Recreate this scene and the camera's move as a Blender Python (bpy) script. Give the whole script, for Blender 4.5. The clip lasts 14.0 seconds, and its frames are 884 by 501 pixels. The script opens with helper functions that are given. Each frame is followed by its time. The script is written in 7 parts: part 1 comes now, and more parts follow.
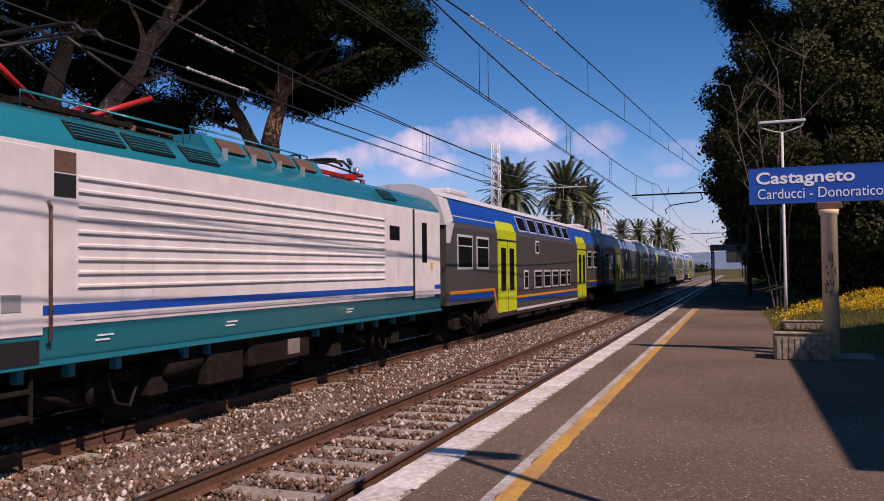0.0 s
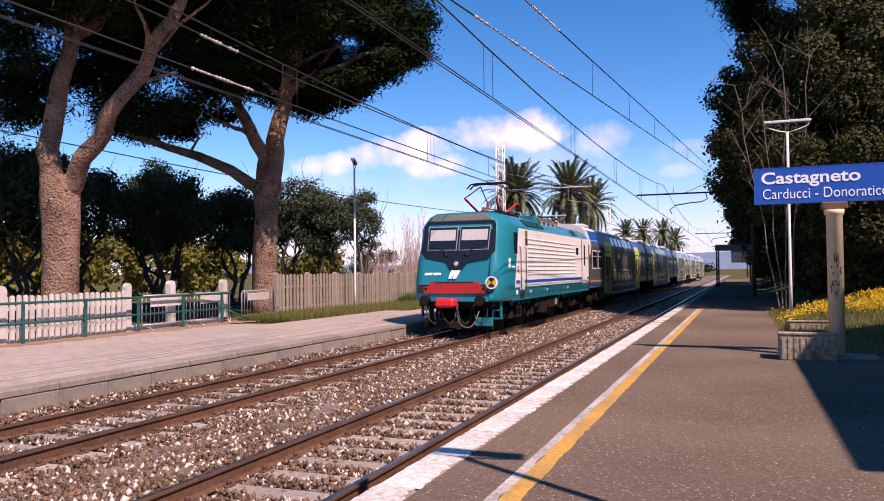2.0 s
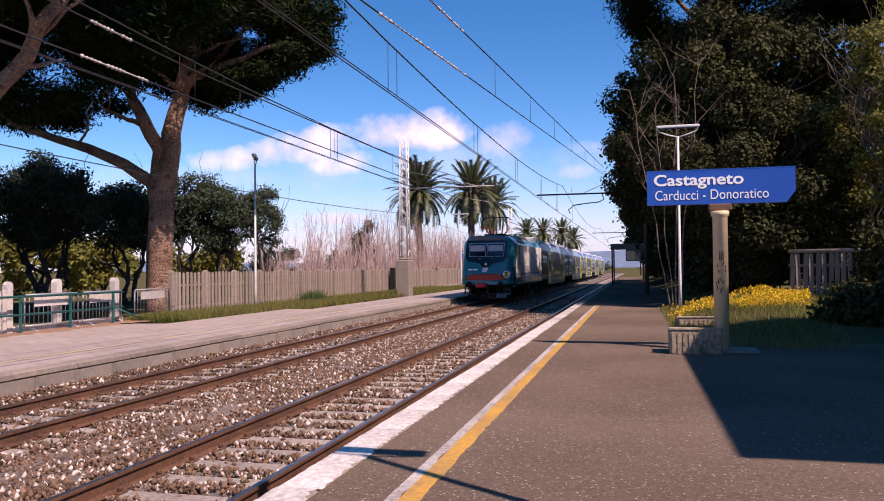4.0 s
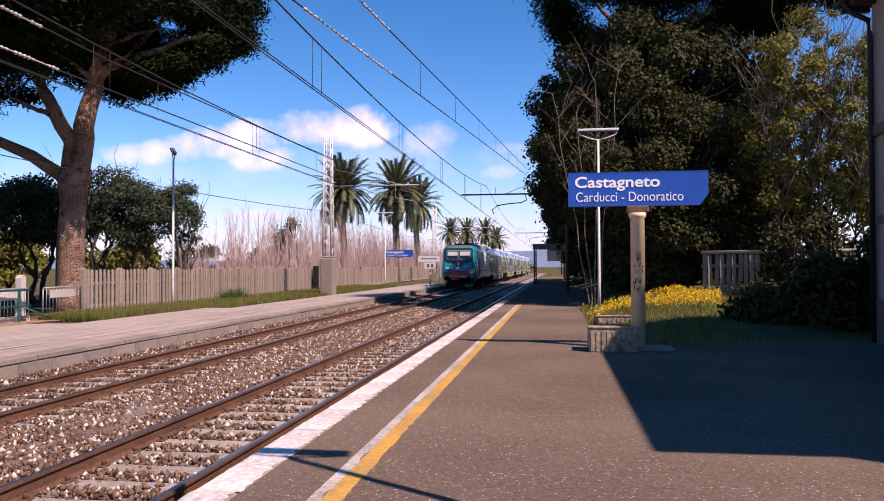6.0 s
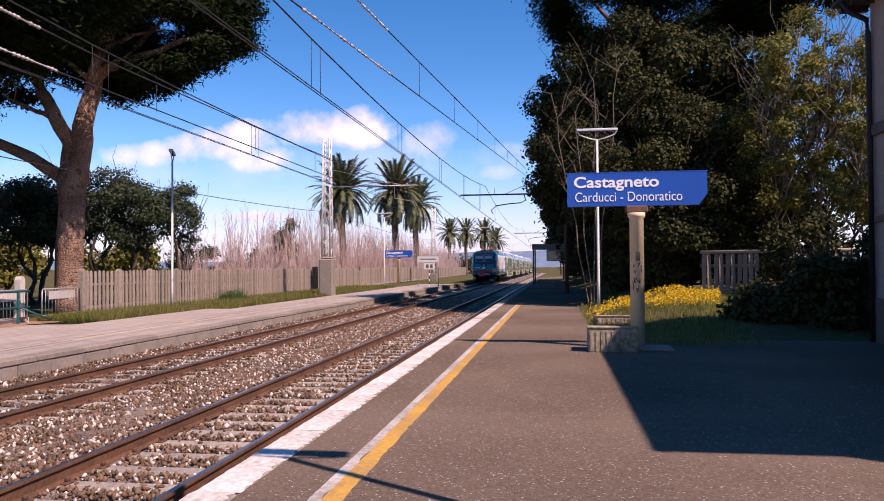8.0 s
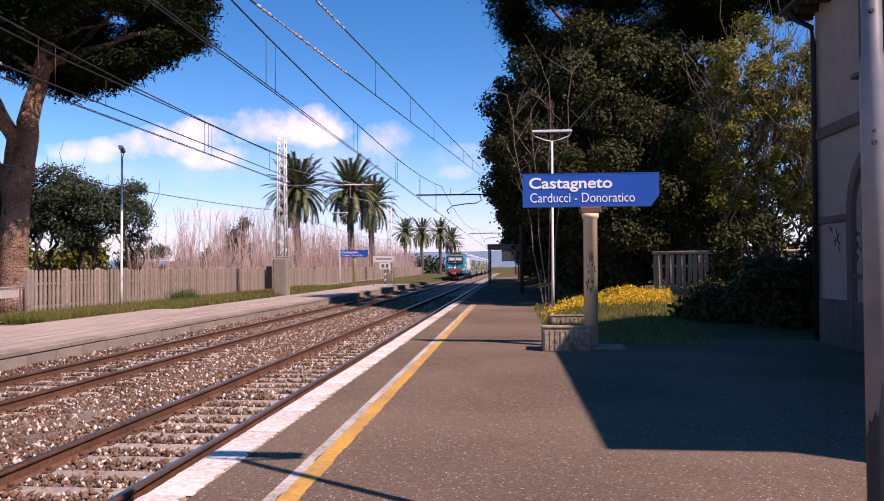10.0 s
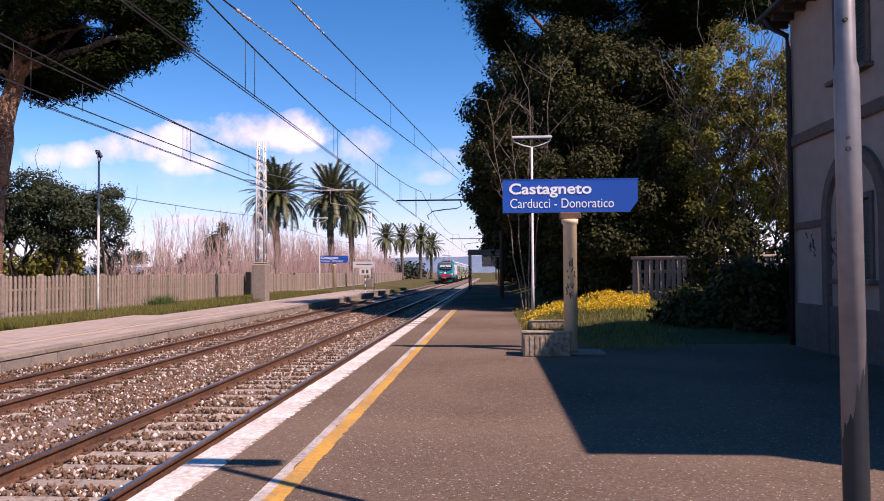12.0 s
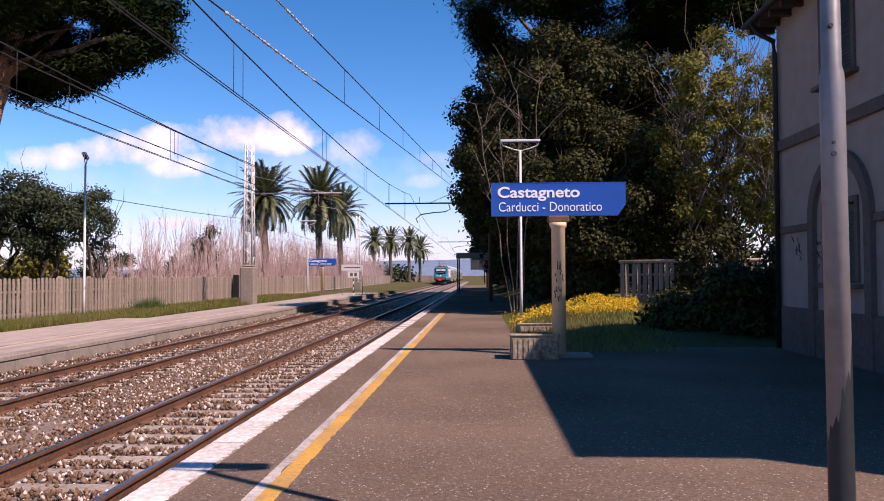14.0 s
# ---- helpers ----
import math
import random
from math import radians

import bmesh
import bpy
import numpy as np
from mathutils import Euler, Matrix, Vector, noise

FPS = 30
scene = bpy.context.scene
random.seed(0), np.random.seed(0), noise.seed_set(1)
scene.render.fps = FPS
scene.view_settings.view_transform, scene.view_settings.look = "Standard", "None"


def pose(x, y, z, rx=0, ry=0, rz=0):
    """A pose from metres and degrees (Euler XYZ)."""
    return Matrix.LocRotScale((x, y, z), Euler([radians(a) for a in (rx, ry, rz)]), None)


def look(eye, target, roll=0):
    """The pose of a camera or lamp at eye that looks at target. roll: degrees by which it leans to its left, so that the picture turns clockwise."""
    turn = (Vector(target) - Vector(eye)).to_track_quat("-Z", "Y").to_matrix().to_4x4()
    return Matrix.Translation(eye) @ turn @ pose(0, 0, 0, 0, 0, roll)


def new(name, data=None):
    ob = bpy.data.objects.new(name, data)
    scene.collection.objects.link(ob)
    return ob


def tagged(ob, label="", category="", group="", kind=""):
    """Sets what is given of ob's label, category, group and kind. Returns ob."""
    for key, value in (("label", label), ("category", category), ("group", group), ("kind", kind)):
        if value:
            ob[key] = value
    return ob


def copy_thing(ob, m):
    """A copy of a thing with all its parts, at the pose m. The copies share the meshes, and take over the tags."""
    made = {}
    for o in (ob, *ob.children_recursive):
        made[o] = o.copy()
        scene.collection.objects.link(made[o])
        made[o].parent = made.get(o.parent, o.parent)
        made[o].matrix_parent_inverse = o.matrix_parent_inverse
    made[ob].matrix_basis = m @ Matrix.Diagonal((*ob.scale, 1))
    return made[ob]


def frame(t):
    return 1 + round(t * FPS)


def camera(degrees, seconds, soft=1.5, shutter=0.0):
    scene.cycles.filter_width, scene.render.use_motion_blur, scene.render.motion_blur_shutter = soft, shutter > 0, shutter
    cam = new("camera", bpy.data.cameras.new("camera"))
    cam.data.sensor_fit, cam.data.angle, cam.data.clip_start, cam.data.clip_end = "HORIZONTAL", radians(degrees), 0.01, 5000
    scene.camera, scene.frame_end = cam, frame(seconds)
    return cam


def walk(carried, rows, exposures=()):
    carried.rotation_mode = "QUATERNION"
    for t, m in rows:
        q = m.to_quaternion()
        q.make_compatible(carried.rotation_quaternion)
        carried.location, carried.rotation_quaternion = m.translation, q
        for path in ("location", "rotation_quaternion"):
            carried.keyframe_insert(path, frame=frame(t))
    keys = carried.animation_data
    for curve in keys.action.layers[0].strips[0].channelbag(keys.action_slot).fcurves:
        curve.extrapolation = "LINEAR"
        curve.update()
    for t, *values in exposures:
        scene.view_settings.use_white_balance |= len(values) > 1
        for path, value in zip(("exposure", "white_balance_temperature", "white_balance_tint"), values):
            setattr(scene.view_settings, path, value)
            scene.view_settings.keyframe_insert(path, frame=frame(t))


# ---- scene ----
# the camera: held still in the hand on the platform, panning along the track
EYE = (0.0, 0.0, 1.90)
cam = camera(59.47, 14.0, soft=1.0)
TURNS = [
    (0.0, 20.88, 1.56, 0.61),
    (0.5, 20.97, 1.55, 0.60),
    (1.0, 21.56, 1.55, 0.58),
    (1.5, 20.60, 1.55, 0.54),
    (2.0, 21.20, 1.55, 0.56),
    (2.5, 21.20, 1.55, 0.56),
    (3.0, 20.84, 1.58, 0.49),
    (3.5, 17.64, 1.44, 0.53),
    (3.7, 15.94, 1.38, 0.54),
    (5.8, 9.53, 1.23, 0.18),
    (6.0, 8.45, 1.22, 0.20),
    (6.5, 7.40, 1.22, 0.27),
    (7.0, 8.03, 1.23, 0.21),
    (7.2, 8.36, 1.26, 0.38),
    (9.3, 8.34, 1.22, 0.27),
    (9.5, 7.57, 1.21, 0.19),
    (10.0, 5.12, 1.22, 0.22),
    (10.5, 4.06, 1.21, 0.27),
    (11.0, 3.79, 1.23, 0.27),
    (11.5, 3.88, 1.61, 0.28),
    (12.0, 3.66, 1.62, 0.29),
    (12.5, 3.42, 1.48, 0.16),
    (13.0, 3.50, 1.47, 0.23),
    (13.5, 3.20, 1.67, 0.23),
    (14.0, 2.81, 1.85, 0.21),
]
# the phone opens up as the pale train leaves the picture
LIGHT = [(0.0, -0.26), (0.9, -0.24), (1.5, 0.2), (2.0, 0.46), (2.5, 0.4), (3.0, 0.2), (3.7, 0.3), (6.0, 0.44), (14.0, 0.44)]
walk(cam, [(t, pose(*EYE, 90 + pitch, roll, yaw)) for t, yaw, pitch, roll in TURNS],
     [(t, stops, 7000, 33) for t, stops in LIGHT])

# ---- world and sun ----
SUN_EL, SUN_AZ = radians(49.5), math.atan2(-0.55, 0.83)
TO_SUN = Vector((math.cos(SUN_EL) * math.cos(SUN_AZ), math.cos(SUN_EL) * math.sin(SUN_AZ), math.sin(SUN_EL)))
sun = new("sun", bpy.data.lights.new("sun", "SUN"))
sun.data.energy, sun.data.angle, sun.data.color = 5.0, radians(0.5), (1.0, 0.91, 0.79)
sun.matrix_world = look(TO_SUN * 60, (0, 0, 0))


def build_world():
    w = bpy.data.worlds.new("sky")
    scene.world = w
    w.use_nodes = True
    nt = w.node_tree
    nt.nodes.clear()
    N, L = nt.nodes.new, nt.links.new
    out, bg = N("ShaderNodeOutputWorld"), N("ShaderNodeBackground")
    sky = N("ShaderNodeTexSky")
    sky.sky_type, sky.sun_disc = "NISHITA", False
    sky.sun_elevation, sky.sun_rotation = SUN_EL, math.pi / 2 - SUN_AZ
    sky.air_density, sky.dust_density, sky.ozone_density, sky.altitude = 1.0, 0.2, 1.2, 3000
    bg.inputs["Strength"].default_value = 0.14
    tint = N("ShaderNodeHueSaturation")
    tint.inputs["Saturation"].default_value, tint.inputs["Hue"].default_value = 1.4, 0.497
    L(sky.outputs[0], tint.inputs["Color"])
    coord, sep = N("ShaderNodeTexCoord"), N("ShaderNodeSeparateXYZ")
    L(coord.outputs["Generated"], sep.inputs[0])

    def m(op, a, b=0.0, c=None):
        n = N("ShaderNodeMath")
        n.operation = op
        for i, v in enumerate((a, b) if c is None else (a, b, c)):
            if isinstance(v, (int, float)):
                n.inputs[i].default_value = v
            else:
                L(v, n.inputs[i])
        return n.outputs[0]

    az = m("DIVIDE", sep.outputs[0], m("MAXIMUM", sep.outputs[1], 0.05))
    el = m("DIVIDE", sep.outputs[2], m("MAXIMUM", sep.outputs[1], 0.05))
    noi = N("ShaderNodeTexNoise")
    noi.inputs["Scale"].default_value, noi.inputs["Detail"].default_value, noi.inputs["Roughness"].default_value = 14.0, 7.0, 0.6
    L(coord.outputs["Generated"], noi.inputs["Vector"])
    n0 = m("SUBTRACT", noi.outputs[0], 0.5)
    ahead = m("GREATER_THAN", sep.outputs[1], 0.15)
    total = None
    # heaped clouds low over the land: side, height, half width, half height, density
    for ca, ce, wa, we, dens in CLOUDS:
        da, de = m("DIVIDE", m("SUBTRACT", az, ca), wa), m("DIVIDE", m("SUBTRACT", el, ce), we)
        d2 = m("ADD", m("MULTIPLY", da, da), m("MULTIPLY", de, de))
        v = m("MULTIPLY", m("ADD", m("SUBTRACT", 1.0, d2), m("MULTIPLY", n0, 3.6)), dens * 0.85)
        v = m("MINIMUM", m("MAXIMUM", v, 0.0), dens)
        total = v if total is None else m("MAXIMUM", total, v)
    total = m("MULTIPLY", total, ahead)
    mix = N("ShaderNodeMix")
    mix.data_type = "RGBA"
    L(total, mix.inputs["Factor"])
    L(tint.outputs[0], mix.inputs["A"])
    shade = N("ShaderNodeMix")
    shade.data_type = "RGBA"
    L(m("MINIMUM", m("MAXIMUM", m("ADD", m("MULTIPLY", n0, 2.0), 0.6), 0.0), 1.0), shade.inputs["Factor"])
    shade.inputs["A"].default_value, shade.inputs["B"].default_value = (4.6, 4.4, 6.0, 1), (7.4, 6.9, 7.8, 1)
    L(shade.outputs["Result"], mix.inputs["B"])
    haze = N("ShaderNodeMix")
    haze.data_type = "RGBA"
    L(m("MULTIPLY", m("MAXIMUM", m("SUBTRACT", 1.0, m("DIVIDE", m("MAXIMUM", sep.outputs[2], 0.0), 0.13)), 0.0), 0.85), haze.inputs["Factor"])
    L(mix.outputs["Result"], haze.inputs["A"])
    haze.inputs["B"].default_value = (3.5, 3.6, 4.5, 1)
    L(haze.outputs["Result"], bg.inputs["Color"])
    L(bg.outputs[0], out.inputs[0])


CLOUDS = [(-0.537, 0.160, 0.105, 0.020, 0.750), (-0.451, 0.172, 0.087, 0.030, 0.950), (-0.390, 0.146, 0.070, 0.020, 0.850), (-0.296, 0.188, 0.091, 0.032, 0.950), (-0.330, 0.180, 0.049, 0.020, 0.900), (-0.155, 0.163, 0.046, 0.032, 0.600),
          (-0.077, 0.124, 0.031, 0.012, 0.400), (-0.397, 0.070, 0.084, 0.010, 0.750), (-0.063, 0.152, 0.031, 0.012, 0.350), (-0.505, 0.165, 0.042, 0.029, 0.850), (-0.200, 0.020, 0.900, 0.055, 0.300), (-0.300, 0.140, 0.500, 0.030, 0.200)]
build_world()


# ---- materials ----
def mat(name, color, rough=0.6, metal=0.0, var=0.15, scale=6.0, bump=0.0, bscale=40.0, second=None, spots=0.0, island=0.0, obj=0.0, spec=0.5, trans=0.0, coat=0.0, fine=3.0, bdist=0.02):
    """A surface: colour varied by coarse and fine noise, towards a second colour, by piece, with fine relief."""
    mt = bpy.data.materials.new(name)
    mt.use_nodes = True
    nt = mt.node_tree
    N, L = nt.nodes.new, nt.links.new
    b = nt.nodes["Principled BSDF"]
    b.inputs["Roughness"].default_value, b.inputs["Metallic"].default_value = rough, metal
    b.inputs["Specular IOR Level"].default_value = spec
    b.inputs["Coat Weight"].default_value = coat
    b.inputs["Coat Roughness"].default_value = 0.127
    second = second or tuple(c * 0.55 for c in color)
    co = N("ShaderNodeTexCoord")
    n1, n2 = N("ShaderNodeTexNoise"), N("ShaderNodeTexNoise")
    for n, s, d in ((n1, scale * 0.18, 4), (n2, scale * fine, 6)):
        n.inputs["Scale"].default_value, n.inputs["Detail"].default_value = s, d
        L(co.outputs["Object"], n.inputs["Vector"])
    add = N("ShaderNodeMath")
    add.operation = "ADD"
    L(n1.outputs[0], add.inputs[0])
    L(n2.outputs[0], add.inputs[1])
    rng = N("ShaderNodeMapRange")
    rng.inputs[1].default_value, rng.inputs[2].default_value = 0.75, 1.3
    rng.inputs[3].default_value, rng.inputs[4].default_value = 0.0, min(1.0, var * 3.0)
    L(add.outputs[0], rng.inputs[0])
    fac = rng.outputs[0]
    if spots:
        n3 = N("ShaderNodeTexNoise")
        n3.inputs["Scale"].default_value, n3.inputs["Detail"].default_value = scale * 0.5, 8
        L(co.outputs["Object"], n3.inputs["Vector"])
        r3 = N("ShaderNodeMapRange")
        r3.inputs[1].default_value, r3.inputs[2].default_value, r3.inputs[4].default_value = 0.56, 0.66, spots
        L(n3.outputs[0], r3.inputs[0])
        mx = N("ShaderNodeMath")
        mx.operation = "MAXIMUM"
        L(fac, mx.inputs[0])
        L(r3.outputs[0], mx.inputs[1])
        fac = mx.outputs[0]
    mix = N("ShaderNodeMix")
    mix.data_type = "RGBA"
    mix.inputs["A"].default_value, mix.inputs["B"].default_value = (*color, 1), (*second, 1)
    L(fac, mix.inputs["Factor"])
    col = mix.outputs["Result"]
    for amount, node, sock in ((island, "ShaderNodeNewGeometry", "Random Per Island"), (obj, "ShaderNodeObjectInfo", "Random")):
        if amount:
            g, h, r = N(node), N("ShaderNodeHueSaturation"), N("ShaderNodeMapRange")
            r.inputs[3].default_value, r.inputs[4].default_value = 1 - amount, 1 + amount
            L(g.outputs[sock], r.inputs[0])
            L(r.outputs[0], h.inputs["Value"])
            L(col, h.inputs["Color"])
            col = h.outputs[0]
    L(col, b.inputs["Base Color"])
    if trans:
        b.inputs["Subsurface Weight"].default_value = 0.0
        tr, sh = N("ShaderNodeBsdfTranslucent"), N("ShaderNodeMixShader")
        L(col, tr.inputs[0])
        sh.inputs[0].default_value = trans
        L(b.outputs[0], sh.inputs[1])
        L(tr.outputs[0], sh.inputs[2])
        L(sh.outputs[0], nt.nodes["Material Output"].inputs[0])
    if bump:
        bn, nb = N("ShaderNodeBump"), N("ShaderNodeTexNoise")
        nb.inputs["Scale"].default_value, nb.inputs["Detail"].default_value = bscale, 5
        bn.inputs["Strength"].default_value, bn.inputs["Distance"].default_value = min(1.0, bump), bdist
        L(co.outputs["Object"], nb.inputs["Vector"])
        L(nb.outputs[0], bn.inputs["Height"])
        L(bn.outputs[0], b.inputs["Normal"])
    return mt


M = {}
M["asphalt"] = mat("asphalt", (0.235, 0.17, 0.13), 0.9, var=0.42, scale=1.6, bump=0.9, bscale=110, second=(0.115, 0.081, 0.062), spec=0.0, fine=24)
M["grit"] = mat("grit", (0.42, 0.37, 0.33), 0.9, island=0.6, var=0.3, scale=9)
M["white_paint"] = mat("white_road_paint", (0.8, 0.73, 0.68), 0.8, var=0.3, scale=6, second=(0.28, 0.23, 0.2), spots=0.8, bump=0.4, obj=0.06)
M["white_worn"] = mat("worn_white_line", (0.55, 0.5, 0.46), 0.8, var=0.3, scale=6, second=(0.2, 0.16, 0.14), spots=0.7, bump=0.3)
M["yellow_paint"] = mat("yellow_road_paint", (0.62, 0.32, 0.04), 0.8, var=0.3, scale=7, second=(0.3, 0.18, 0.08), spots=0.75, bump=0.3)
M["faded_yellow"] = mat("faded_yellow_line", (0.62, 0.42, 0.2), 0.85, var=0.35, scale=4, second=(0.45, 0.38, 0.33), spots=0.8)
M["coping"] = mat("concrete_coping", (0.3, 0.235, 0.19), 0.9, var=0.3, scale=4, second=(0.16, 0.14, 0.12), bump=0.5, obj=0.15)
M["paving"] = mat("pale_paving", (0.4, 0.325, 0.285), 0.85, var=0.3, scale=1.2, second=(0.24, 0.185, 0.155), spots=0.5, bump=0.3, obj=0.07)
M["joint"] = mat("paving_joint", (0.2, 0.17, 0.15), 0.95, var=0.3)
M["concrete"] = mat("old_concrete", (0.28, 0.225, 0.185), 0.9, var=0.3, scale=3, second=(0.17, 0.15, 0.13), bump=0.5, obj=0.12)
M["sleeper"] = mat("sleeper_concrete", (0.42, 0.36, 0.31), 0.9, var=0.3, scale=6, second=(0.2, 0.15, 0.12), spots=0.5, bump=0.5, obj=0.14)
M["rail_rust"] = mat("rusty_rail_side", (0.17, 0.075, 0.04), 0.75, metal=0.1, var=0.3, scale=8, second=(0.05, 0.025, 0.016), bump=0.3)
M["rail_top"] = mat("polished_rail_head", (0.3, 0.26, 0.25), 0.3, metal=0.9, var=0.2, scale=8, second=(0.16, 0.1, 0.08))
M["ballast"] = mat("ballast_bed", (0.06, 0.038, 0.028), 0.95, var=0.35, scale=14, second=(0.26, 0.2, 0.17), bump=1.0, bscale=28)
M["stone"] = mat("ballast_stone", (0.19, 0.115, 0.075), 0.85, spec=0.15, var=0.3, scale=10, second=(0.095, 0.056, 0.038), island=0.55)
M["stone_pale"] = mat("pale_ballast_stone", (0.58, 0.5, 0.45), 0.85, var=0.2, scale=10, second=(0.35, 0.27, 0.22), island=0.25)
M["soil"] = mat("soil_and_dry_grass", (0.13, 0.1, 0.055), 0.95, spec=0.0, var=0.35, scale=1.2, second=(0.06, 0.075, 0.03), bump=0.8, bscale=20)
M["grass"] = mat("grass_blades", (0.14, 0.16, 0.035), 0.8, spec=0.1, var=0.3, scale=2, second=(0.24, 0.19, 0.08), island=0.35, trans=0.3)
M["petal"] = mat("yellow_petals", (0.7, 0.46, 0.015), 0.6, var=0.15, scale=4, second=(0.7, 0.42, 0.01), island=0.15, trans=0.25)
M["bark"] = mat("pine_bark", (0.46, 0.28, 0.2), 0.95, spec=0.0, var=0.5, scale=7, second=(0.12, 0.07, 0.052), bump=1.0, bscale=15, spots=0.9, bdist=0.2)
M["dark_bark"] = mat("dark_bark", (0.07, 0.05, 0.04), 0.95, var=0.3, scale=4, bump=0.8, bscale=14)
M["brown_twig"] = mat("brown_bare_twig", (0.2, 0.15, 0.115), 0.9, var=0.3, scale=4)
M["pink_twig"] = mat("reddish_bare_twig", (0.3, 0.19, 0.18), 0.9, var=0.3, scale=0.6, second=(0.36, 0.27, 0.25), island=0.3)
M["needles"] = mat("pine_needles", (0.02, 0.03, 0.012), 0.9, spec=0.0, var=0.25, scale=1.0, second=(0.011, 0.017, 0.007), island=0.4, trans=0.05)
M["laurel"] = mat("evergreen_leaves", (0.05, 0.05, 0.015), 0.65, spec=0.12, var=0.3, scale=0.8, second=(0.024, 0.027, 0.01), island=0.5, trans=0.06)
M["olive"] = mat("grey_green_leaves", (0.045, 0.06, 0.03), 0.7, spec=0.25, var=0.25, scale=0.6, second=(0.035, 0.05, 0.026), island=0.4, trans=0.15)
M["spring"] = mat("yellow_green_leaves", (0.19, 0.17, 0.03), 0.6, spec=0.2, var=0.3, scale=0.7, second=(0.09, 0.09, 0.02), island=0.45, trans=0.25)
M["frond"] = mat("palm_frond", (0.12, 0.13, 0.055), 0.5, var=0.2, scale=2, second=(0.07, 0.085, 0.035), island=0.25, trans=0.15)
M["dry_frond"] = mat("dry_palm_frond", (0.3, 0.16, 0.07), 0.8, var=0.3, scale=2, island=0.3)
M["palm_trunk"] = mat("palm_trunk", (0.14, 0.1, 0.075), 0.95, var=0.35, scale=5, bump=1.0, bscale=7)
M["teal"] = mat("teal_train_paint", (0.0, 0.185, 0.235), 0.26, var=0.08, scale=1.5, second=(0.003, 0.14, 0.18), coat=0.15)
M["train_white"] = mat("grimy_white_train_paint", (0.82, 0.77, 0.74), 0.45, var=0.12, scale=1.2, second=(0.4, 0.35, 0.32), coat=0.1)
M["train_blue"] = mat("blue_train_paint", (0.004, 0.078, 0.42), 0.4, var=0.08, scale=2, coat=0.2)
M["train_red"] = mat("red_train_paint", (0.5, 0.022, 0.015), 0.45, var=0.12, scale=3, second=(0.3, 0.015, 0.012))
M["red_cover"] = mat("bright_red_cover", (0.75, 0.02, 0.03), 0.4, var=0.06, scale=3)
M["train_grey"] = mat("dark_grey_train_paint", (0.075, 0.071, 0.068), 0.5, spec=0.25, var=0.12, scale=1.5, coat=0.04)
M["train_roof"] = mat("pale_train_roof", (0.62, 0.6, 0.6), 0.5, var=0.15, scale=1.5, second=(0.4, 0.37, 0.35))
M["roof_dirt"] = mat("brown_roof_dust", (0.2, 0.15, 0.11), 0.8, var=0.3, scale=3, second=(0.05, 0.11, 0.12))
M["lime"] = mat("lime_door_paint", (0.6, 0.68, 0.02), 0.4, var=0.08, scale=2, coat=0.2)
M["orange"] = mat("orange_stripe", (0.8, 0.28, 0.02), 0.45, var=0.06, scale=3)
M["rubber"] = mat("black_rubber", (0.015, 0.015, 0.016), 0.6, var=0.2, scale=5)
M["mask"] = mat("black_mask_paint", (0.012, 0.013, 0.015), 0.25, var=0.1, scale=3, coat=0.3)
M["under"] = mat("grimy_underframe", (0.013, 0.011, 0.01), 0.9, metal=0.0, spec=0.05, var=0.35, scale=5, second=(0.032, 0.024, 0.019), bump=0.4)
M["wheel"] = mat("wheel_steel", (0.022, 0.017, 0.014), 0.8, spec=0.1, metal=0.1, var=0.3, scale=5)
M["alu"] = mat("aluminium_frame", (0.6, 0.6, 0.6), 0.4, metal=0.6, var=0.1, scale=5)
M["glass"] = mat("dark_window_glass", (0.012, 0.014, 0.017), 0.05, var=0.1, scale=1, spec=0.8)
M["blind"] = mat("pale_sun_blind", (0.5, 0.47, 0.46), 0.7, var=0.1, scale=3)
M["silver"] = mat("galvanised_steel", (0.42, 0.4, 0.41), 0.5, metal=0.5, var=0.2, scale=3, second=(0.28, 0.26, 0.27), bump=0.1)
M["pole_paint"] = mat("dull_grey_pole_paint", (0.27, 0.25, 0.25), 0.45, metal=0.3, var=0.25, scale=4, second=(0.15, 0.14, 0.14), spots=0.5, bump=0.02)
# near-black that stands in for shade on the near lamp post's foot
M["base_paint"] = mat("black_base_shade", (0.02, 0.024, 0.025), 0.5, var=0.3, scale=6)
M["lamp_white"] = mat("white_lamp_paint", (0.7, 0.68, 0.66), 0.5, var=0.15, scale=4)
M["rust"] = mat("rusted_steel", (0.17, 0.09, 0.06), 0.8, metal=0.2, var=0.35, scale=6)
M["dark_iron"] = mat("dark_iron", (0.025, 0.024, 0.024), 0.6, metal=0.4, var=0.3, scale=5)
M["wire"] = mat("overhead_wire", (0.05, 0.045, 0.045), 0.6, metal=0.5, var=0.2, scale=5)
M["insulator"] = mat("pale_insulator", (0.66, 0.59, 0.56), 0.4, var=0.3, scale=9, second=(0.34, 0.28, 0.25))
M["sign_blue"] = mat("blue_sign_enamel", (0.003, 0.078, 0.42), 0.4, var=0.06, scale=2, coat=0.1)
M["letter"] = mat("white_lettering", (0.85, 0.85, 0.86), 0.5, var=0.03)
M["cream"] = mat("cream_post_paint", (0.82, 0.62, 0.38), 0.7, var=0.2, scale=3, second=(0.6, 0.44, 0.31), bump=0.2)
M["planter"] = mat("stained_planter_concrete", (0.46, 0.37, 0.27), 0.9, spec=0.1, var=0.4, scale=5, second=(0.14, 0.105, 0.075), spots=0.7, bump=0.5)
M["ink"] = mat("black_spray_ink", (0.02, 0.02, 0.022), 0.7, var=0.1)
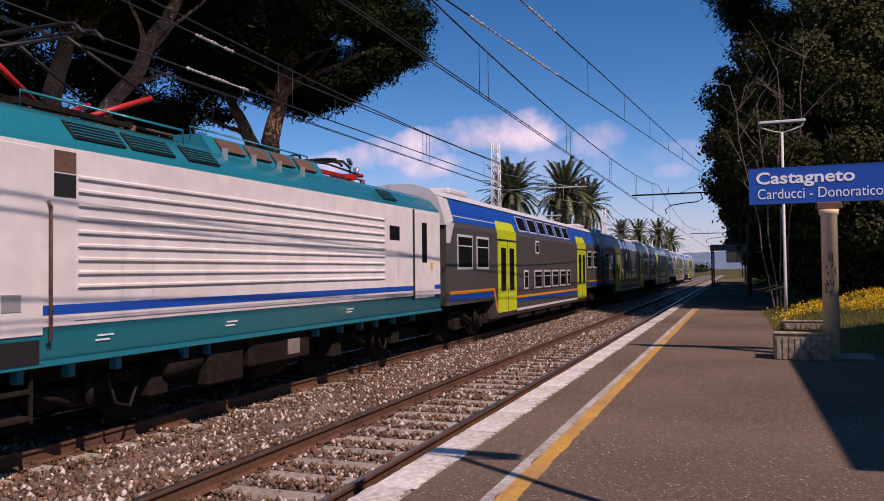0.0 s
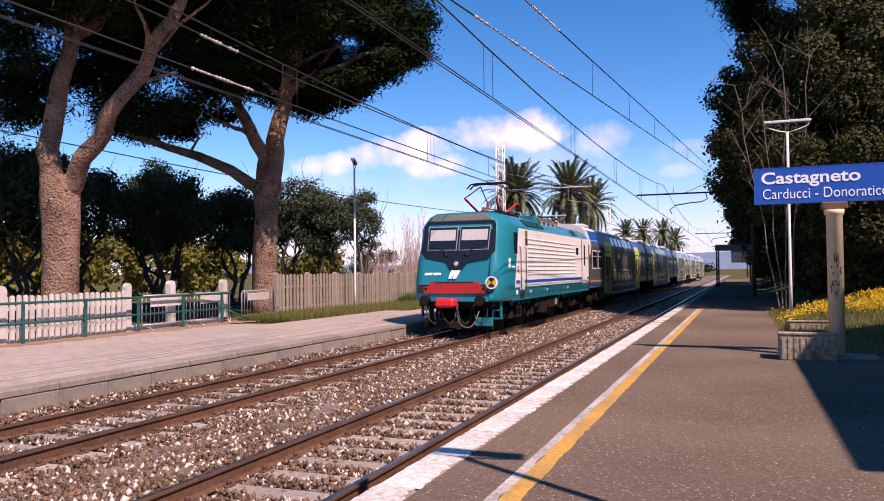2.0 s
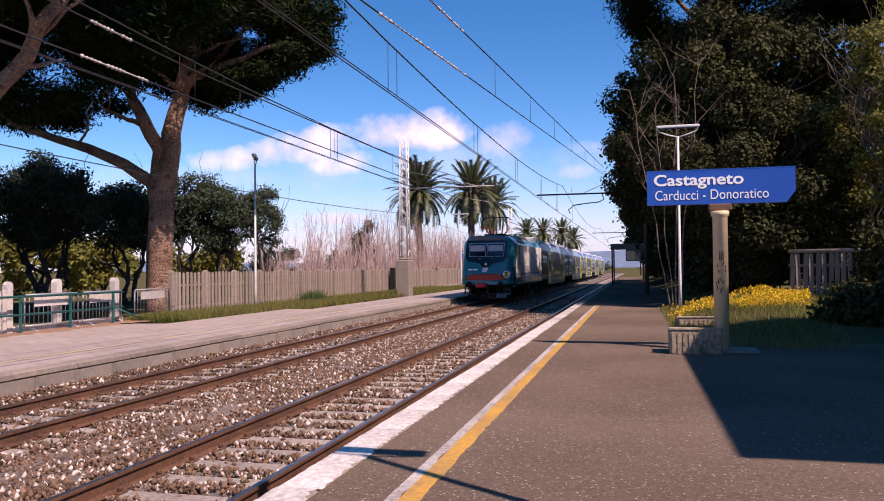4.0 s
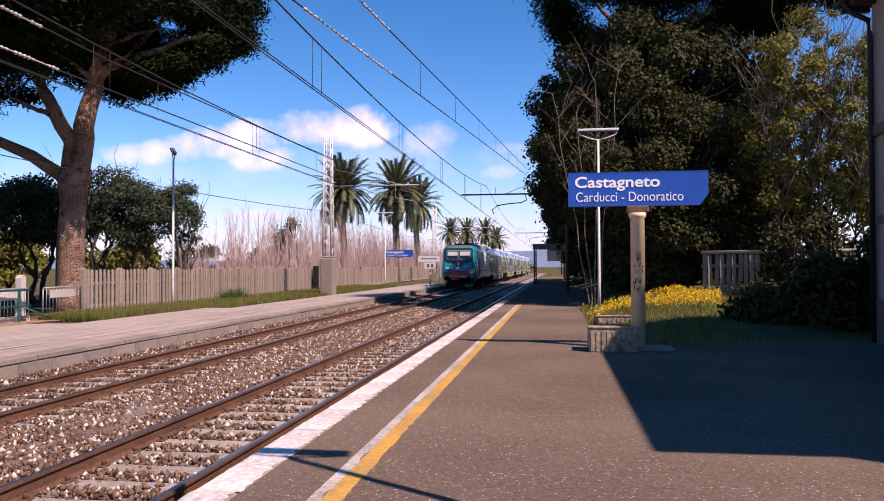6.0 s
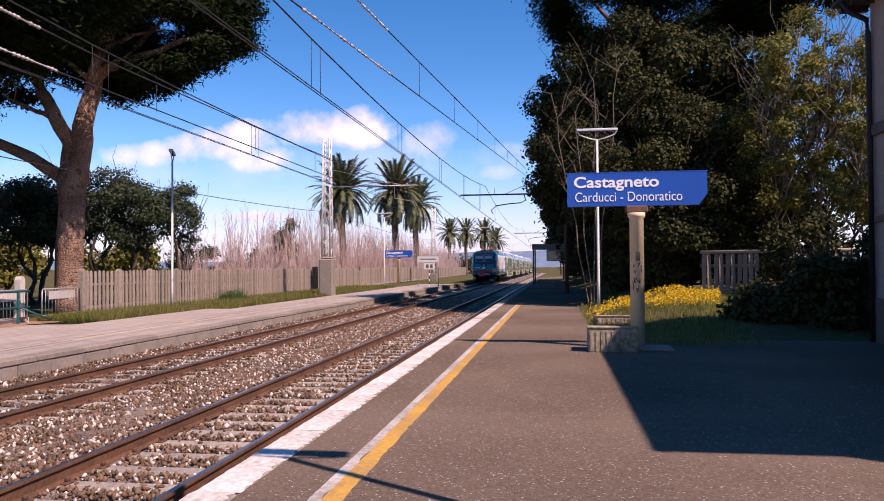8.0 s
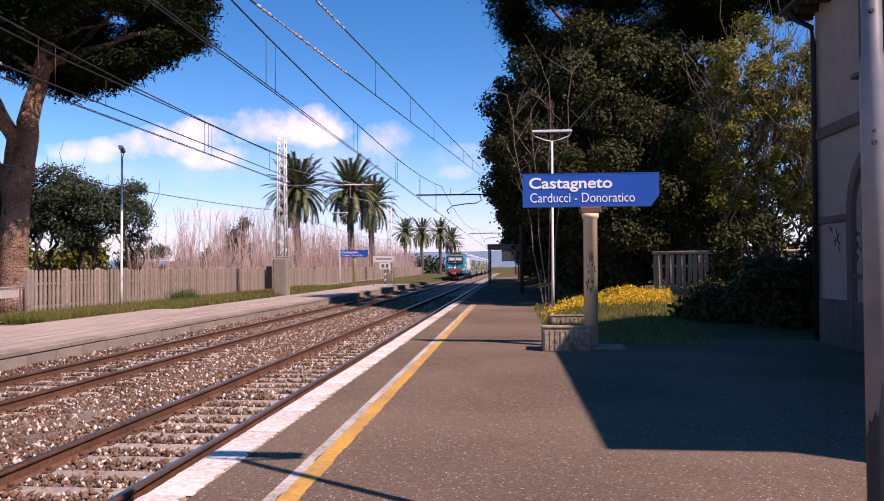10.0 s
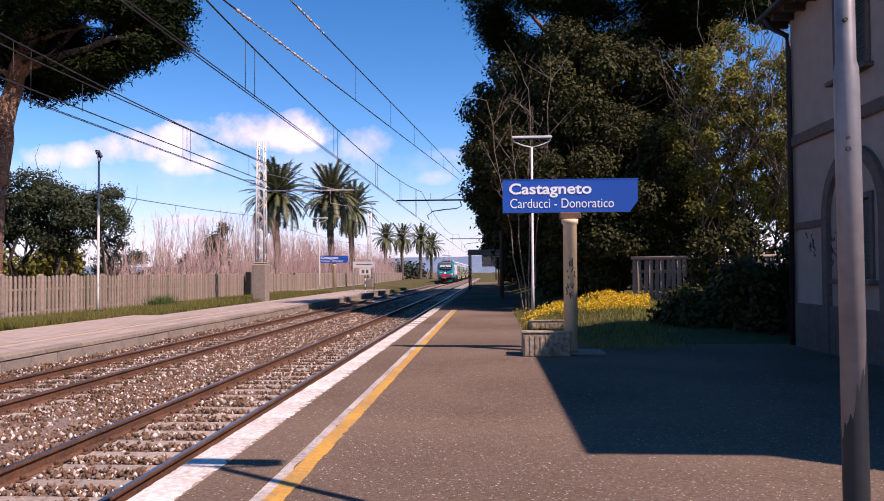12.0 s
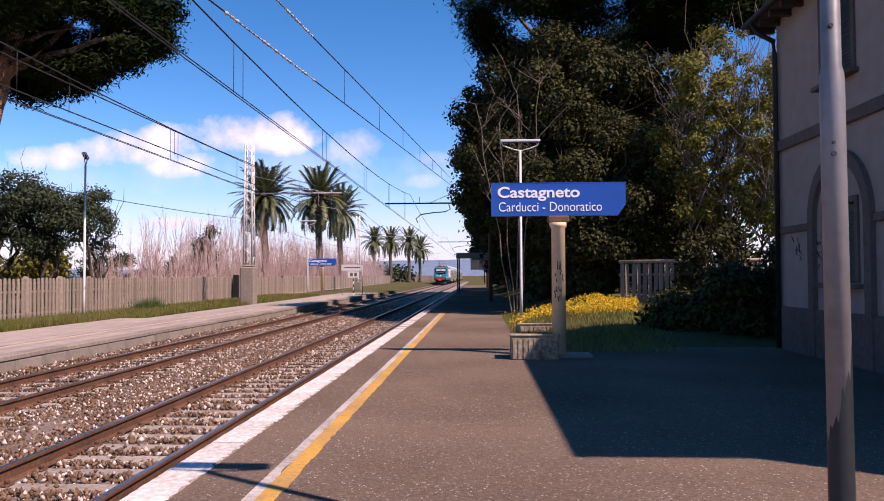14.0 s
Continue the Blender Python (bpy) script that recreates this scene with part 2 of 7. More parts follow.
M["stucco"] = mat("pinkish_stucco", (0.38, 0.31, 0.27), 0.95, spec=0.0, var=0.22, scale=1.0, second=(0.27, 0.21, 0.18), bump=0.25, bscale=60)
M["trim"] = mat("grey_stone_trim", (0.17, 0.135, 0.12), 0.95, spec=0.0, var=0.25, scale=3, bump=0.3)
M["shutter"] = mat("dark_green_shutter", (0.03, 0.045, 0.04), 0.6, var=0.2, scale=4)
M["tile"] = mat("terracotta_roof_tile", (0.32, 0.13, 0.075), 0.85, var=0.3, scale=4, obj=0.2)
M["timber"] = mat("dark_eaves_timber", (0.05, 0.035, 0.028), 0.8, var=0.3, scale=5)
M["fence_white"] = mat("whitewashed_concrete", (0.62, 0.56, 0.52), 0.85, var=0.25, scale=4, second=(0.36, 0.31, 0.28), bump=0.3, obj=0.1)
M["fence_grey"] = mat("weathered_concrete_pale", (0.34, 0.27, 0.22), 0.9, var=0.3, scale=3, second=(0.2, 0.15, 0.12), bump=0.4, obj=0.15)
M["green_rail"] = mat("green_railing_paint", (0.015, 0.11, 0.1), 0.5, var=0.15, scale=4)
# distance haze is put into the hills' blue base colour
M["hill"] = mat("haze_tinted_hills", (0.17, 0.23, 0.32), 1.0, var=0.2, scale=0.01, spec=0.0)
M["yellow_disc"] = mat("yellow_disc_paint", (0.75, 0.45, 0.03), 0.5, var=0.05)
M["lens"] = mat("lamp_lens", (0.6, 0.6, 0.6), 0.1, metal=0.5, var=0.1)
M["litter"] = mat("fallen_pine_needles", (0.34, 0.19, 0.11), 0.95, var=0.35, scale=4, second=(0.2, 0.12, 0.075), bump=0.5)
M["weed"] = mat("weed_leaves", (0.07, 0.12, 0.025), 0.6, var=0.3, scale=3, island=0.3, trans=0.2)


# ---- mesh helpers ----
def box(bm, x0, x1, y0, y1, z0, z1, bevel=0.0):
    v = [bm.verts.new(p) for p in ((x0, y0, z0), (x1, y0, z0), (x1, y1, z0), (x0, y1, z0), (x0, y0, z1), (x1, y0, z1), (x1, y1, z1), (x0, y1, z1))]
    fs = [bm.faces.new([v[i] for i in q]) for q in ((3, 2, 1, 0), (4, 5, 6, 7), (0, 1, 5, 4), (1, 2, 6, 5), (2, 3, 7, 6), (3, 0, 4, 7))]
    if bevel:
        bmesh.ops.bevel(bm, geom=list({e for f in fs for e in f.edges}), offset=bevel, segments=1, affect="EDGES")
    return bm


def boxes(*rows, bevel=0.0):
    bm = bmesh.new()
    for r in rows:
        box(bm, *r, bevel=bevel)
    return bm


def tube(bm, pts, radii, sides=8, cap=True):
    """A round bar through points; radii one number or one a point."""
    pts = [Vector(p) for p in pts]
    if isinstance(radii, (int, float)):
        radii = [radii] * len(pts)
    rings = []
    for i, p in enumerate(pts):
        d = (pts[min(i + 1, len(pts) - 1)] - pts[max(i - 1, 0)]).normalized()
        a = d.cross(Vector((0, 0, 1)) if abs(d.z) < 0.9 else Vector((0, 1, 0))).normalized()
        b = d.cross(a)
        rings.append([bm.verts.new(p + (a * math.cos(q) + b * math.sin(q)) * radii[i]) for q in (2 * math.pi * k / sides for k in range(sides))])
    for r0, r1 in zip(rings, rings[1:]):
        for k in range(sides):
            f = bm.faces.new((r0[k], r0[(k + 1) % sides], r1[(k + 1) % sides], r1[k]))
            f.smooth = True
    if cap:
        bm.faces.new(rings[0][::-1])
        bm.faces.new(rings[-1])
    return bm


def tubes(*rows):
    bm = bmesh.new()
    for r in rows:
        tube(bm, *r)
    return bm


def prism(bm, profile, y0, y1, axis="y"):
    """A closed outline in (x, z) drawn along y; along x the outline is in (y, z); along z in (x, y)."""
    def at(p, d):
        return (p[0], d, p[1]) if axis == "y" else (d, p[0], p[1]) if axis == "x" else (p[0], p[1], d)
    a, b = [bm.verts.new(at(p, y0)) for p in profile], [bm.verts.new(at(p, y1)) for p in profile]
    bm.faces.new(a)
    bm.faces.new(b[::-1])
    n = len(profile)
    for i in range(n):
        bm.faces.new((a[i], b[i], b[(i + 1) % n], a[(i + 1) % n]))
    bmesh.ops.recalc_face_normals(bm, faces=bm.faces[:])
    return bm


def to_mesh(name, bm, material):
    me = bpy.data.meshes.new(name)
    bmesh.ops.recalc_face_normals(bm, faces=bm.faces[:])
    bm.to_mesh(me)
    bm.free()
    me.materials.append(M[material])
    return me


def part(name, bm, material, parent, label=""):
    ob = new(name, bm if isinstance(bm, bpy.types.Mesh) else to_mesh(name, bm, material))
    ob.parent = parent
    if label:
        ob["label"] = label
    return ob


def thing(name, label, category, m=None, group="", kind=""):
    ob = new(name)
    ob.empty_display_size = 0.3
    if m is not None:
        ob.matrix_basis = m
    return tagged(ob, label, category, group, kind)


def solo(name, bm, material, label, category, group="", kind="", m=None):
    ob = new(name, bm if isinstance(bm, bpy.types.Mesh) else to_mesh(name, bm, material))
    if m is not None:
        ob.matrix_basis = m
    return tagged(ob, label, category, group, kind)


def quads_mesh(name, verts, per, material, smooth=False):
    """A mesh of loose polygons of `per` corners each, out of an array of corners."""
    n = len(verts) // per
    me = bpy.data.meshes.new(name)
    me.vertices.add(len(verts))
    me.vertices.foreach_set("co", np.asarray(verts, dtype=np.float32).ravel())
    me.loops.add(n * per)
    me.loops.foreach_set("vertex_index", np.arange(n * per, dtype=np.int32))
    me.polygons.add(n)
    me.polygons.foreach_set("loop_start", np.arange(0, n * per, per, dtype=np.int32))
    me.update(calc_edges=True)
    me.materials.append(M[material])
    return me


def leaves_mesh(name, centres, size, material, seed, long=1.6, droop=0.0, facing=None, loose=0.6):
    """Small pointed leaves (four corners each) at given places, turned at random or about a facing."""
    g = np.random.default_rng(seed)
    n = len(centres)
    u = g.normal(size=(n, 3))
    u[:, 2] -= droop
    u /= np.linalg.norm(u, axis=1, keepdims=True)
    w = np.cross(u, g.normal(size=(n, 3)))
    if facing is not None:
        side = np.asarray(facing) + loose * g.normal(size=(n, 3))
        u = np.cross(side, u)
        u /= np.linalg.norm(u, axis=1, keepdims=True)
        w = np.cross(side, u)
    w /= np.linalg.norm(w, axis=1, keepdims=True)
    s = size * g.uniform(0.6, 1.4, (n, 1))
    c = np.asarray(centres)
    q = np.stack([c - u * s * long / 2, c + w * s / 2, c + u * s * long / 2, c - w * s / 2], axis=1).reshape(-1, 3)
    return quads_mesh(name, q, 4, material)


def clump_points(clumps, n, seed, shell=0.55, up=None):
    """Points in ellipsoids (x, y, z, rx, ry, rz), denser towards their skins; with up, also the way out of each clump, lifted by it."""
    g = np.random.default_rng(seed)
    c = np.array(clumps, dtype=float)
    w = (c[:, 3] * c[:, 4] * c[:, 5]) ** (2 / 3)
    k = g.choice(len(c), size=n, p=w / w.sum())
    d = g.normal(size=(n, 3))
    d /= np.linalg.norm(d, axis=1, keepdims=True)
    r = shell + (1 - shell) * g.uniform(0, 1, (n, 1)) ** 0.7
    r *= 1 + 0.16 * g.normal(size=(n, 1))
    pts = c[k, :3] + d * r * c[k, 3:]
    if up is None:
        return pts
    out = d + np.array((0, 0, up))
    return pts, out / np.maximum(np.linalg.norm(out, axis=1, keepdims=True), 0.05)


# ---- ground, tracks, platforms ----
NEAR_X, FAR_X = -4.035, -8.02          # middles of the two tracks
EDGE_R, TOP_R = -2.47, 0.38            # platform by the camera
EDGE_L, TOP_L = -9.80, 0.26            # platform across the tracks


def ground_z(x, y):
    """Height of the land: a trough for the tracks, a bank behind the near platform."""
    if -9.9 < x < -2.5:
        return -0.32
    if x <= -9.9:
        return 0.16 + (0.12 * noise.noise((x * 0.15, y * 0.15, 0)) if x < -14 else 0)
    rise = min(1.0, max(0.0, (y - 15.5) / 7.0)) * min(1.0, max(0.0, (x - 1.2) / 2.0))
    return 0.30 + 0.55 * rise + 0.05 * noise.noise((x * 0.5, y * 0.5, 3)) * rise


def build_ground():
    xs = [-3000, -900, -300, -120, -70, -45, -32, -26] + [-22 + 0.8 * i for i in range(11)] + [-13, -11, -9.95, -9.85, -6, -2.55, -2.45, -1] + [0.6 * i for i in range(0, 22)] + [14, 18, 26, 45, 90, 300, 900, 3000]
    ys = [-300, -60, -20, -8] + [2.0 * i for i in range(0, 40)] + [90, 110, 140, 200, 320, 600, 1400, 3500]
    bm = bmesh.new()
    rows = [[bm.verts.new((x, y, ground_z(x, y))) for x in xs] for y in ys]
    for a, b in zip(rows, rows[1:]):
        for i in range(len(xs) - 1):
            bm.faces.new((a[i], a[i + 1], b[i + 1], b[i]))
    solo("ground", bm, "soil", "bare soil and dry grass around the station", "ground", kind="structure")


build_ground()


def build_ballast():
    bm = bmesh.new()
    xs = [-9.78, -9.3, -8.9] + [-8.6 + 0.3 * i for i in range(20)] + [-2.62, -2.5]
    ys = [-6 + 0.35 * i for i in range(190)] + [70, 100, 160, 260]
    rows = []
    for y in ys:
        row = []
        for x in xs:
            z = -0.195 + 0.03 * noise.noise((x * 1.3, y * 1.3, 7)) + 0.05 * noise.noise((x * 4, y * 4, 1))
            z += max(0.0, min(0.1, (-9.0 - x) * 0.16))
            if -6.6 < x < -5.5:
                z += 0.03
            row.append(bm.verts.new((x, y, z)))
        rows.append(row)
    for a, b in zip(rows, rows[1:]):
        for i in range(len(xs) - 1):
            bm.faces.new((a[i], a[i + 1], b[i + 1], b[i]))
    solo("ballast_bed", bm, "ballast", "brown ballast bed under both tracks", "ballast", kind="structure")
    g = np.random.default_rng(5)
    base = np.array([(1, 0, 0), (-1, 0, 0), (0, 1, 0), (0, -1, 0), (0, 0, 1), (0, 0, -1)], dtype=float)
    tri = np.array([(0, 2, 4), (2, 1, 4), (1, 3, 4), (3, 0, 4), (2, 0, 5), (1, 2, 5), (3, 1, 5), (0, 3, 5)])
    for name, material, n, lo, hi in (("ballast_stones", "stone", 88000, 0.017, 0.038), ("pale_ballast_stones", "stone_pale", 17000, 0.014, 0.04)):
        y = 2.5 + 52 * g.uniform(0, 1, n) ** 1.7
        x = g.uniform(-9.72, -2.56, n)
        z = np.array([-0.19 + 0.03 * noise.noise((a * 1.3, b * 1.3, 7)) for a, b in zip(x, y)]) + g.uniform(0.0, 0.045, n) + np.clip((-9.0 - x) * 0.16, 0, 0.1)
        keep = np.ones(n, bool)
        for tx in (NEAR_X, FAR_X):
            keep &= ~((np.abs(np.abs(x - tx) - 0.75) < 0.1))
            on_sleeper = (np.abs(x - tx) < 1.2) & (np.abs(((y / 0.6) % 1) - 0.5) < 0.23)
            keep &= ~(on_sleeper & (g.uniform(0, 1, n) < 0.94))
        x, y, z = x[keep], y[keep], z[keep]
        n = len(x)
        s = g.uniform(lo, hi, (n, 1, 1)) * g.uniform(0.6, 1.4, (n, 1, 3))
        v = base[None] * s * g.uniform(0.7, 1.3, (n, 6, 1))
        a = g.uniform(0, 6.283, n)
        ca, sa = np.cos(a)[:, None], np.sin(a)[:, None]
        v = np.stack([v[..., 0] * ca - v[..., 1] * sa, v[..., 0] * sa + v[..., 1] * ca, v[..., 2] + 0.5 * v[..., 0]], -1)
        v = v + np.stack([x, y, z], -1)[:, None]
        me = bpy.data.meshes.new(name)
        faces = (tri[None] + 6 * np.arange(n)[:, None, None]).reshape(-1, 3)
        me.vertices.add(n * 6)
        me.vertices.foreach_set("co", v.astype(np.float32).ravel())
        me.loops.add(len(faces) * 3)
        me.loops.foreach_set("vertex_index", faces.astype(np.int32).ravel())
        me.polygons.add(len(faces))
        me.polygons.foreach_set("loop_start", np.arange(0, len(faces) * 3, 3, dtype=np.int32))
        me.update(calc_edges=True)
        me.materials.append(M[material])
        solo(name, me, material, "loose angular crushed stones between the rails", "ballast", kind="stuff")


build_ballast()

RAIL = [(-0.07, -0.172), (0.07, -0.172), (0.07, -0.16), (0.012, -0.14), (0.01, -0.045), (0.036, -0.03), (0.036, -0.004), (0.03, -0.001), (-0.03, -0.001), (-0.036, -0.004), (-0.036, -0.03), (-0.01, -0.045), (-0.012, -0.14), (-0.07, -0.16)]


def build_track(name, x, label):
    tr = thing(name, label, "railway track", pose(x, 0, 0), "railway tracks", "structure")
    sl = bmesh.new()
    prism(sl, [(-0.13, -0.3), (0.13, -0.3), (0.13, -0.2), (0.105, -0.165), (-0.105, -0.165), (-0.13, -0.2)], -1.15, 1.15, "x")
    sleeper = to_mesh("sleeper", sl, "sleeper")
    clip = boxes((-0.15, -0.075, -0.07, 0.07, -0.165, -0.14), (0.075, 0.15, -0.07, 0.07, -0.165, -0.14), (-0.125, -0.085, -0.03, 0.03, -0.14, -0.1), (0.085, 0.125, -0.03, 0.03, -0.14, -0.1), bevel=0.008)
    clip = to_mesh("rail_clip", clip, "rail_rust")
    for k in range(-8, 120):
        s = part("sleeper", sleeper, "sleeper", tr)
        s.location = (0, 0.6 * k + 0.3, 0)
        if 0 <= k < 60:
            for side in (-0.753, 0.753):
                c = part("rail_clip", clip, "rail_rust", tr)
                c.location = (side, 0.6 * k + 0.3, 0)
    far = bmesh.new()
    for k in range(120, 430):
        box(far, -1.15, 1.15, 0.6 * k + 0.17, 0.6 * k + 0.43, -0.3, -0.165)
    tagged(part("far_sleepers", far, "sleeper", tr), kind="stuff")
    for side in (-0.753, 0.753):
        r = part("rail", prism(bmesh.new(), [(side + a, b) for a, b in RAIL], -8, 260), "rail_rust", tr)
        part("railhead", boxes((side - 0.027, side + 0.027, -8, 260, -0.001, 0.002)), "rail_top", r, "shiny worn running surface")


build_track("track_near", NEAR_X, "rusty rails on concrete sleepers beside the platform")
build_track("track_far", FAR_X, "rusty rails on concrete sleepers carrying the train")


def build_platforms():
    p = thing("platform_near", "asphalt platform with a white edge and a yellow line", "platform", kind="structure")
    part("asphalt_top", boxes((EDGE_R + 0.34, 6.1, -8, 16.6, 0.0, TOP_R), (EDGE_R + 0.34, 4.2, 16.6, 30, 0.0, TOP_R), (EDGE_R + 0.34, 2.7, 30.0, 118, 0.0, TOP_R)), "asphalt", p)
    part("platform_wall", boxes((EDGE_R + 0.04, EDGE_R + 0.336, -8, 118, -0.31, TOP_R - 0.13)), "concrete", p)
    stone = to_mesh("coping_stone", boxes((0, 0.33, 0.004, 0.996, -0.12, 0.0), bevel=0.012), "coping")

    def ragged(x0, x1, length, step, wild, seed, z=0.0045):
        """A thin coat of paint with worn, uneven edges."""
        rr = random.Random(seed)
        bm, n = bmesh.new(), max(2, round(length / step))
        rows = []
        for k in range(n + 1):
            y = length * k / n
            a, b = x0 + rr.uniform(0, wild * 0.4), x1 - abs(rr.gauss(0, wild))
            rows.append([bm.verts.new((a, y, z)), bm.verts.new((b, y, z)), bm.verts.new((a, y, 0)), bm.verts.new((b, y, 0))])
        for u, v in zip(rows, rows[1:]):
            bm.faces.new((u[0], u[1], v[1], v[0]))
            bm.faces.new((u[1], u[3], v[3], v[1]))
            bm.faces.new((u[0], v[0], v[2], u[2]))
        return bm
    coats = [to_mesh("paint_coat", ragged(0.012, 0.35, 0.998, 0.055, 0.035, 70 + i), "white_paint") for i in range(7)]
    for k in range(-6, 90):
        c = part("coping_stone", stone, "coping", p)
        c.location = (EDGE_R + random.uniform(-0.006, 0.006), k, TOP_R + random.uniform(0, 0.004))
        if k < 21 or (k < 32 and k % 3 == 0):
            coat = part("paint_coat", coats[k % 7], "white_paint", c)
    half = to_mesh("paint_patch", boxes((0.02, 0.3, 0.05, 0.55, 0.0, 0.003)), "white_paint")
    for k in range(21, 33):
        if k % 3:
            c = part("paint_patch", half, "white_paint", p)
            c.location = (EDGE_R + 0.01, k + 0.2, TOP_R + 0.002)
    for name, x0, x1, material, label, seed in (("yellow_line", -1.54, -1.39, "yellow_paint", "yellow safety line", 3), ("white_line", -1.63, -1.53, "white_worn", "worn white line", 4)):
        ln = part(name, ragged(x0, x1, 39.5, 0.09, 0.012, seed, 0.004 if seed == 3 else 0.0025), material, p, label)
        ln.location = (0, -8, TOP_R)
    g = np.random.default_rng(9)
    n = 32000
    pts = np.stack([g.uniform(-2.1, 4.0, n), 3.0 + 20 * g.uniform(0, 1, n) ** 1.6, np.full(n, TOP_R + 0.001)], -1)
    r = g.uniform(0.003, 0.013, (n, 1))
    t = g.uniform(0, 6.283, (n, 1)) + np.array([[0, 2.1, 4.2]])
    v = pts[:, None] + np.stack([np.cos(t) * r, np.sin(t) * r, np.full_like(t, 0.002)], -1)
    tagged(part("grit", quads_mesh("grit", v.reshape(-1, 3), 3, "grit"), "grit", p), kind="stuff")

    q = thing("platform_far", "pale paved platform with a faded yellow line", "platform", kind="structure")
    part("platform_base", boxes((-16.6, EDGE_L - 0.42, -8, 22, -0.3, TOP_L - 0.04), (-14.0, EDGE_L - 0.42, 22, 30, -0.3, TOP_L - 0.04), (-13.1, EDGE_L - 0.42, 30, 75, -0.3, TOP_L - 0.04)), "joint", q)
    part("platform_wall", boxes((EDGE_L - 0.41, EDGE_L - 0.05, -8, 75, -0.31, TOP_L - 0.12)), "concrete", q)
    edge = to_mesh("edge_stone", boxes((-0.4, 0, 0.006, 1.494, -0.11, 0.0), bevel=0.015), "coping")
    face = to_mesh("face_panel", boxes((-0.05, -0.012, 0.01, 0.99, -0.5, -0.12), bevel=0.01), "concrete")
    for k in range(-4, 50):
        c = part("edge_stone", edge, "coping", q)
        c.location = (EDGE_L, 1.5 * k, TOP_L + random.uniform(-0.004, 0.008))
    for k in range(-6, 74):
        c = part("face_panel", face, "concrete", q)
        c.location = (EDGE_L + random.uniform(-0.012, 0.006), 1.0 * k, TOP_L)
    slab = to_mesh("paving_slab", boxes((0.006, 0.994, 0.006, 1.494, -0.038, 0.0), bevel=0.006), "paving")
    count = 0
    for k in range(2, 50):
        width = 6 if k < 14 else 4 if k < 20 else 3
        for i in range(width):
            if count < 290:
                c = part("paving_slab", slab, "paving", q)
                c.location = (EDGE_L - 0.42 - (i + 1), 1.5 * k, TOP_L + random.uniform(-0.003, 0.004))
                count += 1
    lit = part("needle_litter", ragged(-16.55, -15.35, 22.0, 0.2, 0.22, 8, 0.006), "litter", q, "reddish fallen pine needles")
    lit.location = (0, 3, TOP_L + 0.002)
    part("faded_line", boxes((-11.25, -11.1, -2, 60, TOP_L + 0.004, TOP_L + 0.008)), "faded_yellow", q, "faded yellow line")


build_platforms()


# ---- the train ----
LOCO_L, CAR_L, CAR_PITCH = 14.2, 23.2, 23.65


def mirror_y(points, length):
    return [(x, length - y, z) for x, y, z in points]


def loft(bm, rings, smooth=True, cap=True):
    vs = [[bm.verts.new(p) for p in r] for r in rings]
    for a, b in zip(vs, vs[1:]):
        n = len(a)
        for i in range(n):
            f = bm.faces.new((a[i], a[(i + 1) % n], b[(i + 1) % n], b[i]))
            f.smooth = smooth
    if cap:
        bm.faces.new(vs[0][::-1])
        bm.faces.new(vs[-1])
    return bm


def loco_ring(y_low, y_high, w_low, w_high, z_top, r):
    """One outline of the body: right sill, up the side, over the roof, down; y leans back with height."""
    def at(x, z):
        t = max(0.0, min(1.0, (z - 1.5) / 2.2))
        return (x, y_low + (y_high - y_low) * t, z)
    half = [(w_low - 0.03, 1.0), (w_low, 1.08), (w_low, 1.6), (w_low, 2.2), (w_high, 2.8), (w_high, z_top - 0.5), (w_high - 0.05, z_top - 0.36), (w_high - r * 0.55, z_top - 0.14), (w_high - r * 1.15, z_top - 0.02), (0.0, z_top)]
    return [at(x, z) for x, z in half] + [at(-x, z) for x, z in half[-2::-1]]


def front_y(z):
    """How far the nose lies back at a height."""
    t = max(0.0, min(1.0, (z - 1.5) / 2.2))
    return 0.75 * t


def face_panel_shape(name, outline, depth, material, parent, label=""):
    """A panel on the sloped nose: an outline in (x, z), standing proud by depth, bent round the nose."""
    bm = bmesh.new()

    def at(x, z, d):
        return (x, front_y(z) + 0.28 * max(0.0, abs(x) - 1.06) - d, z)
    a, b = [bm.verts.new(at(x, z, depth)) for x, z in outline], [bm.verts.new(at(x, z, -0.15)) for x, z in outline]
    n = len(outline)
    bm.faces.new(a)
    bm.faces.new(b[::-1])
    for i in range(n):
        bm.faces.new((a[i], b[i], b[(i + 1) % n], a[(i + 1) % n]))
    return part(name, bm, material, parent, label)


def side_strip(name, y0, y1, z0, z1, x, material, parent, label="", bevel=0.0, proud=0.006, both=True):
    """A flat piece on both sides of a vehicle."""
    rows = [(x - 0.02, x + proud, y0, y1, z0, z1)]
    if both:
        rows.append((-x - proud, -x + 0.02, y0, y1, z0, z1))
    return part(name, boxes(*rows, bevel=bevel), material, parent, label)


def wheelset_mesh():
    bm = bmesh.new()
    for s in (-1, 1):
        tube(bm, [(s * 0.70, 0, 0), (s * 0.725, 0, 0), (s * 0.73, 0, 0), (s * 0.84, 0, 0)], [0.55, 0.55, 0.5, 0.49], 24)
        tube(bm, [(s * 0.84, 0, 0), (s * 0.86, 0, 0)], [0.2, 0.18], 12)
        for k in range(6):
            a = k * math.pi / 3
            tube(bm, [(s * 0.845, 0.32 * math.cos(a), 0.32 * math.sin(a)), (s * 0.85, 0.32 * math.cos(a), 0.32 * math.sin(a))], 0.07, 8)
    tube(bm, [(-0.7, 0, 0), (0.7, 0, 0)], 0.09, 10)
    return to_mesh("wheelset", bm, "wheel")


WHEEL = wheelset_mesh()
WHEELS = []


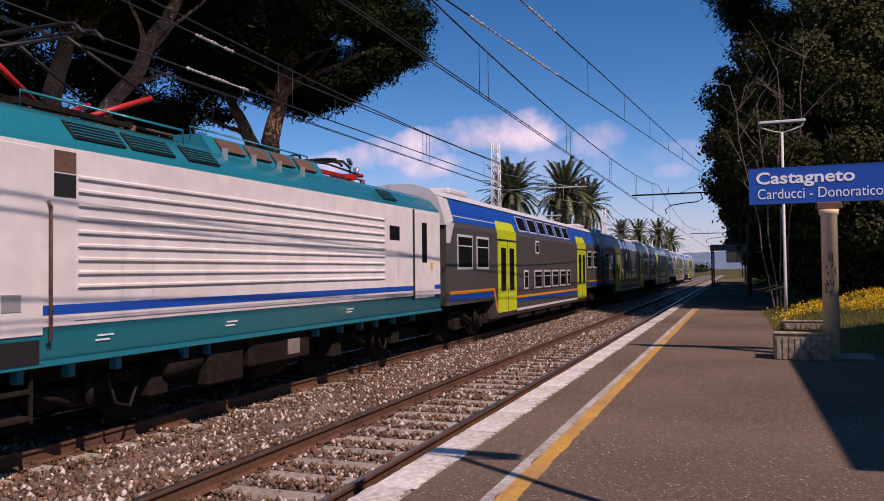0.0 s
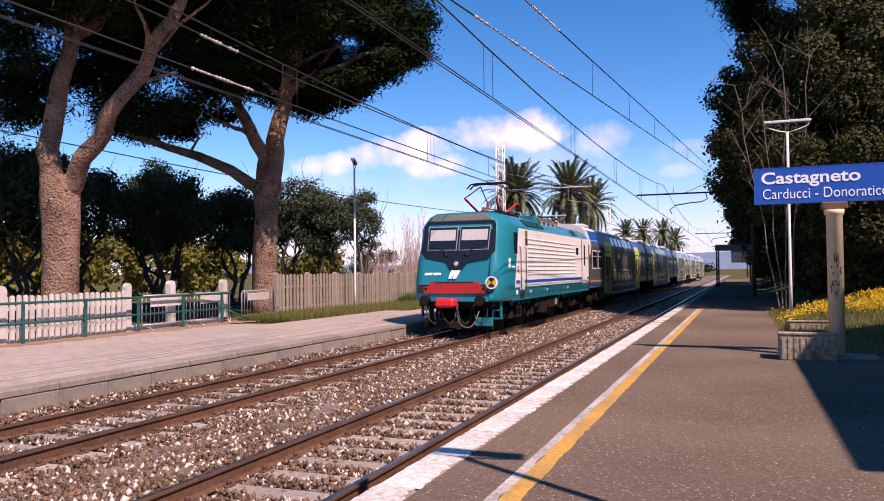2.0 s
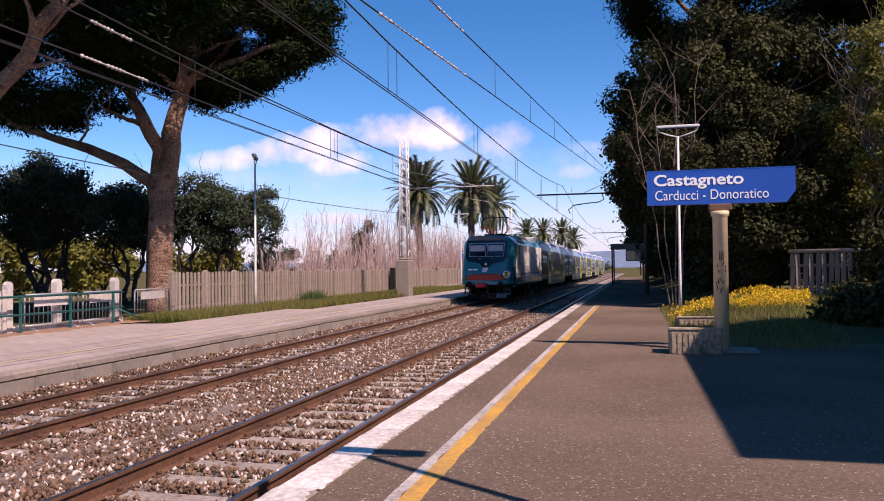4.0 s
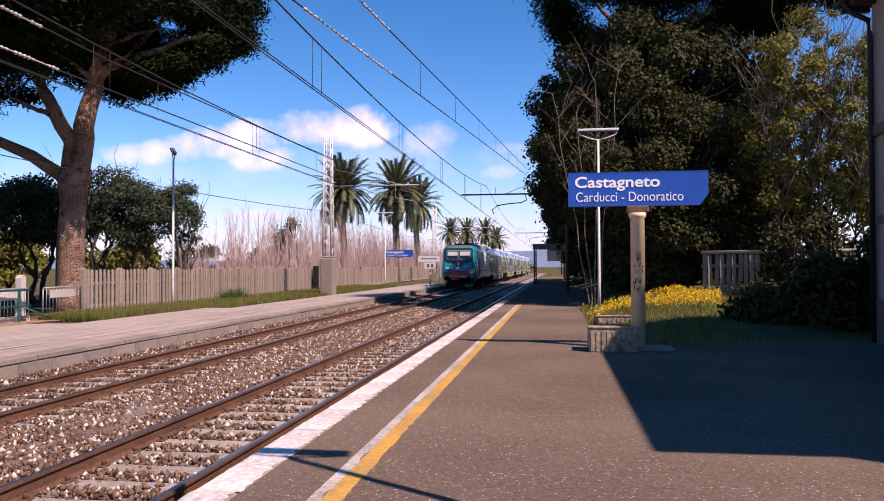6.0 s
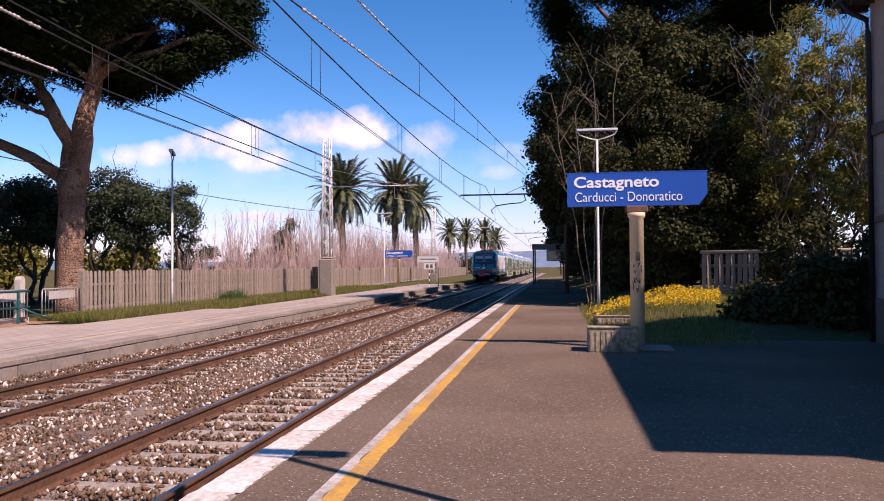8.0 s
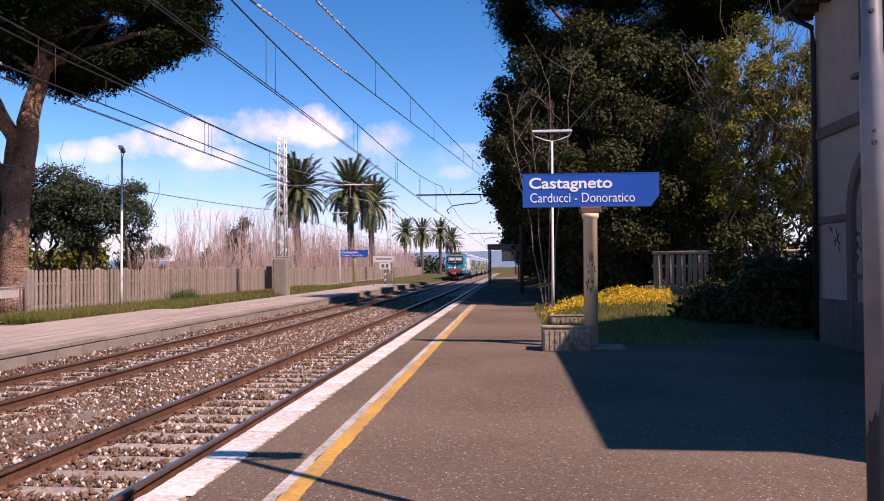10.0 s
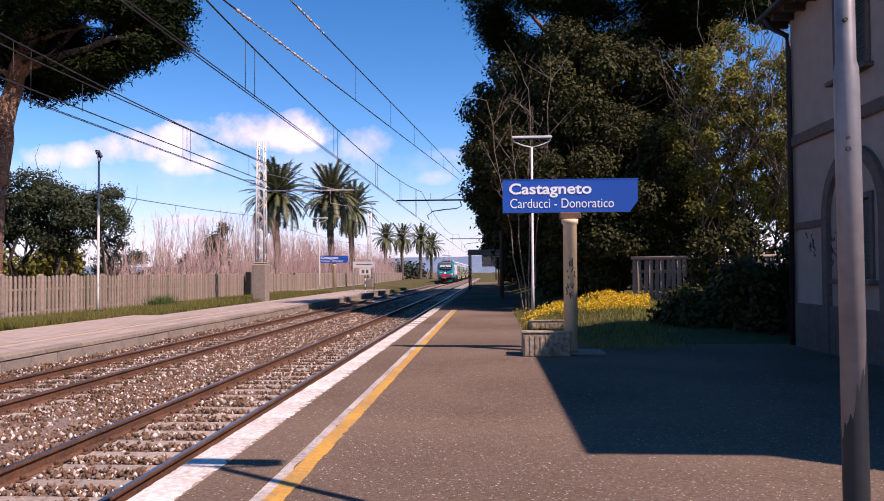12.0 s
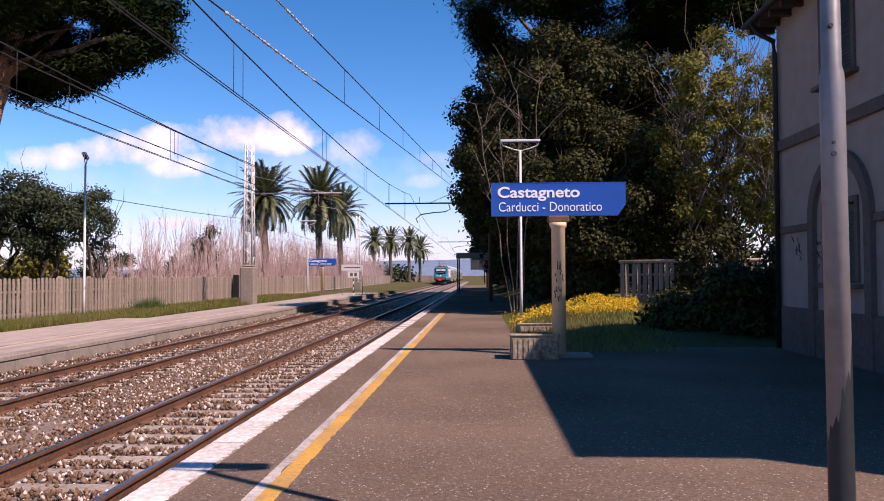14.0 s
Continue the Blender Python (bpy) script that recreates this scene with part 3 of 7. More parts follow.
def bogie(parent, y, base=1.3):
    """A bogie frame with springs, dampers, axle boxes and two wheelsets, under a vehicle."""
    frames = []
    for s in (-1, 1):
        x = s * 1.02
        bm = bmesh.new()
        prism(bm, [(y - base - 0.5, 0.62), (y - base - 0.45, 0.82), (y - 0.5, 0.86), (y - 0.35, 0.66), (y + 0.35, 0.66), (y + 0.5, 0.86), (y + base + 0.45, 0.82), (y + base + 0.5, 0.62), (y + base + 0.2, 0.6), (y + 0.6, 0.62), (y + 0.4, 0.45), (y - 0.4, 0.45), (y - 0.6, 0.62), (y - base - 0.2, 0.6)], x - 0.08, x + 0.08, "x")
        frames.append(part("bogie_frame", bm, "under", parent, "grimy dark bogie frame"))
    for s, f in zip((-1, 1), frames):
        x = s * 1.06
        for w in (-base, base):
            part("axle_box", boxes((x - 0.1, x + 0.16, y + w - 0.17, y + w + 0.17, 0.38, 0.68), bevel=0.03), "under", f)
            for d in (-0.28, 0.28):
                part("coil_spring", tubes(([(x, y + w + d, 0.5), (x, y + w + d, 0.56), (x, y + w + d, 0.62), (x, y + w + d, 0.68), (x, y + w + d, 0.74), (x, y + w + d, 0.8)], [0.09, 0.06, 0.09, 0.06, 0.09, 0.06], 10)), "under", f)
        part("damper", tubes(([(x + 0.12, y - 0.7, 0.75), (x + 0.12, y - 0.1, 0.5)], 0.045, 8), ([(x + 0.12, y + 0.2, 0.85), (x + 0.12, y + 0.2, 0.4)], 0.055, 8)), "under", f)
        part("hose", tubes(([(x + 0.08, y + 0.5, 0.75), (x + 0.12, y + 0.6, 0.4), (x + 0.1, y + 0.85, 0.33), (x + 0.08, y + 1.0, 0.6)], 0.02, 6)), "rubber", f)
    for w in (-base, base):
        ws = part("wheelset", WHEEL, "wheel", parent)
        ws.location = (0, y + w, 0.55)
        WHEELS.append((ws, y + w))


def build_loco():
    lo = thing("locomotive", "teal and white electric locomotive with a dark windscreen mask", "locomotive")
    L = LOCO_L
    W, ZT = 1.47, 3.72
    rings = [loco_ring(0.0, 0.75, 1.08, 1.06, ZT - 0.06, 0.3), loco_ring(0.05, 0.79, 1.24, 1.17, ZT - 0.02, 0.32), loco_ring(0.22, 0.95, 1.34, 1.26, ZT, 0.34), loco_ring(0.55, 1.15, 1.42, 1.38, ZT, 0.36), loco_ring(1.1, 1.5, W, 1.44, ZT, 0.4), loco_ring(1.9, 1.9, W, W, ZT, 0.45), loco_ring(L - 0.1, L - 0.1, W, W, ZT, 0.45), loco_ring(L, L, W - 0.1, W - 0.1, ZT - 0.06, 0.45)]
    body = part("body", loft(bmesh.new(), rings), "teal", lo, "glossy teal body shell")
    # white side with its slanted front edge
    for s in (-1, 1):
        bm = bmesh.new()
        x0, x1 = s * (W - 0.01), s * (W + 0.008)
        prism(bm, [(1.62, 1.38), (L - 0.12, 1.38), (L - 0.12, 3.28), (2.15, 3.24)], min(x0, x1), max(x0, x1), "x")
        white = part("white_side", bm, "train_white", lo, "grimy off-white ribbed side")
        for k in range(9):
            z = 1.79 + 0.145 * k
            r = bmesh.new()
            prism(r, [(s * (W + 0.006), z - 0.028), (s * (W + 0.034), z - 0.016), (s * (W + 0.034), z + 0.004), (s * (W + 0.006), z + 0.022)], 3.35, 11.0)
            part("rib", r, "train_white", white)
        part("blue_stripe", boxes((min(s * W, s * (W + 0.012)), max(s * W, s * (W + 0.012)), 1.72, L - 0.12, 1.5, 1.6)), "train_blue", lo, "narrow blue stripe")
        part("lower_rib", boxes((min(s * W, s * (W + 0.02)), max(s * W, s * (W + 0.02)), 3.3, L - 1.9, 1.43, 1.465)), "train_white", white)
        a, b = min(s * (W - 0.02), s * (W + 0.014)), max(s * (W - 0.02), s * (W + 0.014))
        part("cab_window", boxes((a, b, 1.55, 1.95, 2.42, 3.1), bevel=0.016), "glass", lo, "dark cab side window")
        d = part("cab_door", boxes((a, b, 2.25, 2.85, 1.3, 3.2), bevel=0.008), "train_white", lo)
        for y in (2.19, 2.91):
            part("handrail", tubes(([(s * (W + 0.02), y, 1.2), (s * (W + 0.06), y, 1.25), (s * (W + 0.06), y, 2.6), (s * (W + 0.02), y, 2.66)], 0.018, 8)), "rust", d)
        part("lock_plate", boxes((a, b + 0.006 if s > 0 else b, 2.3, 2.55, 1.55, 1.72)), "alu", d)
        part("air_grille", boxes((a, b, 3.0, 3.32, 2.98, 3.2)), "rust", lo, "brown air grille")
        part("dark_grille", boxes((a, b, 3.0, 3.32, 2.72, 2.96)), "rubber", lo)
        part("rear_window", boxes((a, b, 11.25, 11.75, 2.55, 2.85), bevel=0.008), "glass", lo)
        rd = part("rear_door", boxes((a, b, 12.55, 13.7, 1.32, 3.22), bevel=0.008), "train_white", lo)
        part("door_glass", boxes((a - 0.004, b + 0.004, 12.95, 13.25, 2.1, 3.0), bevel=0.006), "glass", rd)
        part("door_gap", boxes((a - 0.004, b + 0.004, 12.45, 12.54, 1.3, 3.26)), "rubber", rd)
        part("yellow_tab", boxes((a - 0.004, b + 0.004, 13.45, 13.58, 1.95, 2.1)), "yellow_disc", rd)
        for e in (0.93, 1.03):
            part("emblem", prism(bmesh.new(), [(e, 2.0), (e + 0.07, 2.0), (e + 0.14, 2.28), (e + 0.05, 2.28)], min(s * 1.40, s * 1.462), max(s * 1.40, s * 1.462), "x"), "letter", lo, "white slanted emblem stroke")
        part("name_bar", boxes((min(s * 1.42, s * 1.474), max(s * 1.42, s * 1.474), 1.22, 1.62, 2.0, 2.05)), "letter", lo, "small white name bar")
        part("data_plate", boxes((a, b, 1.75, 1.95, 1.16, 1.3)), "letter", lo)
        part("red_plate", boxes((a, b, 1.92, 2.05, 1.85, 2.05)), "train_red", lo)
        for y in (3.6, 5.9, 9.4):
            part("data_line", boxes((a, b, y, y + 0.2, 1.185, 1.2), (a, b, y + 0.03, y + 0.26, 1.235, 1.25)), "letter", lo)
        part("step_recess", boxes((a, b, 2.3, 2.8, 1.02, 1.26)), "rubber", lo)
        # roof-edge louvres: dark grilles with slats, lying on the slanted edge
        for y0, y1 in ((3.35, 4.1), (4.2, 4.95), (5.2, 5.85), (11.1, 11.75)):
            g = part("louvre", prism(bmesh.new(), [(s * 1.425, 3.37), (s * 1.44, 3.38), (s * 1.25, 3.585), (s * 1.235, 3.57)], y0, y1), "rubber", lo, "dark roof-edge grille")
            for k in range(5):
                x, z = 1.418 - 0.038 * k, 3.4 + 0.04 * k
                part("slat", prism(bmesh.new(), [(s * x, z - 0.006), (s * (x + 0.022), z + 0.004), (s * (x + 0.016), z + 0.012), (s * (x - 0.006), z + 0.002)], y0 + 0.02, y1 - 0.02), "teal", g)
    # sill skirt
    part("skirt", boxes((-W - 0.004, W + 0.004, 1.3, L - 0.05, 0.98, 1.04)), "teal", lo)
    # nose: black mask, two panes with blinds, lamps, red bumper, number
    mask = face_panel_shape("windscreen_mask", [(-1.08, 3.44), (1.08, 3.44), (1.15, 3.3), (1.18, 2.5), (1.02, 2.3), (0.36, 2.17), (0.19, 1.95), (-0.19, 1.95), (-0.36, 2.17), (-1.02, 2.3), (-1.18, 2.5), (-1.15, 3.3)], 0.022, "mask", lo, "black windscreen surround")
    for s in (-1, 1):
        face_panel_shape("windscreen_frame", [(s * 0.035, 3.27), (s * 1.0, 3.27), (s * 0.98, 2.55), (s * 0.035, 2.53)], 0.027, "alu", lo)
        face_panel_shape("windscreen_pane", [(s * 0.055, 3.25), (s * 0.98, 3.25), (s * 0.96, 2.57), (s * 0.055, 2.55)], 0.032, "glass", lo)
        face_panel_shape("sun_blind", [(s * 0.1, 3.17), (s * 0.93, 3.17), (s * 0.92, 2.84), (s * 0.1, 2.84)], 0.035, "blind", lo, "pale lowered sun blind")
        y = front_y(2.42)
        part("wiper_motor", boxes((s * 0.34 - 0.06, s * 0.34 + 0.06, y - 0.09, y + 0.02, 2.36, 2.5), bevel=0.02), "mask", lo)
        part("wiper", tubes(([(s * 0.34, y - 0.07, 2.46), (s * 0.55, front_y(2.62) - 0.05, 2.62), (s * 0.95, front_y(2.62) - 0.05, 2.6)], 0.012, 6)), "rubber", lo)
        part("lamp_cluster", boxes((s * 0.98 - 0.2, s * 0.98 + 0.2, -0.04, 0.3, 1.26, 1.5), bevel=0.03), "mask", lo, "dark headlamp cluster")
        part("lamp_lens", tubes(([(s * 0.92, -0.055, 1.38), (s * 0.92, -0.04, 1.38)], 0.05, 14)), "glass", lo)
        part("mirror_housing", tubes(([(s * 1.3, 0.75, 2.5), (s * 1.36, 0.72, 2.5)], 0.05, 8)), "alu", lo)
    part("centre_lamp", tubes(([(0, front_y(2.12) - 0.06, 2.12), (0, front_y(2.12) + 0.1, 2.12)], [0.1, 0.11], 18)), "mask", lo, "round centre headlamp")
    part("lamp_glass", tubes(([(0, front_y(2.12) - 0.075, 2.12), (0, front_y(2.12) - 0.06, 2.12)], [0.05, 0.08], 16)), "lens", lo)
    part("bumper_panel", prism(bmesh.new(), [(-0.98, 1.24), (0.98, 1.24), (0.98, 1.42), (0.8, 1.48), (0.78, 1.58), (-0.78, 1.58), (-0.8, 1.48), (-0.98, 1.42)], -0.05, 0.3), "train_red", lo, "red front panel")
    part("panel_slot", boxes((-0.6, 0.6, -0.056, 0.02, 1.55, 1.59)), "rubber", lo)
    for e, w in ((-0.13, 0.09), (0.02, 0.1)):
        face_panel_shape("front_emblem", [(e - w, 1.68), (e, 1.68), (e + 0.13, 1.93), (e + 0.13 - w * 1.6, 1.93)], 0.008, "letter", lo, "white slanted emblem stroke")
    for a, b in ((-1.0, -0.76), (-0.72, -0.48)):
        face_panel_shape("number_bar", [(a, 1.79), (b, 1.79), (b + 0.02, 1.86), (a + 0.02, 1.86)], 0.008, "letter", lo, "white number bar")
    disc = part("tail_disc", tubes(([(1.17, -0.06, 1.56), (1.17, -0.03, 1.56)], 0.19, 28)), "letter", lo, "round white tail disc with yellow and black quarters")
    for k, c in enumerate(("mask", "yellow_disc", "mask", "yellow_disc")):
        a0 = math.pi / 4 + k * math.pi / 2
        pts = [(1.17, 1.56)] + [(1.17 + 0.145 * math.cos(a0 + q * math.pi / 12), 1.56 + 0.145 * math.sin(a0 + q * math.pi / 12)) for q in range(7)]
        part("disc_quarter", prism(bmesh.new(), pts, -0.066, -0.055), c, disc)
    part("disc_bracket", boxes((1.14, 1.2, -0.03, 0.25, 1.5, 1.62)), "dark_iron", disc)
    # buffer beam, buffers, coupling, hoses, plough
    part("buffer_beam", boxes((-1.2, 1.2, 0.12, 0.5, 0.85, 1.22), bevel=0.02), "under", lo)
    for s in (-1, 1):
        part("buffer", tubes(([(s * 0.87, 0.2, 1.04), (s * 0.87, -0.3, 1.04), (s * 0.87, -0.32, 1.04), (s * 0.87, -0.36, 1.04)], [0.11, 0.09, 0.15, 0.15], 18)), "under", lo)
        part("guard_iron", boxes((s * 0.85 - 0.04, s * 0.85 + 0.04, 0.3, 0.42, 0.2, 0.9)), "under", lo)
        part("step_bracket", boxes((s * 1.15 - 0.14, s * 1.15 + 0.14, 0.55, 0.75, 0.45, 0.5), (s * 1.15 - 0.14, s * 1.15 + 0.14, 0.55, 0.75, 0.7, 0.75), (s * 1.27 - 0.015, s * 1.27 + 0.015, 0.55, 0.75, 0.45, 1.0), (s * 1.02 - 0.015, s * 1.02 + 0.015, 0.55, 0.75, 0.45, 1.0)), "teal", lo)
    part("coupler_cover", boxes((-0.52, 0.08, -0.42, 0.2, 0.82, 1.1), bevel=0.07), "red_cover", lo, "bright red coupler cover")
    for k in range(4):
        x = -0.9 + 0.5 * k
        part("brake_hose", tubes(([(x, 0.1, 0.95), (x + 0.03, -0.16, 0.8), (x + 0.12, -0.22, 0.5), (x + 0.3, -0.18, 0.32), (x + 0.42, -0.05, 0.5), (x + 0.4, 0.1, 0.8)], 0.02, 8)), "rubber", lo)
    part("pale_hose", tubes(([(0.1, 0.05, 0.92), (0.12, -0.16, 0.8), (0.14, -0.22, 0.6), (0.2, -0.24, 0.42), (0.3, -0.25, 0.3), (0.44, -0.25, 0.24), (0.58, -0.24, 0.27), (0.68, -0.22, 0.38), (0.74, -0.16, 0.55), (0.76, 0, 0.72)], 0.018, 8)), "joint", lo, "pale hanging cable")
    part("plough", prism(bmesh.new(), [(-1.1, 0.18), (1.1, 0.18), (1.05, 0.46), (0.6, 0.4), (-0.6, 0.4), (-1.05, 0.46)], 0.3, 0.42), "under", lo, "dark snow plough")
    part("plough_cheek", boxes((0.55, 1.12, 0.22, 0.3, 0.26, 0.52), bevel=0.02), "teal", lo, "dirty teal plough cheek")
    # roof equipment
    face_panel_shape("roof_dust", [(-0.98, 3.46), (0.98, 3.46), (0.84, 3.64), (-0.84, 3.64)], 0.008, "roof_dirt", lo, "brown dusty cab brow")
    for s in (-1, 1):
        part("roof_rail", tubes(([(s * 1.0, 3.0, ZT - 0.05), (s * 1.0, 3.0, ZT + 0.14), (s * 1.0, 5.6, ZT + 0.14), (s * 1.0, 5.6, ZT - 0.05)], 0.016, 6)), "teal", lo)
        hump = part("roof_hump", prism(bmesh.new(), [(s * 0.5, ZT - 0.1), (s * 1.2, ZT - 0.15), (s * 0.98, ZT + 0.16), (s * 0.5, ZT + 0.18)], 6.0, 9.2), "teal", lo, "teal raised roof section")
        for k in range(4):
            y = 6.25 + 0.7 * k
            part("hump_grille", prism(bmesh.new(), [(s * 1.17, ZT - 0.07), (s * 1.185, ZT - 0.055), (s * 1.03, ZT + 0.135), (s * 1.01, ZT + 0.12)], y, y + 0.55), "rust", hump, "brown grille")
            part("bracket", boxes((s * 1.26 - 0.03, s * 1.26 + 0.03, y - 0.1, y - 0.04, ZT - 0.3, ZT - 0.04)), "alu", hump)
        part("hump_rail", tubes(([(s * 0.8, 6.0, ZT + 0.1), (s * 0.8, 6.0, ZT + 0.28), (s * 0.8, 9.2, ZT + 0.28), (s * 0.8, 9.2, ZT + 0.1)], 0.014, 6)), "teal", hump)
    part("roof_deck", boxes((-0.8, 0.8, 1.9, 5.8, ZT - 0.02, ZT + 0.03)), "under", lo)

    def pantograph(y, raised):
        base = part("pantograph", boxes((-0.65, 0.65, y - 0.85, y - 0.75, ZT + 0.1, ZT + 0.18), (-0.65, 0.65, y + 0.75, y + 0.85, ZT + 0.1, ZT + 0.18), (-0.62, -0.54, y - 0.8, y + 0.8, ZT + 0.1, ZT + 0.17), (0.54, 0.62, y - 0.8, y + 0.8, ZT + 0.1, ZT + 0.17)), "train_red" if not raised else "under", lo, "pantograph on insulators")
        for sx in (-0.55, 0.55):
            for sy in (-0.7, 0.7):
                part("insulator", tubes(([(sx, y + sy, ZT), (sx, y + sy, ZT + 0.04), (sx, y + sy, ZT + 0.07), (sx, y + sy, ZT + 0.11)], [0.08, 0.05, 0.08, 0.05], 10)), "rust", base)
        h = 1.0 if raised else 0.22
        for s in (-1, 1):
            # two arms a side: lower knees spread, upper arms meet at the head
            for e in (-1, 1):
                part("lower_arm", tubes(([(s * 0.35, y + e * 0.3, ZT + 0.15), (s * 0.55, y + e * 1.3, ZT + 0.15 + 0.45 * h)], 0.04, 8)), "train_red", base)
                part("upper_arm", tubes(([(s * 0.55, y + e * 1.3, ZT + 0.15 + 0.45 * h), (s * 0.4, y, ZT + 0.15 + h * 0.95)], 0.022, 8)), "wire", base)
        top = ZT + 0.2 + h
        head = part("collector_head", tubes(([(-0.85, y - 0.16, top - 0.16), (-0.7, y - 0.16, top - 0.02), (-0.5, y - 0.16, top), (0.5, y - 0.16, top), (0.7, y - 0.16, top - 0.02), (0.85, y - 0.16, top - 0.16)], 0.028, 8), ([(-0.85, y + 0.16, top - 0.16), (-0.7, y + 0.16, top - 0.02), (-0.5, y + 0.16, top), (0.5, y + 0.16, top), (0.7, y + 0.16, top - 0.02), (0.85, y + 0.16, top - 0.16)], 0.028, 8), ([(-0.6, y - 0.16, top - 0.05), (-0.6, y + 0.16, top - 0.05)], 0.02, 6), ([(0.6, y - 0.16, top - 0.05), (0.6, y + 0.16, top - 0.05)], 0.02, 6)), "dark_iron", base)
    pantograph(4.2, True)
    pantograph(10.6, False)
    for y in (2.2, 5.4, 9.6, 12.4):
        part("roof_insulator", tubes(([(0.3, y, ZT), (0.3, y, ZT + 0.06), (0.3, y, ZT + 0.1), (0.3, y, ZT + 0.16), (0.3, y, ZT + 0.22)], [0.09, 0.05, 0.09, 0.05, 0.07], 10)), "rust", lo)
    part("cable_loop", tubes(([(0.1 + 0.2 * math.sin(a), 9.7 + 0.28 * math.cos(a), ZT + 0.25 + 0.16 * math.sin(a)) for a in [k * math.pi / 8 for k in range(17)]], 0.025, 6)), "rubber", lo)
    part("roof_busbar", tubes(([(0.3, 2.2, ZT + 0.22), (0.3, 5.4, ZT + 0.22), (0.3, 9.6, ZT + 0.22), (0.3, 12.4, ZT + 0.22)], 0.02, 6)), "rust", lo)
    part("horn", tubes(([(0.0, 12.7, ZT), (0.0, 12.7, ZT + 0.35)], 0.015, 6), ([(0.0, 12.7, ZT + 0.35), (0.0, 12.7, ZT + 0.55)], [0.03, 0.08], 10)), "alu", lo)
    # under the floor
    part("underframe", boxes((-1.1, 1.1, 0.6, L - 0.3, 0.75, 1.0)), "under", lo)
    part("equipment_box", boxes((-1.35, 1.35, 5.7, 6.5, 0.38, 1.0), bevel=0.04), "under", lo)
    part("equipment_box", boxes((-1.38, 1.38, 6.6, 8.3, 0.52, 1.0), bevel=0.04), "under", lo)
    part("transformer", prism(bmesh.new(), [(-1.2, 0.95), (-1.3, 0.55), (-1.1, 0.3), (1.1, 0.3), (1.3, 0.55), (1.2, 0.95)], 7.0, 7.9), "under", lo)
    part("air_tank", tubes(([(1.15, 4.9, 0.75), (1.15, 4.95, 0.75), (1.15, 5.6, 0.75), (1.15, 5.65, 0.75)], [0.1, 0.19, 0.19, 0.1], 14)), "under", lo)
    part("pale_plate", boxes((1.37, 1.39, 7.6, 7.95, 0.62, 0.86)), "concrete", lo)
    for s in (-1, 1):
        for k in range(14):
            y = 1.6 + 0.85 * k + random.uniform(-0.2, 0.2)
            part("pipe_bracket", boxes((s * 1.3 - 0.05, s * 1.3 + 0.05, y, y + 0.09, 0.82, 1.0)), "teal", lo)
        part("sand_pipe", tubes(([(s * 1.1, 1.6, 0.9), (s * 1.12, 1.5, 0.5), (s * 1.0, 1.55, 0.15)], 0.03, 6), ([(s * 1.1, 5.0, 0.9), (s * 1.12, 5.1, 0.5), (s * 1.0, 5.05, 0.15)], 0.03, 6)), "under", lo)
        part("cab_steps", boxes((s * 1.28 - 0.1, s * 1.28 + 0.1, 2.3, 2.8, 0.45, 0.49), (s * 1.28 - 0.1, s * 1.28 + 0.1, 2.3, 2.8, 0.72, 0.76), (s * 1.36 - 0.02, s * 1.36 + 0.02, 2.28, 2.31, 0.42, 1.02), (s * 1.36 - 0.02, s * 1.36 + 0.02, 2.79, 2.82, 0.42, 1.02)), "under", lo)
    bogie(lo, 3.6)
    bogie(lo, L - 3.4)
    return lo


def car_outline(w=1.40, top=4.08):
    half = [(w - 0.06, 0.5), (w, 0.62), (w, 3.02), (w - 0.03, 3.12), (w - 0.2, 3.68), (w - 0.42, 3.92), (w - 0.85, top - 0.03), (0, top)]
    return half + [(-x, z) for x, z in half[-2::-1]]


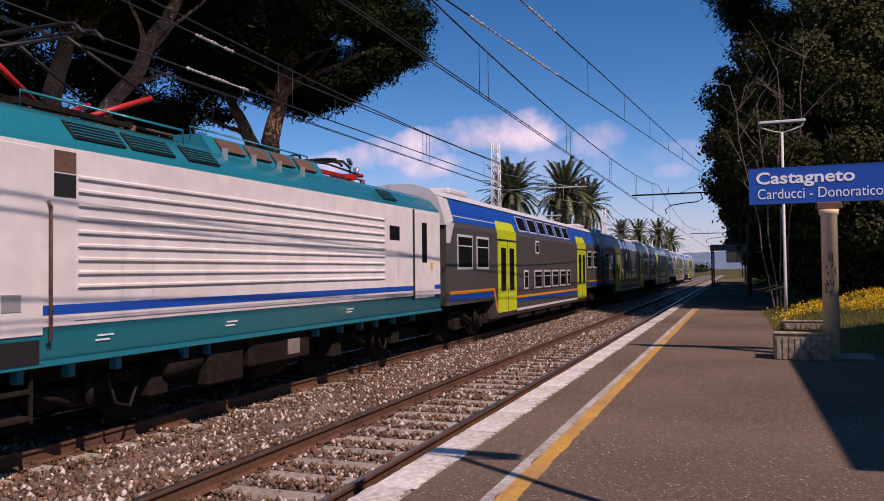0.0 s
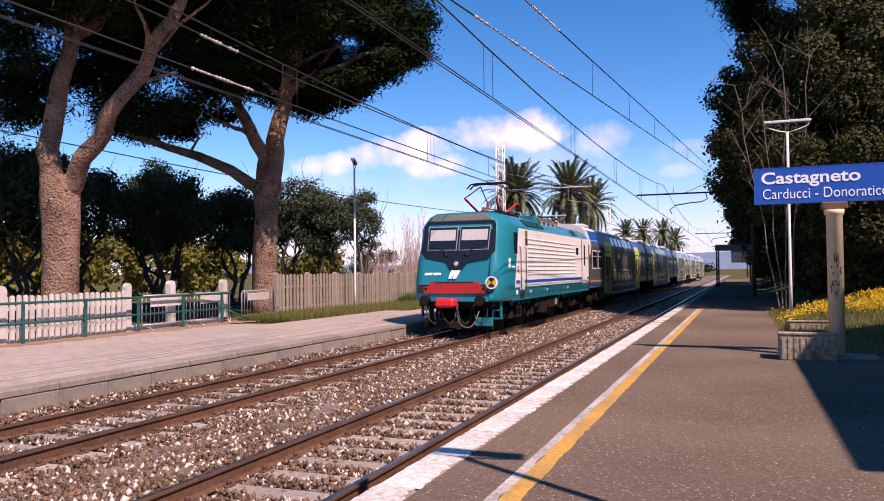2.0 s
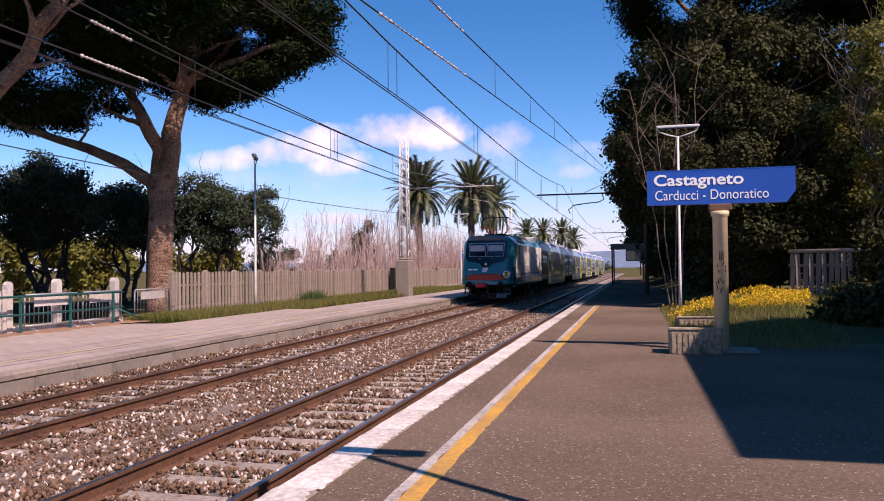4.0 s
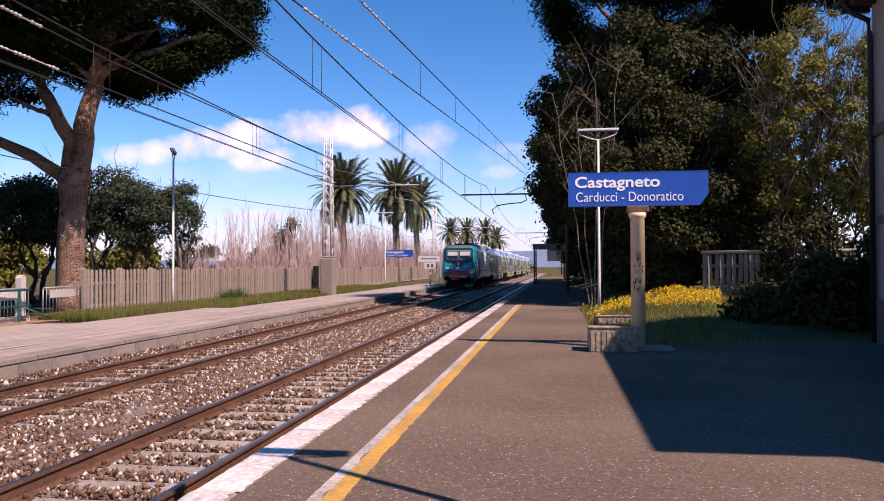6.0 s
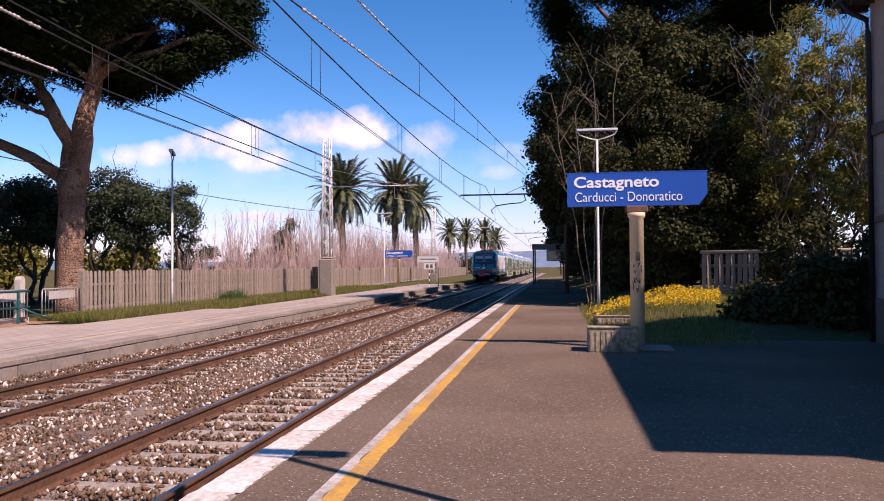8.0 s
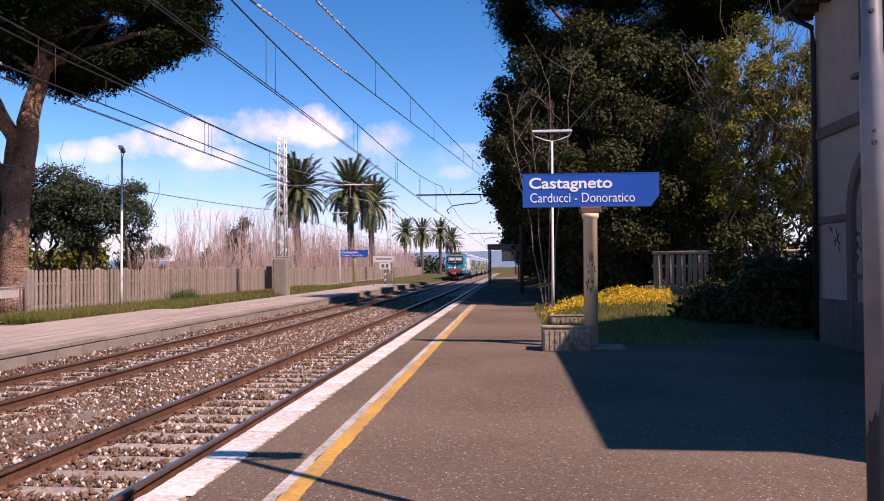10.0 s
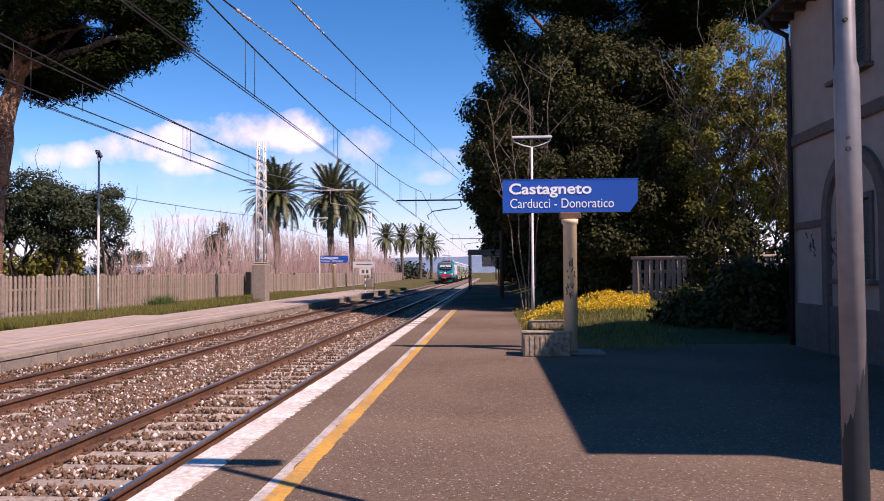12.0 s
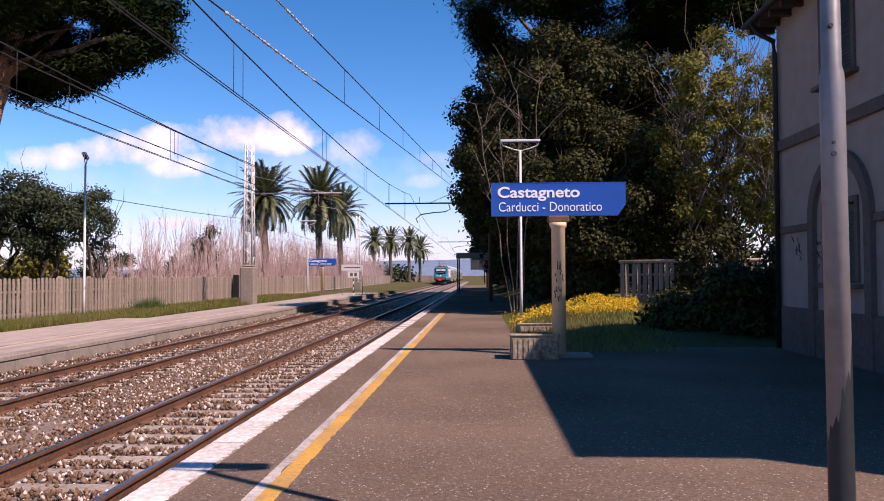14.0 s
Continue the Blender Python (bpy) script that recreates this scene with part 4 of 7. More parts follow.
def build_car():
    car = thing("double_deck_coach", "dark grey double-deck coach with blue top band and lime doors", "train coach", group="train coaches")
    L, W = CAR_L, 1.40
    shell = [(x, max(z, 1.06)) for x, z in car_outline() if z > 0.55]
    part("body", prism(bmesh.new(), shell, 0.05, L - 0.05), "train_grey", car, "dark grey body shell")
    part("well", prism(bmesh.new(), [(-W + 0.06, 0.5), (W - 0.06, 0.5), (W, 0.62), (W, 1.058), (-W, 1.058), (-W, 0.62)], 4.08, L - 4.4), "train_grey", car, "low-slung body between the bogies")
    roof = [(0.83 * 1.4, 3.78), (0.99, 3.94), (0.56, 4.065), (0, 4.095), (-0.56, 4.065), (-0.99, 3.94), (-0.83 * 1.4, 3.78), (-0.9, 3.84), (0, 4.0), (0.9, 3.84)]
    part("roof", prism(bmesh.new(), roof, 0.02, L - 0.02), "train_roof", car, "pale curved roof")

    hood = [(x * 1.012, z + 0.02) for x, z in car_outline() if z > 3.0]
    for y0 in (0.0, L - 0.5):
        part("end_hood", prism(bmesh.new(), hood, y0, y0 + 0.5), "train_roof", car, "white rounded end hood")

    def on_side(name, outline, material, parent, proud, label=""):
        """A piece on each side: (y, z) outline; above the waist it leans in with the upper deck."""
        made = []
        for i, s in enumerate((-1, 1)):
            bm = bmesh.new()

            def at(y, z, d):
                lean = 0.0 if z < 3.12 else 0.03 + (z - 3.12) * 0.305
                return (s * (W - lean + d), y, z)
            a, b = [bm.verts.new(at(y, z, proud)) for y, z in outline], [bm.verts.new(at(y, z, -0.03)) for y, z in outline]
            n = len(outline)
            bm.faces.new(a)
            bm.faces.new(b)
            for k in range(n):
                bm.faces.new((a[k], b[k], b[(k + 1) % n], a[(k + 1) % n]))
            made.append(part(name, bm, material, parent[i] if isinstance(parent, list) else parent, label))
        return made

    def rect(y0, y1, z0, z1):
        return [(y0, z0), (y1, z0), (y1, z1), (y0, z1)]

    on_side("blue_band", rect(0.75, L - 0.75, 3.16, 3.74), "train_blue", car, 0.006, "blue band along the upper deck")
    on_side("thin_line", rect(0.75, 6.6, 3.3, 3.325), "train_roof", car, 0.01)
    on_side("dark_vent_band", rect(1.0, 6.4, 3.42, 3.62), "train_blue", car, 0.012)
    for y0 in (0.0, L - 0.72):
        on_side("end_panel", rect(y0 + 0.02, y0 + 0.7, 3.16, 3.74), "train_roof", car, 0.01, "white end panel")
        on_side("end_fin", [(y0 + 0.06, 2.6), (y0 + 0.3, 2.6), (y0 + 0.62, 3.11), (y0 + 0.06, 3.11)] if y0 < 1 else [(y0 + 0.42, 2.6), (y0 + 0.66, 2.6), (y0 + 0.66, 3.11), (y0 + 0.1, 3.11)], "train_roof", car, 0.012, "white end fin")
    on_side("orange_stripe", rect(0.3, 4.0, 1.32, 1.4), "orange", car, 0.006)
    on_side("orange_stripe", rect(6.5, 16.5, 1.02, 1.1), "orange", car, 0.006)
    on_side("orange_slant", [(3.9, 1.4), (4.05, 1.4), (4.38, 0.72), (4.25, 0.72)], "orange", car, 0.008)
    on_side("blue_stripe", rect(0.3, 3.92, 1.16, 1.31), "train_blue", car, 0.005)
    on_side("blue_stripe", rect(6.5, 16.5, 0.9, 1.01), "train_blue", car, 0.005)
    on_side("pale_sill", rect(6.5, 16.5, 0.62, 0.7), "train_roof", car, 0.006)
    on_side("orange_stripe", rect(18.9, L - 0.2, 1.32, 1.4), "orange", car, 0.006)
    on_side("blue_stripe", rect(18.9, L - 0.2, 1.16, 1.31), "train_blue", car, 0.005)

    def window(y0, y1, z0, z1, deep=False):
        f = on_side("window", rect(y0, y1, z0, z1), "train_roof", car, 0.012, "pale-framed window")
        on_side("pane", rect(y0 + 0.06, y1 - 0.06, z0 + 0.06, z1 - 0.06), "glass", f, 0.016)
        on_side("window_bar", rect(y0 + 0.06, y1 - 0.06, z1 - 0.34 * (z1 - z0), z1 - 0.31 * (z1 - z0)), "train_roof", f, 0.02)
    window(0.85, 2.05, 1.95, 2.85)
    window(2.4, 3.5, 1.95, 2.85)
    window(19.1, 20.1, 2.0, 2.8)
    window(20.6, 21.8, 2.0, 2.8)
    for k in range(6):
        y = 7.0 + 1.42 * k
        on_side("upper_window", [(y, 3.2), (y + 1.08, 3.2), (y + 1.02, 3.7), (y - 0.04, 3.7)], "train_roof", car, 0.014)
        on_side("upper_pane", [(y + 0.05, 3.24), (y + 1.03, 3.24), (y + 0.97, 3.67), (y + 0.02, 3.67)], "glass", car, 0.018)
        y = 7.4 + 1.4 * k
        window(y, y + (0.55 if k in (0, 5) else 1.1), 1.28, 1.92)
    window(9.0, 9.5, 2.5, 2.95)
    for y0 in (4.4, 16.6):
        d = on_side("door", rect(y0, y0 + 2.0, 0.66, 2.8), "lime", car, 0.018, "lime-yellow double door")
        on_side("door_header", rect(y0 - 0.03, y0 + 2.0, 2.86, 3.11), "lime", car, 0.02, "lime panel over the door")
        on_side("door_header", [(y0 - 0.03, 3.125), (y0 + 2.0, 3.125), (y0 + 1.85, 3.4), (y0 + 0.1, 3.4)], "lime", car, 0.02, "lime panel over the door")
        on_side("door_gap", rect(y0 - 0.03, y0 + 2.03, 2.8, 2.86), "rubber", d, 0.022)
        on_side("leaf_joint", rect(y0 + 0.98, y0 + 1.02, 0.7, 2.78), "rubber", d, 0.022)
        for k in range(2):
            on_side("door_glass", rect(y0 + 0.28 + 0.92 * k, y0 + 0.8 + 0.92 * k, 1.3, 2.6), "glass", d, 0.024)
    for y in (2.2, L - 2.6):
        part("roof_unit", boxes((-0.7, 0.7, y, y + 1.6, 4.03, 4.2), bevel=0.05), "train_roof", car)
    part("underframe", boxes((-0.85, 0.85, 0.3, L - 0.3, 0.7, 1.05)), "under", car)
    part("gangway", boxes((-0.75, 0.75, -0.2, 0.1, 0.9, 3.0), (-0.75, 0.75, L - 0.1, L + 0.2, 0.9, 3.0)), "rubber", car)
    for s in (-1, 1):
        for e in (-0.25, L + 0.05):
            part("buffer", tubes(([(s * 0.87, e, 1.04), (s * 0.87, e + 0.2, 1.04)], [0.17, 0.17], 14)), "under", car)
    for k in range(4):
        part("equipment_box", boxes((-1.3, 1.3, 7.0 + 2.3 * k, 8.7 + 2.3 * k, 0.32, 0.62), bevel=0.03), "under", car)
    bogie(car, 2.6, 1.25)
    bogie(car, L - 2.6, 1.25)
    return car


def shorten_nose(lo, reach=3.35, by=0.4):
    """Draws the cab together towards the machine room, so that its front overhang is true."""
    seen = set()
    for ob in lo.children_recursive:
        if ob.type != "MESH" or ob.data.name in seen or ob.name.split(".")[0] in ("wheelset", "bogie_frame", "axle_box", "coil_spring", "damper", "hose"):
            continue
        seen.add(ob.data.name)
        for v in ob.data.vertices:
            if v.co.y < reach:
                v.co.y += by * (1 - v.co.y / reach)


loco = build_loco()
shorten_nose(loco)
LOCO_WHEELS = list(WHEELS)
first_car = build_car()
coaches = [first_car] + [copy_thing(first_car, pose(FAR_X, 300, 0)) for _ in range(4)]


# ---- overhead line ----
MAST_Y = 44.8


def sag(y, y0, y1, z_ends, z_mid):
    u = (y - y0) / (y1 - y0) * 2 - 1
    return z_mid + (z_ends - z_mid) * u * u


def wire(name, pts, r, label, group="overhead wires"):
    solo(name, tubes((pts, r, 5)), "wire", label, "overhead wire", group)


def catenary(x, contact, z_end, z_mid, hang=True):
    """A messenger wire, a contact wire under it and droppers between, in three spans."""
    for y0, y1 in ((-5.5, MAST_Y), (MAST_Y, MAST_Y + 50), (MAST_Y + 50, MAST_Y + 120)):
        n = 14
        ys = [y0 + (y1 - y0) * k / n for k in range(n + 1)]
        w = thing("catenary", "dark overhead line with droppers over the track", "overhead wire", group="overhead wires")
        part("messenger_wire", tubes(([(x, y, sag(y, y0, y1, z_end, z_mid)) for y in ys], 0.014, 5)), "wire", w)
        for side in (-0.03, 0.03):
            part("contact_wire", tubes(([(x + side, y, contact) for y in ys], 0.009, 5)), "wire", w)
        for y in ys[1:-1:2] if y0 < 0 else ys[2:-1:4]:
            for d in ((0.0, 0.5) if y0 < 0 else (0.0,)):
                part("dropper", tubes(([(x, y + d, contact), (x, y + d, sag(y + d, y0, y1, z_end, z_mid))], 0.006, 4)), "wire", w)


catenary(NEAR_X, 4.92, 6.6, 5.68)
catenary(FAR_X, 4.93, 6.9, 5.75)


def insulator_string(p, q, n=24):
    """A chain of pale sheds between two points of a wire."""
    p, q = Vector(p), Vector(q)
    r = random.Random(n)
    pts, rad = [], []
    for k in range(2 * n + 1):
        pts.append(p.lerp(q, k / (2 * n)))
        rad.append(r.choice((0.014, 0.024, 0.031)) if k % 2 else 0.011)
    return pts, rad


def anchored_line():
    """The overlapping line that leaves the near track for its anchor mast by the platform."""
    def at(y, low):
        return (-3.6 + 0.0544 * (y - 10.1), y, 5.6 + 0.0458 * (y - 10.1) if low else 6.62 + 0.0306 * (y - 12.93))
    ys = [-6, 2, 10, 18, 26, 34, 45]
    w = thing("anchored_overhead_line", "dark overhead line pair with pale insulator chains", "overhead wire", group="overhead wires")
    part("messenger_wire", tubes(([at(y, False) for y in ys], 0.014, 5)), "wire", w)
    part("contact_wire", tubes(([at(y, True) for y in ys], 0.013, 5)), "wire", w)
    for y in (9.0, 18.0, 22.5, 27, 31.5, 36, 40):
        part("dropper", tubes(([at(y, True), at(y, False)], 0.006, 4)), "wire", w)
    part("insulator_chain", tubes((*insulator_string(at(12.6, False), at(15.2, False)), 8)), "insulator", w, "pale ribbed insulator chain")
    part("insulator_chain", tubes((*insulator_string(at(10.6, True), at(15.4, True)), 8)), "insulator", w, "pale ribbed insulator chain")
    v = thing("second_overhead_line", "dark overhead line pair with pale insulator chains", "overhead wire", group="overhead wires")
    x = -7.45
    part("messenger_wire", tubes(([(x, y, 5.45 - 0.02 * (y - 10)) if y < 12 else (x - 0.02 * (y - 12), y, 5.4 + 0.018 * (y - 12)) for y in (-6, 4, 10, 12, 20, 30, 44)], 0.013, 5)), "wire", v)
    part("contact_wire", tubes(([(x, -6, 4.93), (x, 10, 4.9), (x - 0.3, 44, 5.1)], 0.013, 5)), "wire", v)
    part("insulator_chain", tubes((*insulator_string((x, 9.35, 5.46), (x, 10.3, 5.44), 11), 8)), "insulator", v, "pale ribbed insulator chain")
    part("insulator_chain", tubes((*insulator_string((x, 9.15, 4.91), (x, 10.7, 4.91), 17), 8)), "insulator", v, "pale ribbed insulator chain")
    for y in (14, 19, 24, 29, 34):
        part("dropper", tubes(([(x - 0.2, y, 4.95), (x - 0.2, y, 5.44 + 0.018 * (y - 12))], 0.006, 4)), "wire", v)


anchored_line()
wire("feeder_cable", [(-13.5, y, sag(y, -5.5, MAST_Y, 5.25, 4.68)) for y in range(-5, 46, 5)], 0.014, "thin dark cable strung between the masts")
wire("feeder_cable", [(-13.5 - 0.03 * (y - 45), y, sag(y, 45, 95, 5.3, 4.9)) for y in range(45, 96, 5)], 0.016, "thin dark cable strung between the masts")


def build_mast(x, y, top, block, group="lattice masts"):
    m = thing("lattice_mast", "pale steel lattice mast on a concrete block", "mast", pose(x, y, 0), group)
    part("concrete_block", boxes((-0.4, 0.4, -0.4, 0.4, 0.1, block - 0.12), (-0.32, 0.32, -0.32, 0.32, block - 0.12, block), bevel=0.05), "concrete", m)
    w0, w1 = 0.25, 0.19
    for sx in (-1, 1):
        for sy in (-1, 1):
            part("leg", tubes(([(sx * w0, sy * w0, block - 0.02), (sx * w1, sy * w1, top)], 0.05, 4)), "lamp_white", m)
    n = int((top - block) / 0.5)
    for s in (-1, 1):
        bm, bn = bmesh.new(), bmesh.new()
        for k in range(n):
            z0, z1 = block + 0.5 * k, block + 0.5 * (k + 1)
            u0, u1 = w0 + (w1 - w0) * k / n, w0 + (w1 - w0) * (k + 1) / n
            e = 1 if k % 2 else -1
            tube(bm, [(e * u0, s * u0, z0), (-e * u1, s * u1, z1)], 0.024, 4)
            tube(bn, [(s * u0, e * u0, z0), (s * u1, -e * u1, z1)], 0.024, 4)
        tagged(part("lacing", bm, "lamp_white", m), kind="stuff")
        tagged(part("lacing", bn, "lamp_white", m), kind="stuff")
    return m


def cantilever(m, reach, z):
    """An arm from a mast towards its track, with a stay, an insulator and a steady arm."""
    part("bracket_arm", tubes(([(0, 0, z), (reach, 0, z)], 0.035, 8)), "silver", m)
    part("stay", tubes(([(0, 0, z + 1.1), (reach * 0.85, 0, z)], 0.016, 6)), "silver", m)
    part("steady_arm", tubes(([(reach * 0.75, 0, z), (reach * 0.75, 0, z - 0.75), (reach * 0.95, 0, z - 0.95), (reach, 0, 4.95)], 0.018, 6)), "silver", m)
    part("insulator", tubes((*insulator_string((reach * 0.12, 0, z), (reach * 0.22, 0, z), 6), 8)), "insulator", m)


mast = build_mast(-13.54, MAST_Y, 9.68, 2.56)
cantilever(mast, 5.5, 6.75)
mast2 = build_mast(-15.0, MAST_Y + 50, 9.3, 1.2)
cantilever(mast2, 6.9, 6.75)


def anchor_mast():
    m = thing("anchor_mast", "dark steel mast with a long bracket over the near track", "mast", pose(0.6, MAST_Y, 0), "steel masts")
    part("pole", tubes(([(0, 0, 0.3), (0, 0, 9.5)], 0.12, 10)), "rust", m)
    part("bracket_arm", tubes(([(0, 0, 6.1), (-6.1, 0, 6.1)], 0.045, 8)), "dark_iron", m, "dark horizontal bracket arm")
    part("stay", tubes(([(0, 0, 7.6), (-3.5, 0, 6.12)], 0.015, 6)), "dark_iron", m)
    part("insulator", tubes((*insulator_string((-4.1, 0, 6.12), (-4.1, 0, 6.5), 4), 8)), "insulator", m)
    part("hook_arm", tubes(([(-2.4, 0, 6.08), (-2.3, 0, 5.75), (-2.6, 0, 5.6), (-3.3, 0, 5.55), (-4.0, 0, 5.45), (-4.3, 0, 5.2), (-4.2, 0, 4.98)], 0.03, 8)), "dark_iron", m, "bent registration arm")
    m2 = copy_thing(m, pose(0.9, MAST_Y + 52, 0))
    m3 = copy_thing(m, pose(0.9, MAST_Y + 110, 0))


anchor_mast()


# ---- lamps, signs and fittings of the near platform ----
def lamp_post(x, y, z0, z1, turn, label):
    m = thing("platform_lamp", label, "street lamp", pose(x, y, z0, 0, 0, turn), "platform lamps")
    h = z1 - z0
    part("pole", tubes(([(0, 0, 0), (0, 0, 1.0), (0, 0, h - 0.3)], [0.06, 0.05, 0.04], 12)), "lamp_white", m)
    for s in (-1, 1):
        part("strut", tubes(([(0, 0, h - 0.32), (s * 0.3, 0, h - 0.25), (s * 0.62, 0, h - 0.12), (s * 0.68, 0, h)], 0.022, 6)), "lamp_white", m)
    part("tube_light", boxes((-0.72, 0.72, -0.09, 0.09, h, h + 0.09), bevel=0.02), "lamp_white", m, "long pale tube-light housing")
    part("tube_glass", boxes((-0.66, 0.66, -0.07, 0.07, h - 0.025, h - 0.001)), "glass", m)
    return m


lamp_post(1.48, 28.0, 0.45, 6.72, 0, "slim white lamp post with a T-shaped head")
lamp_post(-15.9, 30.4, 0.2, 6.75, 113, "slim white lamp post with a T-shaped head")
lamp_post(-14.8, 66.0, 0.2, 6.6, 0, "slim white lamp post with a T-shaped head")


def near_pole():
    m = thing("platform_lamp", "stepped grey steel lamp post beside the station house", "street lamp", pose(1.588, 3.52, TOP_R, 0, -0.25, 0), "platform lamps")
    h = 5.55
    part("pole", tubes(([(0, 0, 0), (0, 0, 2.33), (0, 0, 2.41), (0, 0, 2.45), (0, 0, h - 0.3)], [0.054, 0.053, 0.051, 0.042, 0.04], 24)), "pole_paint", m)
    part("foot_plate", tubes(([(0, 0, 0), (0, 0, 0.05)], 0.14, 16)), "silver", m)
    for s in (-1, 1):
        part("strut", tubes(([(0, 0, h - 0.32), (s * 0.3, 0, h - 0.25), (s * 0.62, 0, h - 0.12), (s * 0.68, 0, h)], 0.022, 6)), "silver", m)
    part("tube_light", boxes((-0.72, 0.72, -0.09, 0.09, h, h + 0.09), bevel=0.02), "lamp_white", m)
    # shade on the lower shaft, painted as a black sleeve with a ragged upper edge
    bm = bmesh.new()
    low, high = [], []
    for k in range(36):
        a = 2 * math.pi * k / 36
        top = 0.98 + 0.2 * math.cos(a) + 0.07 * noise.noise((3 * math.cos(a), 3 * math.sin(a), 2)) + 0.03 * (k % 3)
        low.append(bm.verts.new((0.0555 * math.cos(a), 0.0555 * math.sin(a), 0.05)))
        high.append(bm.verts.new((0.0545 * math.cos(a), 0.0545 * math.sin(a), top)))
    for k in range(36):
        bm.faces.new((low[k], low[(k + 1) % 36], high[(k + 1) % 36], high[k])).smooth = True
    part("painted_base", bm, "base_paint", m, "black sleeve with ragged top, shade painted on the lower shaft")
    for z, r in ((2.05, 0.012), (2.1, 0.008), (2.62, 0.01), (2.85, 0.008)):
        part("rivet", tubes(([(-0.02, -0.054, z), (-0.02, -0.035, z)], r, 6)), "ink", m)


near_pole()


def lettering(name, text, x0, x1, z0, z1, y, bold, parent):
    cu = bpy.data.curves.new(name, "FONT")
    cu.body, cu.extrude, cu.offset = text, 0.006, bold
    tmp = bpy.data.objects.new(name, cu)
    scene.collection.objects.link(tmp)
    bpy.context.view_layer.update()
    me = bpy.data.meshes.new_from_object(tmp.evaluated_get(bpy.context.evaluated_depsgraph_get()))
    bpy.data.objects.remove(tmp)
    co = [v.co.copy() for v in me.vertices]
    ax, bx = min(c.x for c in co), max(c.x for c in co)
    az, bz = min(c.y for c in co), max(c.y for c in co)
    for v, c in zip(me.vertices, co):
        v.co = (x0 + (c.x - ax) / (bx - ax) * (x1 - x0), y - c.z, z0 + (c.y - az) / (bz - az) * (z1 - z0))
    # one piece a letter: loose islands that stand over one another belong together
    bm = bmesh.new()
    bm.from_mesh(me)
    bpy.data.meshes.remove(me)
    seen, islands = set(), []
    for v in bm.verts:
        if v in seen:
            continue
        stack, isle = [v], []
        seen.add(v)
        while stack:
            a = stack.pop()
            isle.append(a)
            for e in a.link_edges:
                b = e.other_vert(a)
                if b not in seen:
                    seen.add(b)
                    stack.append(b)
        islands.append((min(a.co.x for a in isle), max(a.co.x for a in isle), isle))
    groups = []
    for lo, hi, isle in sorted(islands, key=lambda q: q[0]):
        if groups and lo < groups[-1][0] - 0.3 * (hi - lo):
            groups[-1][0] = max(groups[-1][0], hi)
            groups[-1][1].extend(isle)
        else:
            groups.append([hi, list(isle)])
    for _, isle in groups:
        index = {a: i for i, a in enumerate(isle)}
        letter = bpy.data.meshes.new("letter")
        letter.from_pydata([tuple(a.co) for a in isle], [], [[index[a] for a in f.verts] for f in {f for a in isle for f in a.link_faces}])
        letter.materials.append(M["letter"])
        part("letter", letter, "letter", parent)
    bm.free()


def station_sign(m, small=False):
    s = thing("station_sign", "blue station name board with white lettering on a cream post", "station sign", m, "station name boards")
    face = prism(bmesh.new(), [(-1.25, 0), (1.1, 0), (1.25, 0.2), (1.25, 0.61), (-1.25, 0.61)], -0.06, 0.06)
    for v in face.verts:
        v.co.z += 2.63
    board = part("board", face, "sign_blue", s, "blue enamel board")
    part("board_rim", boxes((-1.26, 1.26, -0.065, 0.065, 3.24, 3.255)), "sign_blue", board)
    lettering("name_line", "Castagneto", -1.13, 0.4, 2.91, 3.18, -0.064, 0.02, board)
    lettering("name_line", "Carducci - Donoratico", -1.11, 0.81, 2.715, 2.89, -0.064, -0.004, board)
    post = part("post", tubes(([(0, 0, 0.03), (0, 0, 2.4), (0, 0, 2.42), (0, 0, 2.5)], [0.13, 0.128, 0.15, 0.17], 24)), "cream", s, "round cream-painted post")
    part("bracket", boxes((-0.2, 0.2, -0.1, 0.1, 2.5, 2.63), bevel=0.02), "rust", s)
    part("foot_slab", boxes((-0.4, 0.6, -0.35, 0.35, 0.0, 0.05), bevel=0.015), "concrete", s)
    if not small:
        # sprayed marks wrapped round the post
        r = random.Random(4)
        for k in range(16):
            z, a = 1.05 + 0.52 * r.random(), -math.pi / 2 + r.uniform(-0.7, 0.7)
            b, dz = a + r.uniform(-0.35, 0.35), r.uniform(-0.12, 0.12)
            pts = [(0.131 * math.cos(a + (b - a) * t), 0.131 * math.sin(a + (b - a) * t), z + dz * t) for t in (0, 0.5, 1)]
            part("sprayed_mark", tubes((pts, 0.009, 4)), "ink", post)
        for k in range(3):
            a = -math.pi / 2 + 0.22 * (k - 1)
            part("sprayed_mark", tubes(([(0.131 * math.cos(a), 0.131 * math.sin(a), 1.62), (0.131 * math.cos(a + 0.04), 0.131 * math.sin(a + 0.04), 1.78)], 0.009, 4)), "ink", post)
    return s


station_sign(pose(1.47, 14.6, TOP_R))
station_sign(pose(-13.75, 67, TOP_L - 0.1, 0, 0, 0), True)


